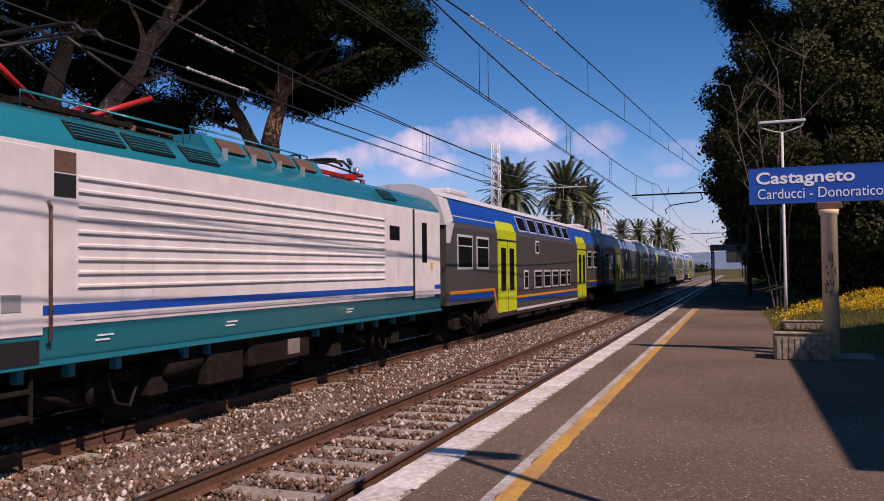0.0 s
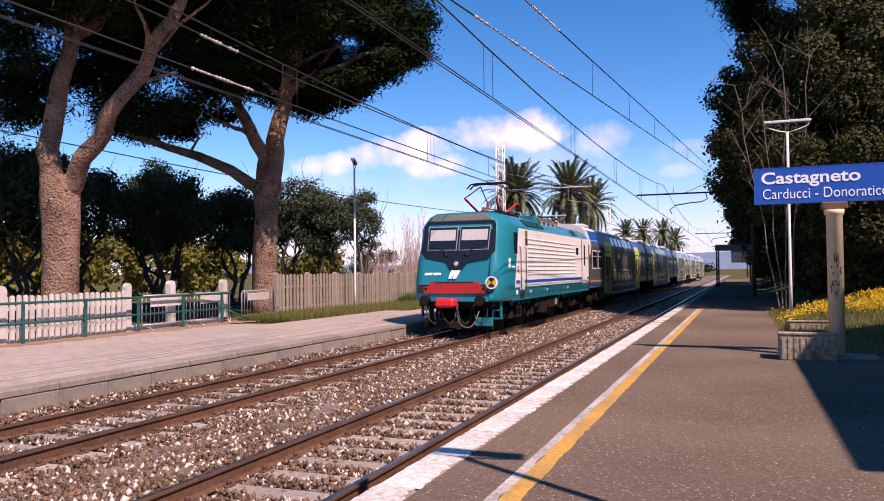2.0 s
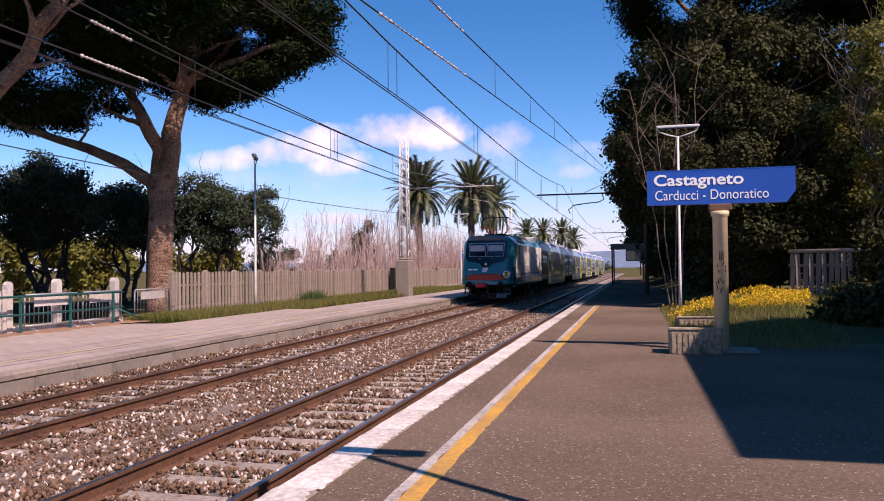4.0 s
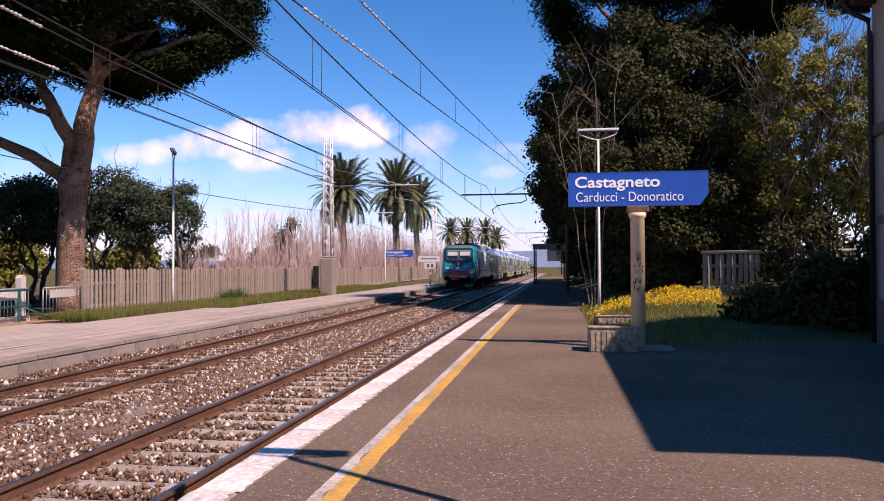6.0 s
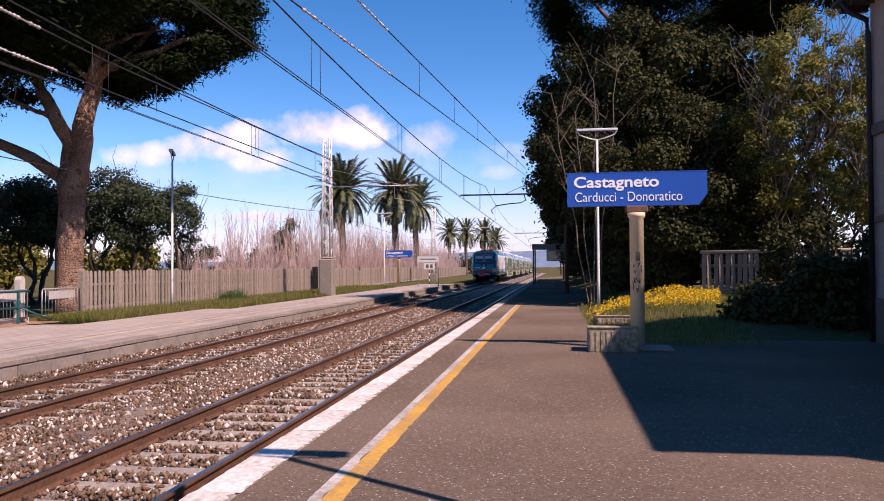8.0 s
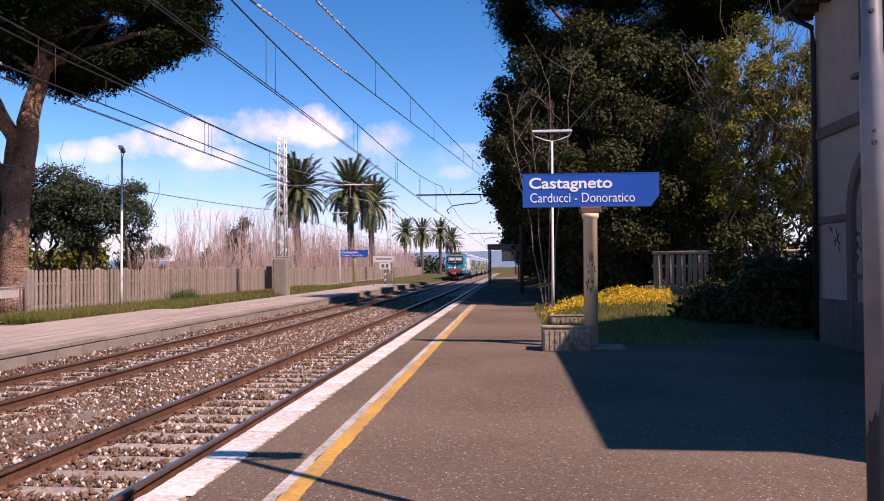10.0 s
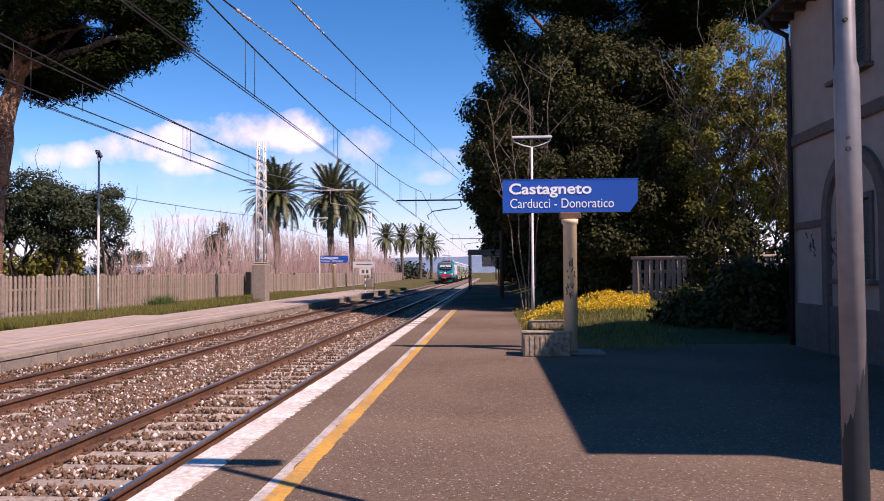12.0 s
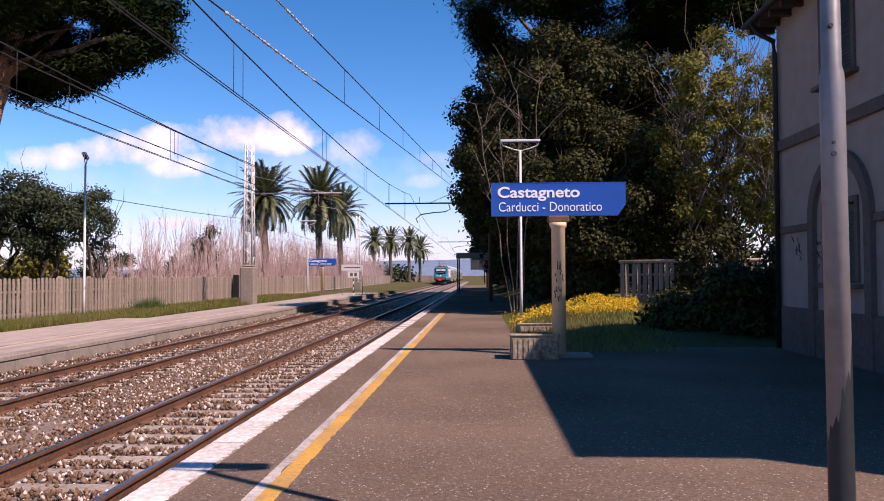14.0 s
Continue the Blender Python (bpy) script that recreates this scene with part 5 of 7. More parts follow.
def build_planter(x, y, z, w, d, h, turn):
    p = thing("planter", "weathered ribbed concrete planter box on the platform", "planter", pose(x, y, z, 0, 0, turn), "planters")
    t = 0.06
    for r in ((-w / 2, w / 2, -d / 2, -d / 2 + t), (-w / 2, w / 2, d / 2 - t, d / 2), (-w / 2, -w / 2 + t, -d / 2 + t, d / 2 - t), (w / 2 - t, w / 2, -d / 2 + t, d / 2 - t)):
        part("side", boxes((*r, 0, h), bevel=0.012), "planter", p)
    for k in range(9):
        xx = -w / 2 + 0.05 + (w - 0.1) * k / 8
        part("rib", boxes((xx - 0.018, xx + 0.018, -d / 2 - 0.015, -d / 2 + 0.004, 0.02, h - 0.05)), "planter", p)
    part("rim", boxes((-w / 2 - 0.02, w / 2 + 0.02, -d / 2 - 0.02, -d / 2 + t + 0.01, h, h + 0.04), bevel=0.01), "planter", p)
    part("soil", boxes((-w / 2 + t, w / 2 - t, -d / 2 + t, d / 2 - t, 0.02, h - 0.06)), "soil", p)


build_planter(0.98, 14.35, TOP_R, 0.85, 0.7, 0.42, 0)
build_planter(1.5, 20.6, TOP_R + 0.03, 1.0, 0.6, 0.2, 4)


# ---- station house ----
def build_house():
    X0, Y0, Y1, Z0, ZT = 6.2, 3.95, 16.3, 0.3, 7.15
    h = thing("station_house", "two-storey stucco station house with stone bands and shutters", "house")
    bays = [13.6, 10.4, 7.2]
    # front wall with window openings on both floors
    holes = [(b - 0.55, b + 0.55, z0, z1) for b in bays for z0, z1 in ((1.75, 3.1), (5.3, 6.85))]
    bm = bmesh.new()
    ys = sorted({Y0, Y1, *(v for q in holes for v in q[:2])})
    zs = sorted({Z0, ZT, *(v for q in holes for v in q[2:])})
    for a, b in zip(ys, ys[1:]):
        for c, d in zip(zs, zs[1:]):
            if not any(q[0] < (a + b) / 2 < q[1] and q[2] < (c + d) / 2 < q[3] for q in holes):
                box(bm, X0, X0 + 0.45, a, b, c, d)
    bmesh.ops.remove_doubles(bm, verts=bm.verts[:], dist=0.001)
    part("front_wall", bm, "stucco", h, "pinkish grey stucco wall")
    part("side_wall", boxes((X0 + 0.452, 14.0, Y1 - 0.45, Y1 - 0.002, Z0, ZT)), "stucco", h)
    part("side_wall", boxes((X0 + 0.452, 14.0, Y0 + 0.002, Y0 + 0.45, Z0, ZT)), "stucco", h)
    part("back_wall", boxes((13.6, 14.002, Y0 + 0.452, Y1 - 0.452, Z0, ZT)), "stucco", h)
    part("string_course", boxes((X0 - 0.07, X0 + 0.002, Y0 - 0.05, Y1 + 0.05, 4.42, 4.64), bevel=0.02), "trim", h, "grey stone band")
    part("plinth", boxes((X0 - 0.05, X0 + 0.002, Y0 - 0.04, Y1 + 0.04, Z0, 1.25), bevel=0.015), "trim", h)
    edges = [Y0] + [v for b in sorted(bays) for v in (b - 1.17, b + 1.17)] + [Y1]
    for a, b in zip(edges[::2], edges[1::2]):
        part("impost_band", boxes((X0 - 0.05, X0 + 0.002, a, b, 2.72, 2.86), bevel=0.012), "trim", h)
    for b in bays:
        ring = bmesh.new()
        pts = [(b - 1.17, 0.4), (b - 1.17, 2.86)] + [(b - 1.17 * math.cos(k * math.pi / 16), 2.86 + 1.17 * math.sin(k * math.pi / 16)) for k in range(1, 16)] + [(b + 1.17, 2.86), (b + 1.17, 0.4)]
        inn = [(b - 0.95, 0.4), (b - 0.95, 2.86)] + [(b - 0.95 * math.cos(k * math.pi / 16), 2.86 + 0.95 * math.sin(k * math.pi / 16)) for k in range(1, 16)] + [(b + 0.95, 2.86), (b + 0.95, 0.4)]
        oa, ia = [ring.verts.new((X0 - 0.09, *p)) for p in pts], [ring.verts.new((X0 - 0.09, *p)) for p in inn]
        ob_, ib = [ring.verts.new((X0 + 0.01, *p)) for p in pts], [ring.verts.new((X0 + 0.01, *p)) for p in inn]
        for k in range(len(pts) - 1):
            ring.faces.new((oa[k], oa[k + 1], ia[k + 1], ia[k]))
            ring.faces.new((oa[k], oa[k + 1], ob_[k + 1], ob_[k]))
            ring.faces.new((ia[k], ia[k + 1], ib[k + 1], ib[k]))
        part("arch_surround", ring, "trim", h, "grey stone arch surround")
        for z0, z1 in ((1.75, 3.1), (5.3, 6.85)):
            w = part("window", boxes((X0 + 0.2, X0 + 0.25, b - 0.548, b + 0.548, z0, z0 + 0.07), (X0 + 0.2, X0 + 0.25, b - 0.548, b + 0.548, z1 - 0.07, z1), (X0 + 0.2, X0 + 0.25, b - 0.04, b + 0.04, z0 + 0.07, z1 - 0.07), (X0 + 0.2, X0 + 0.25, b - 0.548, b - 0.48, z0 + 0.07, z1 - 0.07), (X0 + 0.2, X0 + 0.25, b + 0.48, b + 0.548, z0 + 0.07, z1 - 0.07)), "shutter", h)
            part("pane", boxes((X0 + 0.215, X0 + 0.225, b - 0.48, b + 0.48, z0 + 0.07, z1 - 0.07)), "glass", w)
            part("sill", boxes((X0 - 0.16, X0 + 0.2, b - 0.75, b + 0.75, z0 - 0.09, z0 - 0.01), bevel=0.012), "trim", w)
            part("window_surround", boxes((X0 - 0.04, X0 + 0.003, b - 0.66, b - 0.552, z0, z1), (X0 - 0.04, X0 + 0.003, b + 0.552, b + 0.66, z0, z1), (X0 - 0.04, X0 + 0.003, b - 0.66, b + 0.66, z1 + 0.002, z1 + 0.1)), "trim", w)
            for s in (-1, 1):
                sh = part("shutter", boxes((X0 + 0.05, X0 + 0.09, b + s * 0.275 - 0.27, b + s * 0.275 + 0.27, z0 + 0.02, z1 - 0.02), bevel=0.006), "shutter", h, "dark green louvred shutter")
                n = int((z1 - z0 - 0.2) / 0.06)
                for k in range(n):
                    z = z0 + 0.1 + 0.06 * k
                    part("louvre", prism(bmesh.new(), [(X0 + 0.052, z), (X0 + 0.03, z - 0.006), (X0 + 0.03, z + 0.004), (X0 + 0.052, z + 0.04)], b + s * 0.275 - 0.23, b + s * 0.275 + 0.23), "shutter", sh)
    # eaves, gutter and roof
    part("eave_board", boxes((X0 - 0.45, 14.58, Y0 - 0.58, Y1 + 0.5, ZT, ZT + 0.07)), "timber", h, "dark timber eaves")
    for k in range(24):
        y = Y0 - 0.4 + (Y1 - Y0 + 0.8) * k / 23
        part("rafter_end", boxes((X0 - 0.42, X0 + 0.1, y - 0.05, y + 0.05, ZT - 0.12, ZT - 0.002)), "timber", h)
    part("gutter", tubes(([(X0 - 0.5, Y0 - 0.6, ZT + 0.06), (X0 - 0.5, Y1 + 0.52, ZT + 0.06)], 0.06, 10)), "dark_iron", h)
    roof = bmesh.new()
    a, b, c, d = X0 - 0.48, 14.62, Y0 - 0.62, Y1 + 0.52
    v = [roof.verts.new(p) for p in ((a, c, ZT + 0.08), (b, c, ZT + 0.08), (b, d, ZT + 0.08), (a, d, ZT + 0.08), ((a + b) / 2, c + 4.4, ZT + 1.9), ((a + b) / 2, d - 4.4, ZT + 1.9))]
    for q in ((0, 1, 4), (1, 2, 5, 4), (2, 3, 5), (3, 0, 4, 5), (3, 2, 1, 0)):
        roof.faces.new([v[i] for i in q])
    part("roof", roof, "tile", h, "hipped terracotta roof")
    part("downpipe", tubes(([(X0 - 0.48, Y1 + 0.1, ZT + 0.02), (X0 - 0.38, Y1 + 0.05, ZT - 0.2), (X0 - 0.1, Y1 - 0.08, ZT - 0.42), (X0 - 0.08, Y1 - 0.08, ZT - 0.7), (X0 - 0.08, Y1 - 0.08, 0.4)], 0.055, 10)), "dark_iron", h, "dark iron downpipe")
    r = random.Random(11)
    for cy in (15.45, 14.6, 14.4):
        for k in range(7):
            y, z = cy + r.uniform(-0.18, 0.18), 2.3 + r.uniform(-0.25, 0.3)
            part("sprayed_mark", tubes(([(X0 - 0.004, y, z), (X0 - 0.004, y + r.uniform(-0.1, 0.1), z + r.uniform(-0.12, 0.12)), (X0 - 0.004, y + r.uniform(-0.12, 0.12), z + r.uniform(-0.12, 0.12))], 0.01, 4)), "ink", h)


build_house()


# ---- far shelter on the near platform ----
def build_shelter():
    s = thing("platform_shelter", "dark open platform shelter with a flat fascia", "shelter", pose(0, 66, TOP_R))
    part("roof", boxes((-2.0, 2.6, 0, 6, 3.15, 3.3), bevel=0.02), "concrete", s)
    part("fascia", boxes((-2.02, 1.4, -0.08, 0.0, 2.95, 3.45)), "concrete", s)
    for x in (-1.9, 2.4):
        for y in (0.2, 5.6):
            part("post", boxes((x - 0.06, x + 0.06, y - 0.06, y + 0.06, 0, 3.15)), "dark_iron", s)
    part("notice_board", boxes((-0.8, 0.8, 0.1, 0.16, 2.0, 2.9)), "silver", s)
    part("notice_pane", boxes((-0.72, -0.04, 0.09, 0.1, 2.08, 2.82), (0.04, 0.72, 0.09, 0.1, 2.08, 2.82)), "glass", s)
    part("back_wall", boxes((2.5, 2.6, 0.3, 5.8, 0, 3.15)), "concrete", s)
    part("bench", boxes((0.9, 2.3, 1.0, 1.45, 0.4, 0.46), (1.0, 1.06, 1.05, 1.4, 0, 0.4), (2.1, 2.16, 1.05, 1.4, 0, 0.4)), "timber", s)


build_shelter()


# ---- fences ----
def picket_mesh(name, h, w, d, material):
    bm = bmesh.new()
    prism(bm, [(-w / 2, 0), (w / 2, 0), (w / 2, h - w * 0.45), (w * 0.3, h - w * 0.12), (0, h), (-w * 0.3, h - w * 0.12), (-w / 2, h - w * 0.45)], -d / 2, d / 2)
    bm.transform(Matrix.Rotation(math.pi / 2, 3, "Z").to_4x4())
    return to_mesh(name, bm, material)


def white_fence():
    f = thing("white_picket_fence", "low whitewashed concrete picket fence beside the platform", "fence", pose(-16.45, 0, 0.2), "fences")
    pk = picket_mesh("picket", 1.22, 0.11, 0.05, "fence_white")
    y = 4.0
    while y < 17.3:
        p = part("picket", pk, "fence_white", f)
        p.location = (random.uniform(-0.01, 0.01), y, random.uniform(-0.02, 0.02))
        y += 0.19
    for z in (0.32, 0.85):
        part("rail", boxes((-0.09, -0.03, 3.9, 17.3, z, z + 0.1)), "fence_white", f)
    post = picket_mesh("post", 1.45, 0.2, 0.16, "fence_white")
    for y in (4.0, 8.8, 13.4, 17.45):
        p = part("post", post, "fence_white", f)
        p.location = (-0.02, y, 0)
    part("footing", boxes((-0.12, 0.1, 3.9, 17.5, -0.1, 0.06)), "concrete", f)


def gate_stretch():
    post = picket_mesh("gate_post", 1.5, 0.22, 0.2, "fence_white")
    for y in (19.3, 21.9):
        solo("gate_post", post, "fence_white", "pointed whitewashed concrete gate post", "gate post", "gate posts", m=pose(-16.5, y, 0.2))
    solo("low_wall", boxes((-16.7, -16.4, 17.6, 22.2, 0.1, 0.42), bevel=0.02), "fence_white", "low whitewashed wall between the gate posts", "wall")
    r = thing("green_railing", "teal-green tubular railing in front of the picket fence", "railing", pose(-16.1, 0, 0.2), "railings")
    ys = [4.2 + 1.9 * k for k in range(10)]
    for y in ys:
        part("post", boxes((-0.03, 0.03, y - 0.03, y + 0.03, 0, 1.08)), "green_rail", r)
    for z in (0.55, 1.04):
        part("rail", tubes(([(0, 4.1, z), (0, 21.8, z)], 0.032, 8)), "green_rail", r)
    part("brace", tubes(([(0, 21.4, 0.55), (0.2, 22.6, 0.1)], 0.03, 8)), "green_rail", r)
    # grey crowd barriers behind it
    def barrier(y, w, turn, x=-16.25):
        b = thing("steel_barrier", "grey galvanised crowd-control barrier with a white plate", "barrier", pose(x, y, 0.22, 0, 0, turn), "steel barriers")
        part("frame", tubes(([(0, 0, 0.1), (0, 0, 1.0), (0, 0.06, 1.06), (0, w - 0.06, 1.06), (0, w, 1.0), (0, w, 0.1)], 0.022, 8)), "silver", b)
        part("lower_rail", tubes(([(0, 0, 0.2), (0, w, 0.2)], 0.018, 8)), "silver", b)
        for k in range(1, 12):
            part("bar", tubes(([(0, w * k / 12, 0.2), (0, w * k / 12, 1.05)], 0.009, 6)), "silver", b)
        part("plate", boxes((0.012, 0.024, w * 0.16, w * 0.8, 0.72, 0.98)), "fence_white", b)
        for y2 in (0.25, w - 0.25):
            part("foot", tubes(([(-0.3, y2, 0.0), (-0.05, y2, 0.12), (0.05, y2, 0.12), (0.3, y2, 0.0)], 0.016, 6)), "silver", b)
    barrier(17.8, 2.1, 0)
    barrier(20.1, 2.0, 4)
    barrier(22.6, 2.4, 6)


def grey_fence():
    """Tall weathered concrete pales from the gates to the far end of the platform."""
    f = thing("concrete_pale_fence", "tall weathered concrete pale fence behind the platform", "fence", kind="", group="fences")
    pale = picket_mesh("pale", 1.62, 0.14, 0.035, "fence_grey")
    post = picket_mesh("post", 1.72, 0.18, 0.16, "fence_grey")

    def x_at(y):
        return -16.55 - 0.026 * (y - 25)
    y, k = 25.2, 0
    far = bmesh.new()
    r = random.Random(2)
    while y < 176:
        lean = r.uniform(-0.012, 0.012)
        if k < 290:
            p = part("pale", pale, "fence_grey", f)
            p.matrix_basis = pose(x_at(y) + r.uniform(-0.012, 0.012), y, 0.24 + r.uniform(-0.03, 0.02), lean * 57, 0, 0)
        else:
            box(far, x_at(y) - 0.025, x_at(y) + 0.025, y - 0.07, y + 0.07, 0.2, 1.84 + r.uniform(-0.03, 0.02))
        y += 0.27
        k += 1
    tagged(part("far_pale", far, "fence_grey", f), kind="stuff")
    y = 25.1
    while y < 176:
        p = part("post", post, "fence_grey", f)
        p.location = (x_at(y) + 0.05, y, 0.2)
        y += 2.4
    for z in (0.55, 1.35):
        bm = bmesh.new()
        tube(bm, [(x_at(25) - 0.07, 25, z), (x_at(176) - 0.07, 176, z)], 0.05, 4)
        part("rail", bm, "fence_grey", f)
    part("footing", tubes(([(x_at(25), 25, 0.2), (x_at(176), 176, 0.2)], 0.14, 4)), "concrete", f)
    solo("dark_gate_post", boxes((-17.1, -16.75, 52.9, 53.2, 0.1, 2.0), bevel=0.02), "dark_iron", "dark upright post beside the fence", "post")


def far_wall():
    w = thing("boundary_wall", "pale low wall beyond the end of the far platform", "wall")
    for k in range(14):
        x = -27.5 + 1.05 * k
        part("panel", boxes((x, x + 1.0, 224.0, 224.15, 0.1, 1.9), bevel=0.02), "fence_grey", w)
        part("post", boxes((x - 0.05 - 0.1, x - 0.02 + 0.02, 223.9, 224.2, 0.1, 2.05), bevel=0.02), "fence_grey", w)


far_wall()
white_fence()
gate_stretch()
grey_fence()


def back_fence():
    f = thing("back_fence", "old concrete pale fence behind the flower bank", "fence", pose(0, 0, 0), "fences")
    pale = picket_mesh("pale", 1.35, 0.13, 0.05, "fence_grey")
    for k in range(30):
        p = part("pale", pale, "fence_grey", f)
        p.matrix_basis = pose(5.0 + 0.17 * k, 27.5 - 0.1 * k, 0.95, random.uniform(-2, 2), 0, 90)
    part("rail", tubes(([(4.9, 27.6, 1.9), (10.1, 24.6, 1.9)], 0.05, 4)), "fence_grey", f)
    part("cap_rail", tubes(([(4.9, 27.55, 2.36), (10.1, 24.55, 2.36)], 0.06, 4)), "fence_grey", f)


back_fence()


def small_boards():
    b = thing("notice_board", "white notice board on two posts by the far platform", "notice board", pose(-11.2, 67.5, TOP_L - 0.1))
    part("board", boxes((-0.95, 0.95, -0.03, 0.03, 2.2, 2.72)), "lamp_white", b)
    part("text_bar", boxes((-0.7, 0.7, -0.036, -0.03, 2.42, 2.52)), "trim", b, "unreadable text bar")
    for x in (-0.9, 0.9):
        part("post", tubes(([(x, 0, 0), (x, 0, 2.7)], 0.03, 8)), "silver", b)
    t = thing("track_marker", "white marker plate on a striped post", "marker", pose(-10.9, 66.3, TOP_L - 0.1))
    part("plate", boxes((-0.48, 0.48, -0.02, 0.02, 1.58, 2.12)), "lamp_white", t)
    part("plate_bar", boxes((-0.3, -0.05, -0.026, -0.02, 1.7, 2.0), (0.08, 0.3, -0.026, -0.02, 1.7, 2.0)), "trim", t)
    for k in range(6):
        part("post_band", tubes(([(0, 0, 0.25 * k), (0, 0, 0.25 * k + 0.25)], 0.05, 8)), "ink" if k % 2 else "lamp_white", t)


small_boards()


# ---- trees and plants ----
def limb(bm, p, q, r0, r1, rnd, wob=0.12, n=5, sides=8):
    """A bent tapering branch."""
    p, q = Vector(p), Vector(q)
    d = (q - p).length
    pts = [p.lerp(q, k / n) + (Vector((rnd.uniform(-1, 1), rnd.uniform(-1, 1), rnd.uniform(-0.5, 0.8))) * wob * d * 0.35 if 0 < k < n else Vector()) for k in range(n + 1)]
    tube(bm, pts, [r0 + (r1 - r0) * k / n for k in range(n + 1)], sides, cap=False)
    return pts


def stone_pine(x, y, z0, limbs, clumps, trunk, leaves, seed, label, bent=()):
    rnd = random.Random(seed)
    t = thing("stone_pine", label, "tree", group="stone pines")
    bm = bmesh.new()
    tube(bm, [(px, py, pz) for px, py, pz, r in trunk], [r for *_, r in trunk], 18)
    for v in bm.verts:
        k = 1 + 0.1 * noise.noise(v.co * 3.0) + 0.06 * noise.noise(v.co * 9.0)
        c = Vector((x, y, v.co.z))
        v.co = c + (v.co - c) * k if v.co.z < trunk[-1][2] - 0.4 else v.co
    part("trunk", bm, "bark", t, "thick reddish pine trunk")
    for p, q, r0, r1 in limbs:
        bm = bmesh.new()
        pts = limb(bm, p, q, r0, r1, rnd, 0.07, 7, 10)
        for k in range(3):
            a = pts[rnd.randint(5, 7)]
            limb(bm, a, a + Vector((rnd.uniform(-2, 2), rnd.uniform(-2, 2), rnd.uniform(0.5, 2))), r1 * 0.6, 0.02, rnd, 0.2, 4, 5)
        part("limb", bm, "bark", t)
    for line, radii in bent:
        bm = bmesh.new()
        smooth = []
        for k in range(len(line) - 1):
            for u in (0.0, 0.33, 0.66):
                p = Vector(line[k]).lerp(Vector(line[k + 1]), u)
                smooth.append(p + Vector((0, 0.25 * noise.noise((p.x, p.z, seed)), 0)))
        smooth.append(Vector(line[-1]))
        m = len(smooth) - 1
        tube(bm, smooth, [radii[0] + (radii[1] - radii[0]) * k / m for k in range(m + 1)], 12)
        for v in bm.verts:
            v.co += Vector((noise.noise(v.co * 5.0), noise.noise(v.co * 5.0 + Vector((9, 0, 0))), 0)) * radii[0] * 0.12
        for k in range(4):
            a = smooth[rnd.randint(m // 2, m)]
            limb(bm, a, a + Vector((rnd.uniform(-2.2, 2.2), rnd.uniform(-2, 2), rnd.uniform(0.4, 2))), radii[1] * 0.7, 0.02, rnd, 0.2, 4, 5)
        part("limb", bm, "bark", t)
    pts, out = clump_points(clumps, leaves, seed, 0.25, 1.3)
    part("crown", leaves_mesh("crown", pts, 0.055, "needles", seed, 4.5, facing=out, loose=0.4), "needles", t, "dense dark needle crown")


def spread_clumps(rnd, c, r, n, lo, hi, flat=0.6):
    """Clumps through a flattened dome round c with radii r."""
    out = []
    while len(out) < n:
        a = Vector((rnd.uniform(-1, 1), rnd.uniform(-1, 1), rnd.uniform(-1, 1)))
        if a.length < 1 and (a.length > 0.35 or rnd.random() < 0.4):
            s = rnd.uniform(lo, hi)
            out.append((c[0] + a.x * r[0], c[1] + a.y * r[1], c[2] + a.z * r[2], s, s, s * flat))
    return out


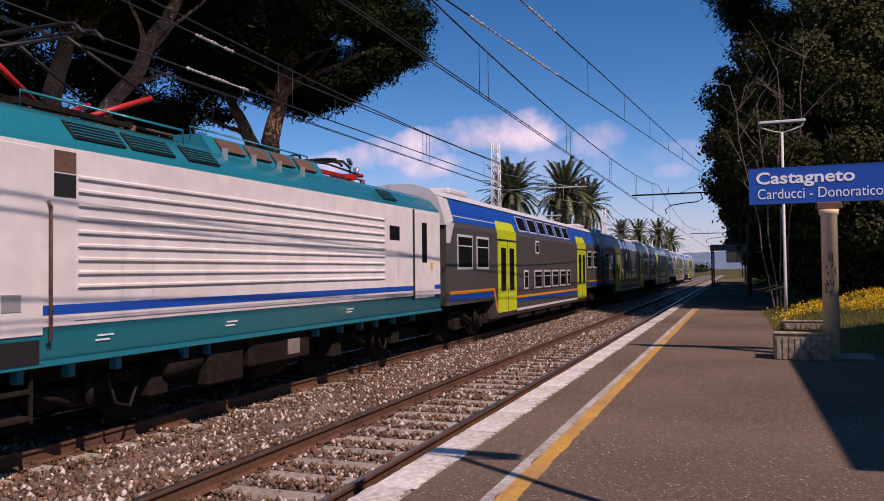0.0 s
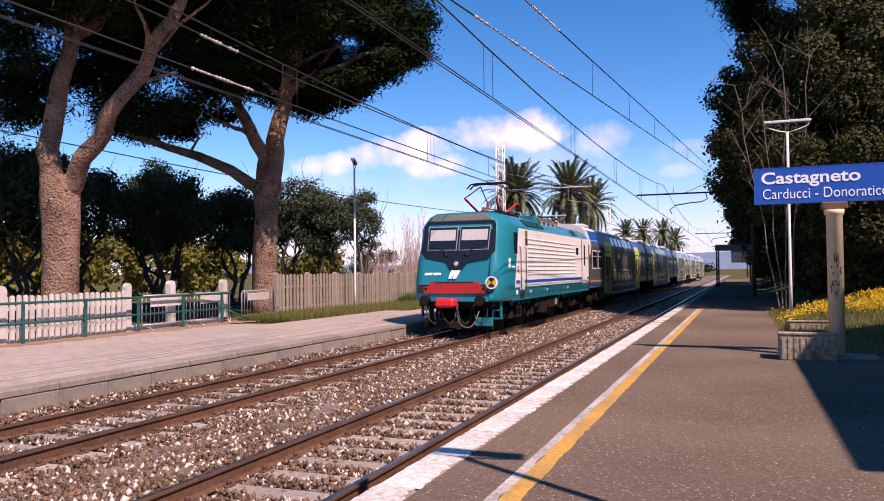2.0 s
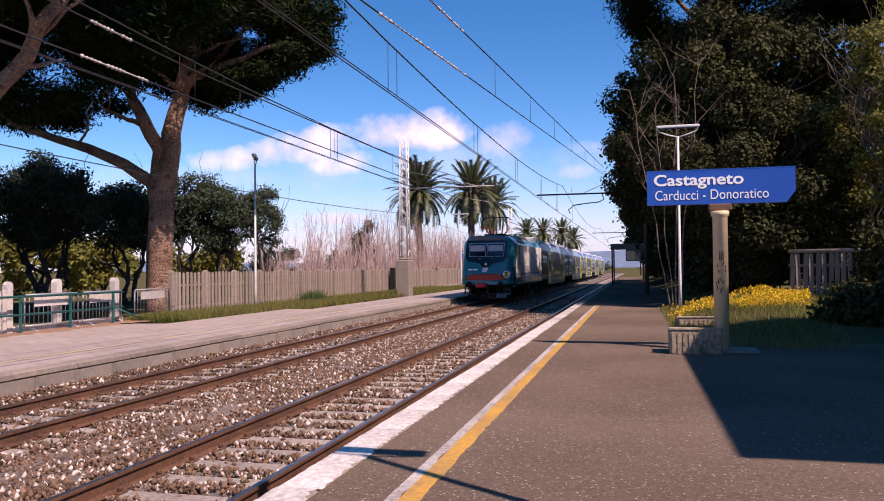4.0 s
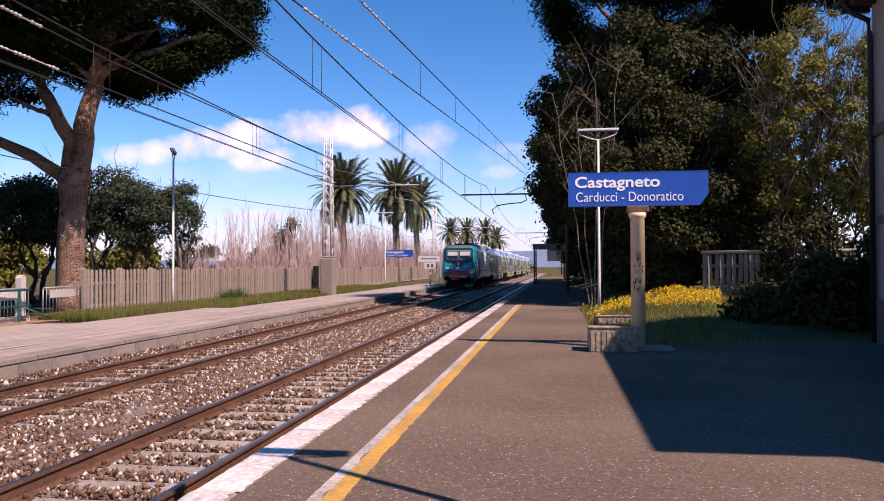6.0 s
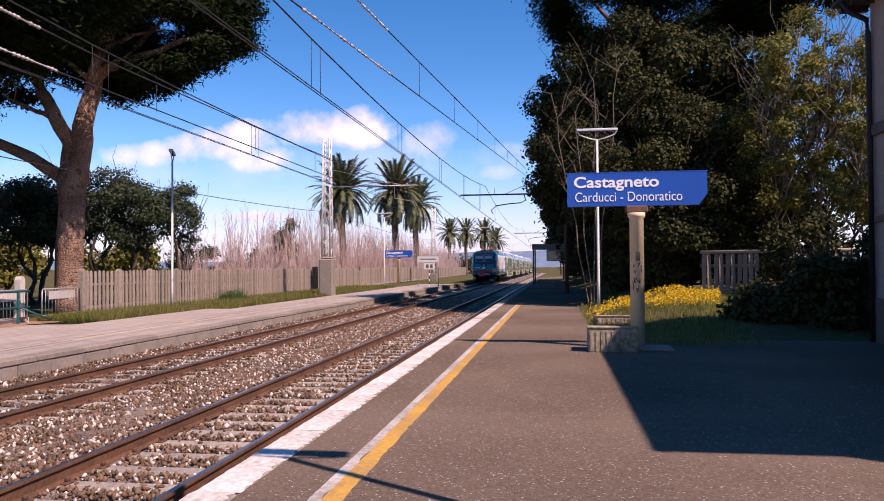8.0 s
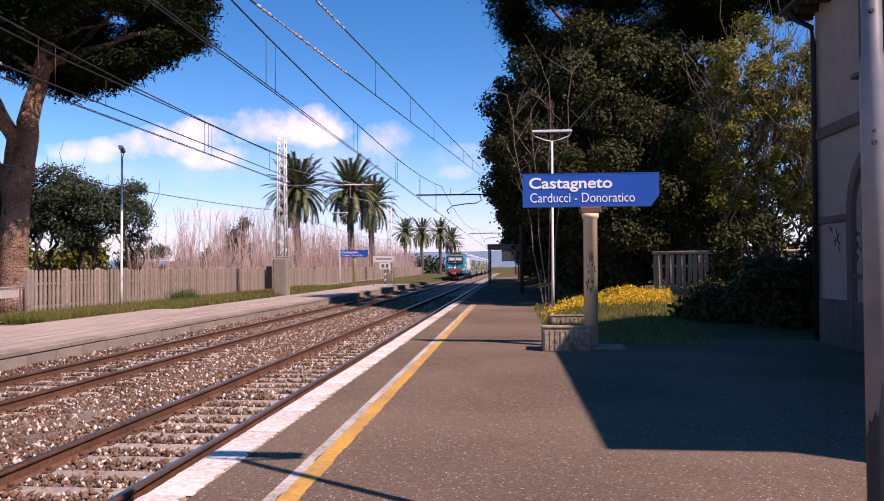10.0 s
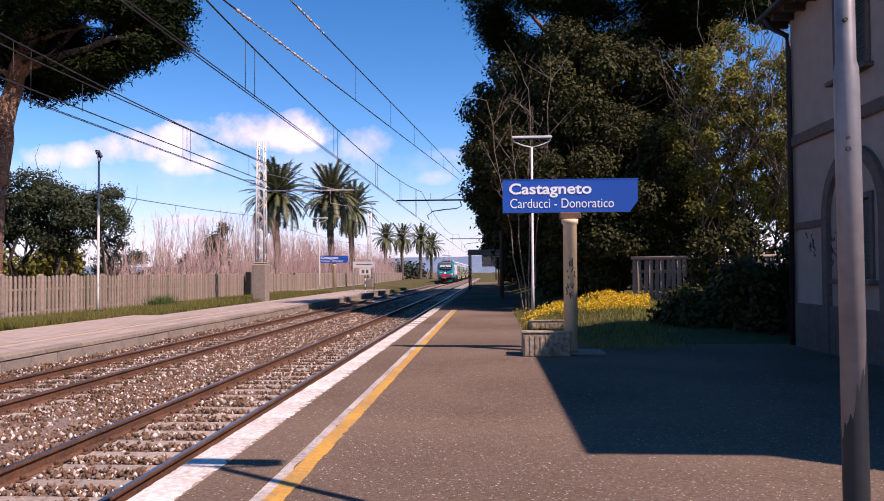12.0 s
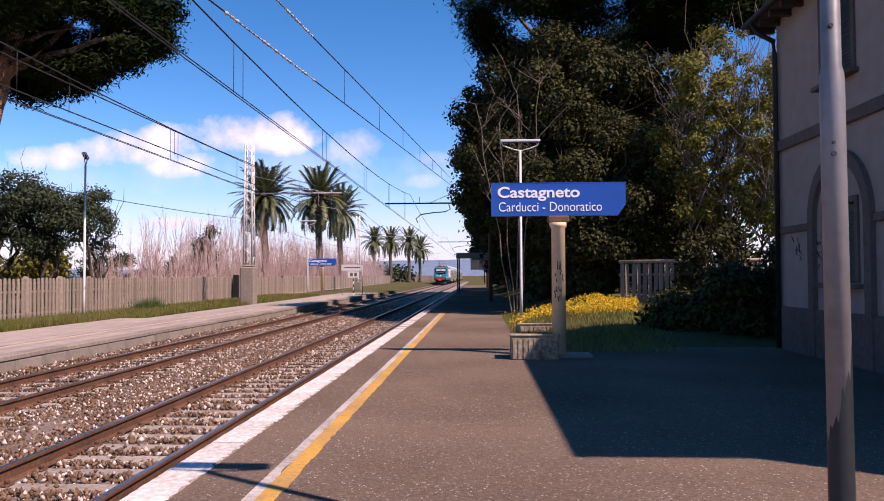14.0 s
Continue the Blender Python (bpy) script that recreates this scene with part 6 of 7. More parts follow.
r1 = random.Random(21)
stone_pine(-18.5, 17.0, 0.1,
           [((-18.0, 17.0, 10.0), (-21, 15, 12), 0.2, 0.08), ((-18.1, 17.2, 9.0), (-17, 20, 11.5), 0.2, 0.08)],
           spread_clumps(r1, (-18.3, 20.2, 12.0), (7.6, 6.2, 3.5), 125, 0.8, 1.7, 0.65)
           + [(-23.4, 19.5, 7.6, 1.5, 1.3, 0.8), (-22.6, 19.5, 8.6, 1.6, 1.4, 0.9), (-24.2, 20.0, 9.0, 1.6, 1.5, 1.0), (-19.6, 20.0, 7.7, 1.2, 1.2, 0.7), (-18.2, 20.2, 7.2, 1.2, 1.2, 0.65), (-17.0, 20.0, 7.3, 1.0, 1.1, 0.6), (-15.9, 20.4, 7.9, 1.1, 1.2, 0.7), (-18.9, 20.0, 8.6, 1.5, 1.3, 0.8), (-20.8, 19.6, 8.9, 1.5, 1.3, 0.8), (-16.8, 20.6, 8.9, 1.4, 1.3, 0.8), (-15.0, 20.0, 9.0, 1.2, 1.2, 0.8), (-21.6, 19.0, 7.4, 1.1, 1.1, 0.55), (-19.0, 15.6, 9.0, 1.5, 1.0, 0.7), (-17.2, 15.6, 9.4, 1.4, 1.0, 0.7), (-15.4, 15.8, 9.6, 1.3, 1.0, 0.7), (-20.8, 15.5, 8.8, 1.5, 1.0, 0.8), (-18.0, 15.3, 10.6, 2.0, 1.2, 1.0), (-15.8, 15.3, 10.8, 1.8, 1.2, 1.0), (-20.5, 15.3, 10.5, 2.0, 1.2, 1.1), (-22.6, 15.5, 9.6, 1.7, 1.2, 1.0), (-13.9, 16.0, 10.4, 1.4, 1.1, 0.9), (-18.9, 16.0, 8.1, 0.9, 0.8, 0.45), (-23.5, 16.0, 8.0, 1.3, 1.0, 0.7)],
           [(-18.5, 17.0, 0.0, 0.62), (-18.5, 17.0, 0.5, 0.52), (-18.5, 17.0, 2.2, 0.49), (-18.5, 17.0, 3.4, 0.52), (-18.54, 17.0, 4.3, 0.56), (-18.56, 17.0, 4.8, 0.46)], 230000, 31, "tall stone pine with forked trunk and dark umbrella crown",
           [([(-18.75, 17.0, 4.2), (-18.98, 17.0, 5.5), (-18.82, 17.0, 6.5), (-18.3, 17.0, 7.95), (-18.05, 17.0, 9.25), (-17.96, 17.0, 11.2)], (0.34, 0.18)),
            ([(-18.35, 17.0, 4.2), (-17.6, 17.0, 5.25), (-16.98, 17.0, 5.87), (-16.43, 17.0, 6.63), (-15.57, 17.0, 7.64), (-14.83, 17.0, 8.6), (-14.3, 17.1, 9.56), (-13.84, 17.3, 10.6)], (0.29, 0.13))])
r2 = random.Random(22)
stone_pine(-18.1, 26.9, 0.1,
           [((-17.2, 26.9, 9.3), (-13.2, 27.8, 10.8), 0.18, 0.06), ((-17.2, 26.9, 9.0), (-15.5, 29, 12), 0.18, 0.06), ((-18.7, 26.9, 7.6), (-20.5, 26.5, 8.4), 0.12, 0.05)],
           spread_clumps(r2, (-18.3, 29.6, 12.7), (5.7, 5.4, 3.2), 115, 0.7, 1.6, 0.62)
           + [(-15.6, 27.5, 9.5, 1.2, 1.1, 0.5), (-14.1, 27.6, 9.7, 1.1, 1.1, 0.5), (-12.7, 27.7, 10.3, 1.0, 1.1, 0.6), (-11.9, 27.8, 11.0, 0.8, 1.0, 0.7), (-11.6, 28.0, 12.0, 0.8, 1.1, 0.9), (-14.6, 27.6, 8.9, 0.45, 0.45, 0.35), (-22.4, 27.4, 9.0, 1.6, 1.3, 0.8), (-23.6, 27.5, 8.8, 1.3, 1.2, 0.7), (-20.8, 27.8, 8.8, 1.0, 1.0, 0.5), (-16.9, 27.5, 10.0, 1.2, 1.1, 0.6), (-25.6, 27.0, 9.6, 1.6, 1.3, 0.9), (-22.6, 27.2, 8.1, 1.1, 0.9, 0.5), (-24.6, 27.2, 8.3, 1.4, 1.0, 0.7), (-26.4, 27.2, 8.8, 1.4, 1.0, 0.8)],
           [(-18.2, 26.9, 0.0, 0.62), (-18.2, 26.9, 0.6, 0.53), (-18.2, 26.9, 2.6, 0.48), (-18.12, 26.9, 4.4, 0.47), (-18.12, 26.9, 5.3, 0.54), (-18.12, 26.9, 5.8, 0.42)], 230000, 32, "tall stone pine with leaning limbs and dark umbrella crown",
           [([(-17.95, 26.9, 5.2), (-17.7, 26.9, 6.84), (-17.59, 26.9, 8.1), (-17.18, 26.9, 9.34), (-16.6, 26.9, 10.9), (-16.07, 26.9, 12.4)], (0.42, 0.2)),
            ([(-18.25, 26.8, 5.3), (-18.13, 26.7, 6.64), (-18.57, 26.7, 7.6), (-19.31, 26.8, 8.6), (-19.87, 26.9, 9.82), (-20.3, 26.9, 11.06), (-20.15, 26.9, 12.5)], (0.32, 0.14)),
            ([(-18.4, 26.9, 5.3), (-19.87, 26.9, 6.2), (-21.45, 26.9, 6.89), (-23.09, 26.9, 7.38), (-25.1, 26.9, 8.11), (-27.2, 26.9, 9.2)], (0.27, 0.09))])


def leafy_tree(name, x, y, z0, height, spread, material, leaves, seed, label, trunk_h=2.0, size=0.15, stems=3, airy=0.3, bark="dark_bark", group="", nclump=26, lo=0.8, hi=1.5, lean=0.0, girth=1.0):
    rnd = random.Random(seed)
    t = thing(name, label, "tree", pose(x, y, z0), group)
    bm = bmesh.new()
    tops = []
    for k in range(stems):
        a = 6.283 * k / stems + rnd.uniform(-0.5, 0.5)
        top = Vector((spread * 0.45 * math.cos(a), spread * 0.45 * math.sin(a), height * rnd.uniform(0.5, 0.75)))
        limb(bm, (0.15 * math.cos(a), 0.15 * math.sin(a), -0.1), top, (0.09 + 0.018 * height / stems) * girth, 0.04 * girth, rnd, 0.22, 7, 7)
        tops.append(top)
    part("trunk", bm, bark, t)
    bm = bmesh.new()
    for k in range(26 if girth == 1.0 else 80):
        p = rnd.choice(tops) * rnd.uniform(0.5, 1.0)
        q = p + Vector((rnd.uniform(-1, 1) * spread * 0.6, rnd.uniform(-1, 1) * spread * 0.6, rnd.uniform(0.1, 0.45) * height))
        limb(bm, p, q, 0.035 * max(0.6, girth), 0.008, rnd, 0.25, 4, 4)
    tagged(part("twig_mass", bm, bark, t), kind="stuff")
    c = spread_clumps(rnd, (lean, 0, (height + trunk_h) / 2), (spread * 0.8, spread * 0.8, (height - trunk_h) / 2 * 0.85), nclump, lo, hi, 0.8)
    pts, out = clump_points(c, leaves, seed, airy, 0.5)
    part("crown", leaves_mesh("crown", pts, size, material, seed, facing=out), material, t)
    return t


# dark evergreens and olives behind the far platform
GROVE = [(-27, 13.5, 6.3, 3.0), (-28, 18.5, 6.8, 3.2), (-26.5, 22.5, 7.0, 3.0), (-28.5, 26.5, 7.6, 3.3), (-26.5, 30.5, 7.4, 2.9), (-29, 33, 7.9, 3.3), (-26.5, 36.5, 6.9, 2.6), (-27.5, 43.0, 8.9, 3.2), (-24.8, 43.6, 8.2, 2.4)]
for i, (gx, gy, gh, gs) in enumerate(GROVE):
    leafy_tree("holm_oak", gx, gy, 0.1, gh, gs, "olive", 17000, 100 + i, "dark many-stemmed evergreen tree behind the fence", 2.6, 0.1, 4, 0.25, group="grove trees", nclump=44, lo=0.4, hi=1.0)
for i, (gx, gy, gh, gs) in enumerate([(-24.0, 46.8, 8.3, 2.0), (-31, 62, 4.2, 3.0), (-27, 72, 4.6, 3.0), (-23.5, 66, 6.5, 1.3)]):
    leafy_tree("olive_tree", gx, gy, 0.1, gh, gs, "olive", 6000 if i == 0 else 7000, 140 + i, "airy grey-green tree with thin branches", 2.2 if i == 0 else 1.0, 0.09, 3, 0.1, group="olive trees", nclump=16, lo=0.5, hi=0.9)
for i, (gx, gy, gh, gs) in enumerate([(-36, 20, 4.5, 3.5), (-38, 30, 5, 3.5), (-40, 40, 5, 4), (-42, 54, 5.5, 4), (-36, 12, 4.5, 3.5), (-37, 16, 4.5, 3.5), (-37, 25, 4.8, 3.5), (-39, 35, 5, 3.8), (-41, 47, 5.2, 4), (-36, 60, 4.5, 4)]):
    leafy_tree("shrub", gx, gy, 0.1, gh, gs, "spring", 3500, 160 + i, "bright yellow-green shrub in the field beyond", 0.2, 0.25, 4, 0.3, group="field shrubs", nclump=18)

# the big evergreen by the platform, its neighbours along the track and the pine behind
leafy_tree("evergreen_tree", 4.4, 36.6, 0.4, 14.2, 7.0, "laurel", 190000, 201, "huge dark evergreen tree with foliage to the ground", 0.0, 0.1, 5, 0.6, group="platform evergreens", nclump=230, lo=0.5, hi=1.15)
leafy_tree("evergreen_tree", 4.6, 31.2, 0.4, 8.5, 4.2, "laurel", 60000, 205, "dark evergreen tree beside the platform", 0.0, 0.09, 4, 0.6, group="platform evergreens", nclump=90, lo=0.45, hi=0.95)
leafy_tree("evergreen_tree", 10.5, 46, 0.4, 8.5, 4.0, "laurel", 16000, 203, "dark evergreen tree beside the platform", 0.4, 0.24, 4, 0.4, group="platform evergreens", nclump=45)
for i, (gx, gy, gh) in enumerate([(3.7, 46.5, 17.5), (3.4, 54, 18.5), (3.1, 62, 18.5), (2.9, 71, 19.0), (2.6, 80, 19.0), (2.8, 89, 13.5)]):
    leafy_tree("evergreen_tree", 4.9, gy, 0.3, gh, 5.0, "laurel", 26000, 260 + i, "dark evergreen tree beside the platform", 0.0, 0.27, 4, 0.4, group="platform evergreens", nclump=75, lo=0.9, hi=1.5, lean=gx - 4.9)
r3 = random.Random(23)
stone_pine(6.0, 39.5, 0.3, [((6, 39.5, 10), (2, 38, 14.6), 0.26, 0.08), ((6, 39.5, 10), (12.5, 37, 14.6), 0.26, 0.08), ((6, 39.5, 10), (6, 42, 15), 0.24, 0.08)],
           spread_clumps(r3, (7.2, 38.5, 15.2), (8.2, 6.0, 2.4), 90, 0.8, 1.6, 0.6),
           [(6, 39.5, 0, 0.5), (6, 39.5, 4, 0.42), (6, 39.5, 10.2, 0.34)], 150000, 33, "tall stone pine standing behind the evergreen")

# added pine, hidden behind the evergreens; its crown shades the passing train
r4 = random.Random(24)
stone_pine(6.5, 63, 0.3, [((6.5, 63, 10), (3, 62, 13.6), 0.26, 0.08), ((6.5, 63, 10), (10, 62, 13.8), 0.26, 0.08), ((6.5, 63, 10), (7, 66, 14), 0.24, 0.08)],
           spread_clumps(r4, (6.0, 63, 14.6), (5.2, 5.0, 1.6), 40, 1.0, 1.7, 0.6),
           [(6.5, 63, 0, 0.5), (6.5, 63, 4, 0.42), (6.5, 63, 10.2, 0.34)], 24000, 34, "unseen stone pine added to shade the train")

# half-bare spring trees between the evergreen and the station house
for i, (gx, gy, gh, gs, nl) in enumerate([(8.4, 28.5, 10.5, 2.6, 15000), (10.4, 27.0, 10.5, 2.6, 13000), (9.6, 31.5, 12.5, 2.8, 12000), (12.2, 30.0, 12.5, 3.0, 12000), (13.8, 33.5, 13.0, 3.0, 9000)]):
    leafy_tree("spring_tree", gx, gy, 0.7, gh, gs, "spring", nl, 220 + i, "half-bare tree with fresh yellow-green leaves", 0.6, 0.08, 6, 0.0, "brown_twig", "spring trees", nclump=70, lo=0.25, hi=0.6, girth=0.38)
for i, (gx, gy, gh, gs) in enumerate([(5.9, 18.3, 2.1, 0.8), (7.0, 18.2, 2.3, 0.9), (8.2, 18.3, 2.3, 0.9), (9.4, 18.2, 2.4, 0.9), (10.6, 18.3, 2.4, 0.9), (5.6, 22.4, 0.9, 0.9), (7.6, 21.2, 0.9, 1.0), (10.6, 33.0, 7.0, 3.4), (7.6, 25.6, 3.4, 1.4), (4.9, 19.3, 0.9, 0.7), (5.8, 19.3, 1.0, 0.75), (6.8, 19.3, 1.0, 0.75), (7.8, 19.3, 1.1, 0.75)]):
    leafy_tree("hedge_bush", gx, gy, 0.4, gh, gs, "laurel", 5000, 240 + i, "dark bush in the shade of the house", 0.0, 0.09, 4, 0.4, group="hedge bushes", nclump=24, lo=0.3, hi=0.6)


# undergrowth closing the foot of the trees
for i in range(11):
    leafy_tree("undergrowth_bush", 4.6 + 0.5 * (i % 2), 36.0 + 6.5 * i, 0.3, 4.6 + 0.5 * (i % 3), 2.6, "laurel", 6500, 320 + i, "dense dark bush at the foot of the evergreens", 0.0, 0.2, 4, 0.4, group="undergrowth bushes", nclump=34, lo=0.6, hi=1.1)


def bare_saplings(x, y, z0, seed, h):
    rnd = random.Random(seed)
    t = thing("bare_tree", "leafless pale-branched tree before the evergreen", "tree", pose(x, y, z0), "bare trees")
    bm = bmesh.new()
    for k in range(4):
        q = Vector((-1.3 + 0.8 * k + rnd.uniform(-0.2, 0.2), rnd.uniform(-0.4, 0.4), h * rnd.uniform(0.75, 1.0)))
        pts = limb(bm, (0.1 * k, 0, 0), q, 0.026, 0.012, rnd, 0.025, 8, 6)
        for j in range(9):
            a = pts[rnd.randint(4, 8)]
            b = a + Vector((rnd.uniform(-1.1, 1.1), rnd.uniform(-0.5, 0.5), rnd.uniform(0.3, 1.6)))
            tw = limb(bm, a, b, 0.013, 0.006, rnd, 0.1, 4, 4)
            for i in range(2):
                c = tw[rnd.randint(2, 4)]
                limb(bm, c, c + Vector((rnd.uniform(-0.5, 0.5), rnd.uniform(-0.3, 0.3), rnd.uniform(0.2, 0.7))), 0.009, 0.004, rnd, 0.1, 3, 3)
    tagged(part("twig_mass", bm, "brown_twig", t), kind="stuff")


bare_saplings(1.2, 29.6, 0.5, 301, 9.2)


# ---- palms ----
def frond_mesh(name, length, droop, material, seed):
    """One arching leaf: a rib with long leaflets down both sides."""
    g = random.Random(seed)
    quads, n = [], 40
    pts = []
    for k in range(n + 1):
        u = k / n
        pts.append(Vector((length * (u - 0.18 * u * u * droop), 0, length * (0.30 * u - 0.62 * droop * u * u))))
    for a, b in zip(pts, pts[1:]):
        for w in (0.02,):
            quads += [a + Vector((0, w, 0)), b + Vector((0, w, 0)), b - Vector((0, w, 0)), a - Vector((0, w, 0))]
    for k in range(2, n):
        u = k / n
        ll = length * 0.2 * (1 - 0.55 * u) * min(1.0, 0.35 + 2.2 * u)
        d = (pts[k + 1] - pts[k - 1]).normalized()
        for s in (-1, 1):
            tip = pts[k] + d * ll * 0.75 + Vector((0, s * ll * 0.62, -ll * 0.22 * g.uniform(0.4, 1.6)))
            quads += [pts[k] - d * 0.014, pts[k] + d * 0.014, tip + d * 0.004, tip - d * 0.004]
    return quads_mesh(name, np.array([tuple(q) for q in quads]), 4, material)


FRONDS = [frond_mesh("frond", 1.0, d, "frond", 50 + i) for i, d in enumerate((0.35, 0.7, 1.0, 1.25))]
DRY = [frond_mesh("dry_frond", 1.0, d, "dry_frond", 60 + i) for i, d in enumerate((1.2, 1.6))]


def palm(x, y, z0, crown_z, r, seed, dry=4, dense=92):
    rnd = random.Random(seed)
    p = thing("date_palm", "tall date palm with an arching feather crown", "palm", pose(x, y, z0), "date palms")
    h = crown_z - z0
    n = 26
    tube_pts = [(0.12 * math.sin(k * 0.2), 0, h * k / n) for k in range(n + 1)]
    rad = [(0.36 + 0.03 * (1 if k % 2 else -1)) * (1.25 if k < 2 else 0.95 if k < n - 4 else 1.15) * r / 3.2 for k in range(n + 1)]
    part("trunk", tubes((tube_pts, rad, 12)), "palm_trunk", p)
    for k in range(dense):
        u = (k + 0.5) / dense
        tilt = 92 - 150 * u + rnd.uniform(-8, 8)
        me = FRONDS[min(3, int(u * 4))]
        f = part("frond", me, "frond", p)
        s = r * rnd.uniform(1.05, 1.3)
        f.matrix_basis = pose(0.1, 0, h, 0, -tilt * 0.75, k * 137.5 + rnd.uniform(-12, 12)) @ Matrix.Diagonal((s, s, s, 1))
    for k in range(dry):
        f = part("dry_frond", DRY[k % 2], "dry_frond", p, "dry brown frond")
        s = r * rnd.uniform(0.6, 0.85)
        f.matrix_basis = pose(0.1, 0, h - 0.2, 0, rnd.uniform(15, 45) if dry < 20 else rnd.uniform(-55, 25), rnd.uniform(0, 360)) @ Matrix.Diagonal((s, s, s, 1))


palm(-20.6, 73, 0.1, 9.2, 3.3, 1)
palm(-19.8, 94.3, 0.1, 11.2, 4.0, 2, dry=30)
palm(-19.7, 108, 0.1, 10.7, 3.7, 3)
for i, (px, py, pz) in enumerate(((-26.1, 190, 10.3), (-22.7, 195.5, 10.5), (-18.5, 201, 10.6), (-16.6, 213, 9.2))):
    palm(px, py, 0.1, pz, 3.8, 10 + i, dry=9, dense=60)


# ---- thickets, grass and flowers ----
def thicket():
    g = np.random.default_rng(77)
    n = 2700
    y = 46 + 125 * g.uniform(0, 1, n)
    x = -17.6 - 0.026 * (y - 46) - 7.5 * g.uniform(0, 1, n) ** 1.2
    h = 1.8 + 5.0 * g.uniform(0, 1, n) ** 1.3 * np.clip((y - 44) / 12, 0.35, 1)
    quads = []
    for i in range(n):
        base = np.array((x[i], y[i], 0.1))
        lean = g.normal(size=3) * (0.12, 0.12, 0)
        top = base + (lean + (0, 0, 1)) * h[i]
        w = 0.022
        quads += [base + (w, w, 0), base - (w, w, 0), top - (0.004, 0.004, 0), top + (0.004, 0.004, 0)]
        for k in range(12):
            u = g.uniform(0.2, 0.97)
            a = base + (top - base) * u
            b = a + np.array((g.normal() * 0.28, g.normal() * 0.28, g.uniform(0.25, 0.9)))
            quads += [a + (0.008, 0.008, 0), a - (0.008, 0.008, 0), b - (0.003, 0.003, 0), b + (0.003, 0.003, 0)]
    solo("bare_thicket", quads_mesh("bare_thicket", np.array(quads), 4, "pink_twig"), "pink_twig", "dense thicket of leafless reddish stems behind the fence", "thicket", kind="stuff")


thicket()


def blades(name, pts, h, material, seed, label, category="grass", w=0.008):
    g = np.random.default_rng(seed)
    n = len(pts)
    pts = np.asarray(pts)
    hh = h * g.uniform(0.4, 1.3, (n, 1))
    a = g.uniform(0, 6.283, n)
    d = np.stack([np.cos(a), np.sin(a), np.zeros(n)], -1)
    lean = g.normal(size=(n, 3)) * (0.35, 0.35, 0)
    tip = pts + (lean + np.array((0, 0, 1))) * hh
    v = np.stack([pts - d * w, pts + d * w, tip], 1).reshape(-1, 3)
    solo(name, quads_mesh(name, v, 3, material), material, label, category, kind="stuff")


def build_grass():
    g = np.random.default_rng(41)
    n = 60000
    y = 22.5 + 42 * g.uniform(0, 1, n) ** 1.4
    edge = np.where(y < 30, -14.25, -13.35)
    x = edge - g.uniform(0, 1, n) * (16.4 + 0.026 * (y - 25) + edge)
    keep = np.array([noise.noise((a * 0.6, b * 0.5, 4)) > -0.4 for a, b in zip(x, y)])
    blades("platform_grass", np.stack([x, y, np.full(n, 0.2)], -1)[keep], 0.27, "grass", 42, "rough green grass between the platform and the fence", w=0.014)
    n = 900
    pts = np.stack([-15.9 + g.normal(size=n) * 0.22, 36.5 + g.normal(size=n) * 0.5, 0.2 + 0 * g.uniform(size=n)], -1)
    blades("weed_clump", pts, 0.6, "weed", 43, "tall bright green weeds by the fence", "weeds", 0.02)
    n = 1500
    pts = np.stack([g.uniform(-9.75, -9.35, n), 6 + 40 * g.uniform(0, 1, n), np.full(n, -0.16)], -1)
    keep = np.array([noise.noise((0, b * 0.9, 9)) > 0.15 for b in pts[:, 1]])
    blades("track_weeds", pts[keep], 0.1, "weed", 44, "small weeds at the foot of the far platform", "weeds", 0.008)
    n = 30000
    x = 0.75 + 7.0 * g.uniform(0, 1, n)
    y = 15.2 + 14 * g.uniform(0, 1, n)
    keep = (x > 0.8 + np.clip((18.5 - y) * 0.35, 0, 3)) & (x < 0.225 * y + g.normal(size=n) * 0.35)
    x, y = x[keep], y[keep]
    pts = np.array([(a, b, max(TOP_R, ground_z(a, b)) - 0.02) for a, b in zip(x, y)])
    blades("bank_grass", pts, 0.15, "grass", 45, "long grass on the bank behind the platform", w=0.012)
    n = 5200
    x = np.concatenate([g.uniform(2.1, 6.6, n), g.uniform(0.9, 2.0, n // 9)])
    y = np.concatenate([22.0 + 6.0 * g.uniform(0, 1, n), 20.5 + 8 * g.uniform(0, 1, n // 9)])
    keep = np.array([noise.noise((a * 0.7, b * 0.5, 2)) > -0.02 and a < 0.2 * b for a, b in zip(x, y)])
    x, y = x[keep], y[keep]
    c = np.array([(a, b, max(TOP_R, ground_z(a, b)) + 0.15) for a, b in zip(x, y)])
    c[:, 2] += g.uniform(-0.14, 0.12, len(c)) + np.array([0.16 * noise.noise((a * 0.9, b * 0.9, 6)) for a, b in zip(x, y)])
    pts = (c[:, None] + g.normal(size=(len(c), 4, 3)) * 0.03).reshape(-1, 3)
    solo("yellow_flowers", leaves_mesh("yellow_flowers", pts, 0.04, "petal", 46, 1.1), "petal", "mass of yellow wild flowers on the sunny bank", "flowers", kind="stuff")


build_grass()


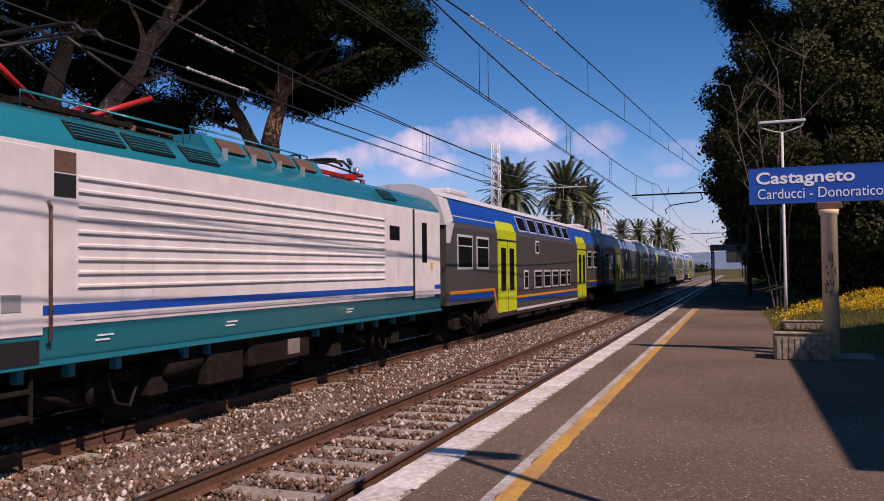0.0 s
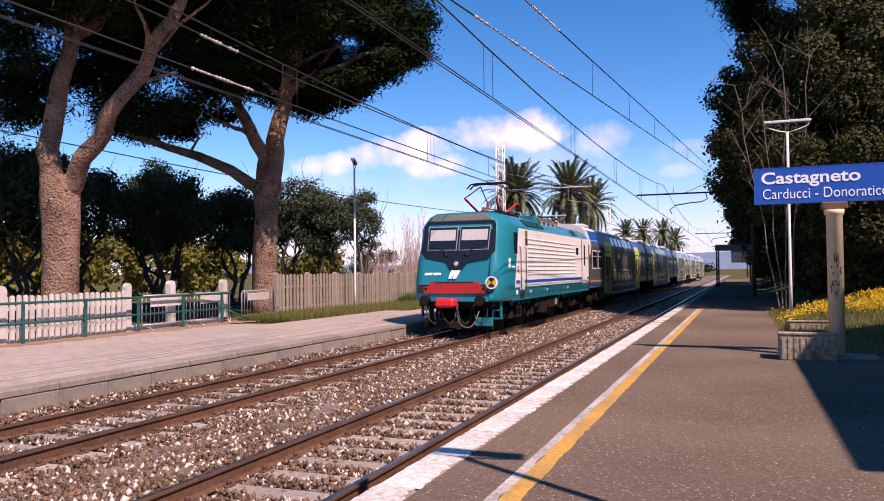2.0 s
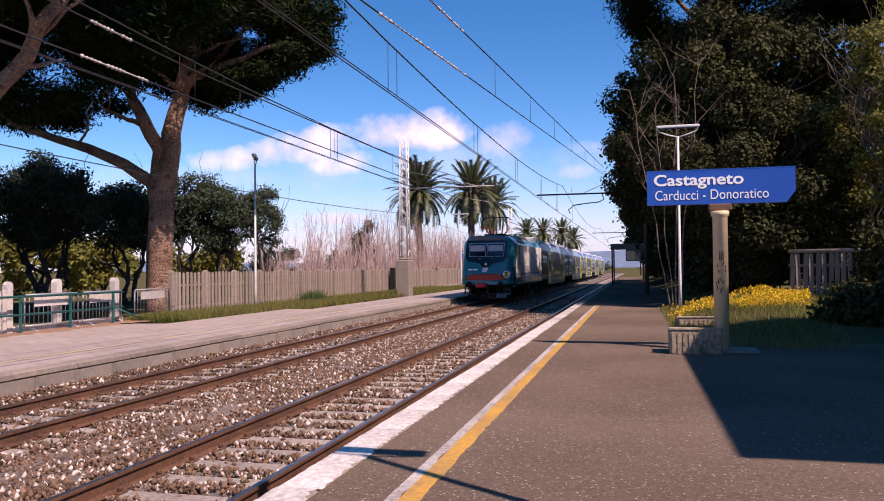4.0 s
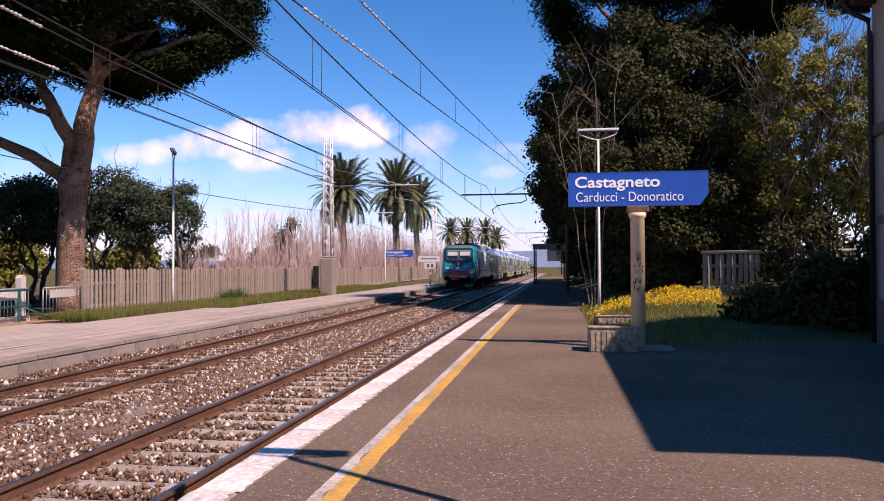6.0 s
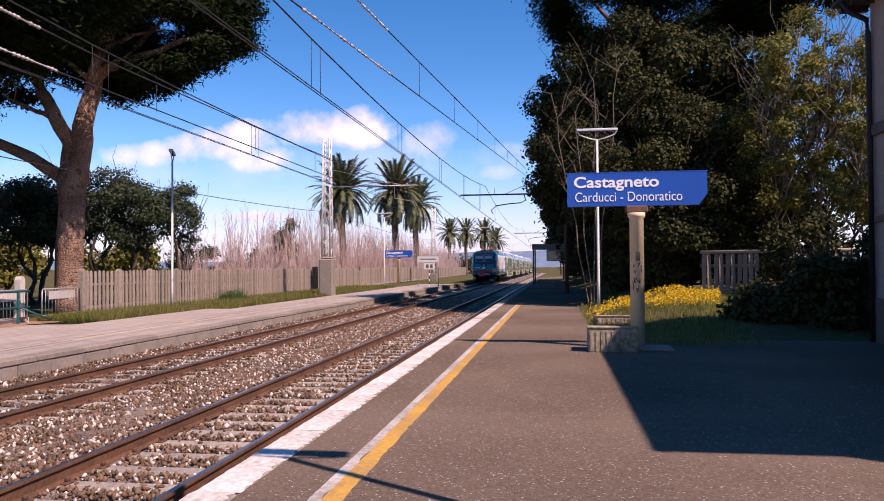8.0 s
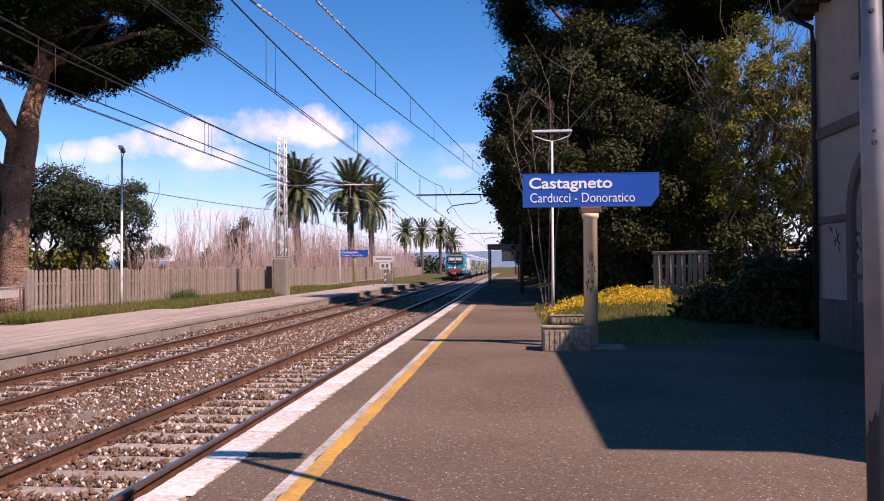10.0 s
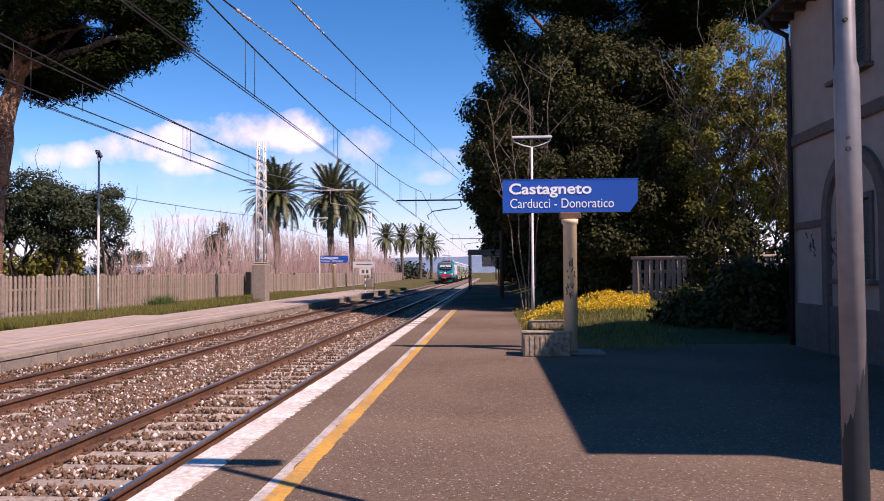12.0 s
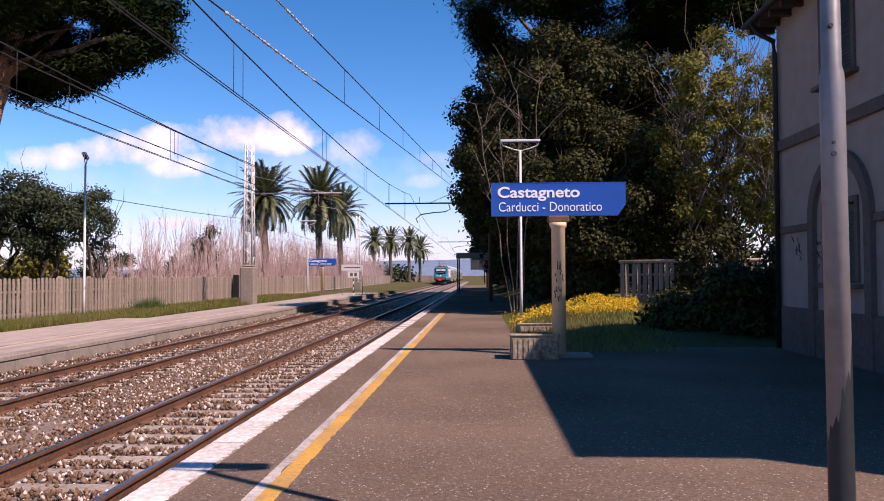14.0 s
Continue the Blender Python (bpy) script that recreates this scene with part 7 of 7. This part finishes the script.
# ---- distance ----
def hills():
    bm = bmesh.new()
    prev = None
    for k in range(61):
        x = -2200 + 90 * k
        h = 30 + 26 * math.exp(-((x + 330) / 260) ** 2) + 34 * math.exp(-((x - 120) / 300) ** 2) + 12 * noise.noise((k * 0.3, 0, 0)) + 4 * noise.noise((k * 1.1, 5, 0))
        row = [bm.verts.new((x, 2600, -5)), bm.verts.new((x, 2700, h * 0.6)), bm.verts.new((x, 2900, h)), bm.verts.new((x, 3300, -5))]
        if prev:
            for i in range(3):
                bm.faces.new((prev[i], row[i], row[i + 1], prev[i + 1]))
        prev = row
    # blue of the haze comes from the material, not from the air
    solo("far_hills", bm, "hill", "low hills on the horizon, coloured blue for haze", "hills", kind="structure")
    g = np.random.default_rng(88)
    clumps = []
    for k in range(90):
        y = g.uniform(190, 420)
        x = g.uniform(-0.55, 0.35) * y - 8
        if -14 < x < 3:
            continue
        s = g.uniform(1.5, 3.2)
        clumps.append((x, y, s * 0.8, s * 2.2, s * 1.5, s))
    solo("far_woods", leaves_mesh("far_woods", clump_points(clumps, 26000, 89, 0.3), 0.55, "olive", 90), "olive", "distant dark trees and hedges across the fields", "woods", kind="stuff")


hills()


# ---- what moves ----
# seconds, and how far ahead of the camera the locomotive's nose stands
NOSE = [(0.0, 2.95), (0.5, 7.35), (1.0, 11.85), (1.5, 16.5), (2.0, 21.3), (3.0, 31.05), (3.7, 38.3), (6.0, 62.6), (7.2, 76.6), (9.5, 104.2), (11.0, 121.8), (12.5, 140.0), (14.0, 158.0)]


def nose_at(t):
    """The nose's place at a time, gliding through the rows."""
    i = max(k for k in range(len(NOSE) - 1) if NOSE[k][0] <= t + 1e-9)
    (t0, a), (t1, b) = NOSE[i], NOSE[i + 1]

    def speed(k):
        lo, hi = max(0, k - 1), min(len(NOSE) - 1, k + 1)
        return (NOSE[hi][1] - NOSE[lo][1]) / (NOSE[hi][0] - NOSE[lo][0])
    d, u = t1 - t0, (t - t0) / (t1 - t0)
    return (2 * u ** 3 - 3 * u * u + 1) * a + (u ** 3 - 2 * u * u + u) * d * speed(i) + (3 * u * u - 2 * u ** 3) * b + (u ** 3 - u * u) * d * speed(i + 1)


def motions():
    times = [0.5 * k for k in range(29)]
    walk(loco, [(t, pose(FAR_X, nose_at(t), 0)) for t in times])
    for i, car in enumerate(coaches):
        walk(car, [(t, pose(FAR_X, nose_at(t) + LOCO_L + 0.45 + CAR_PITCH * i, 0)) for t in times])
    fine = [k / 30 for k in range(421)]
    for ws, y in LOCO_WHEELS:
        walk(ws, [(t, Matrix.Translation((0, y, 0.55)) @ Matrix.Rotation(-(nose_at(min(t, 14.0)) - NOSE[0][1]) / 0.55, 4, "X")) for t in fine])


motions()
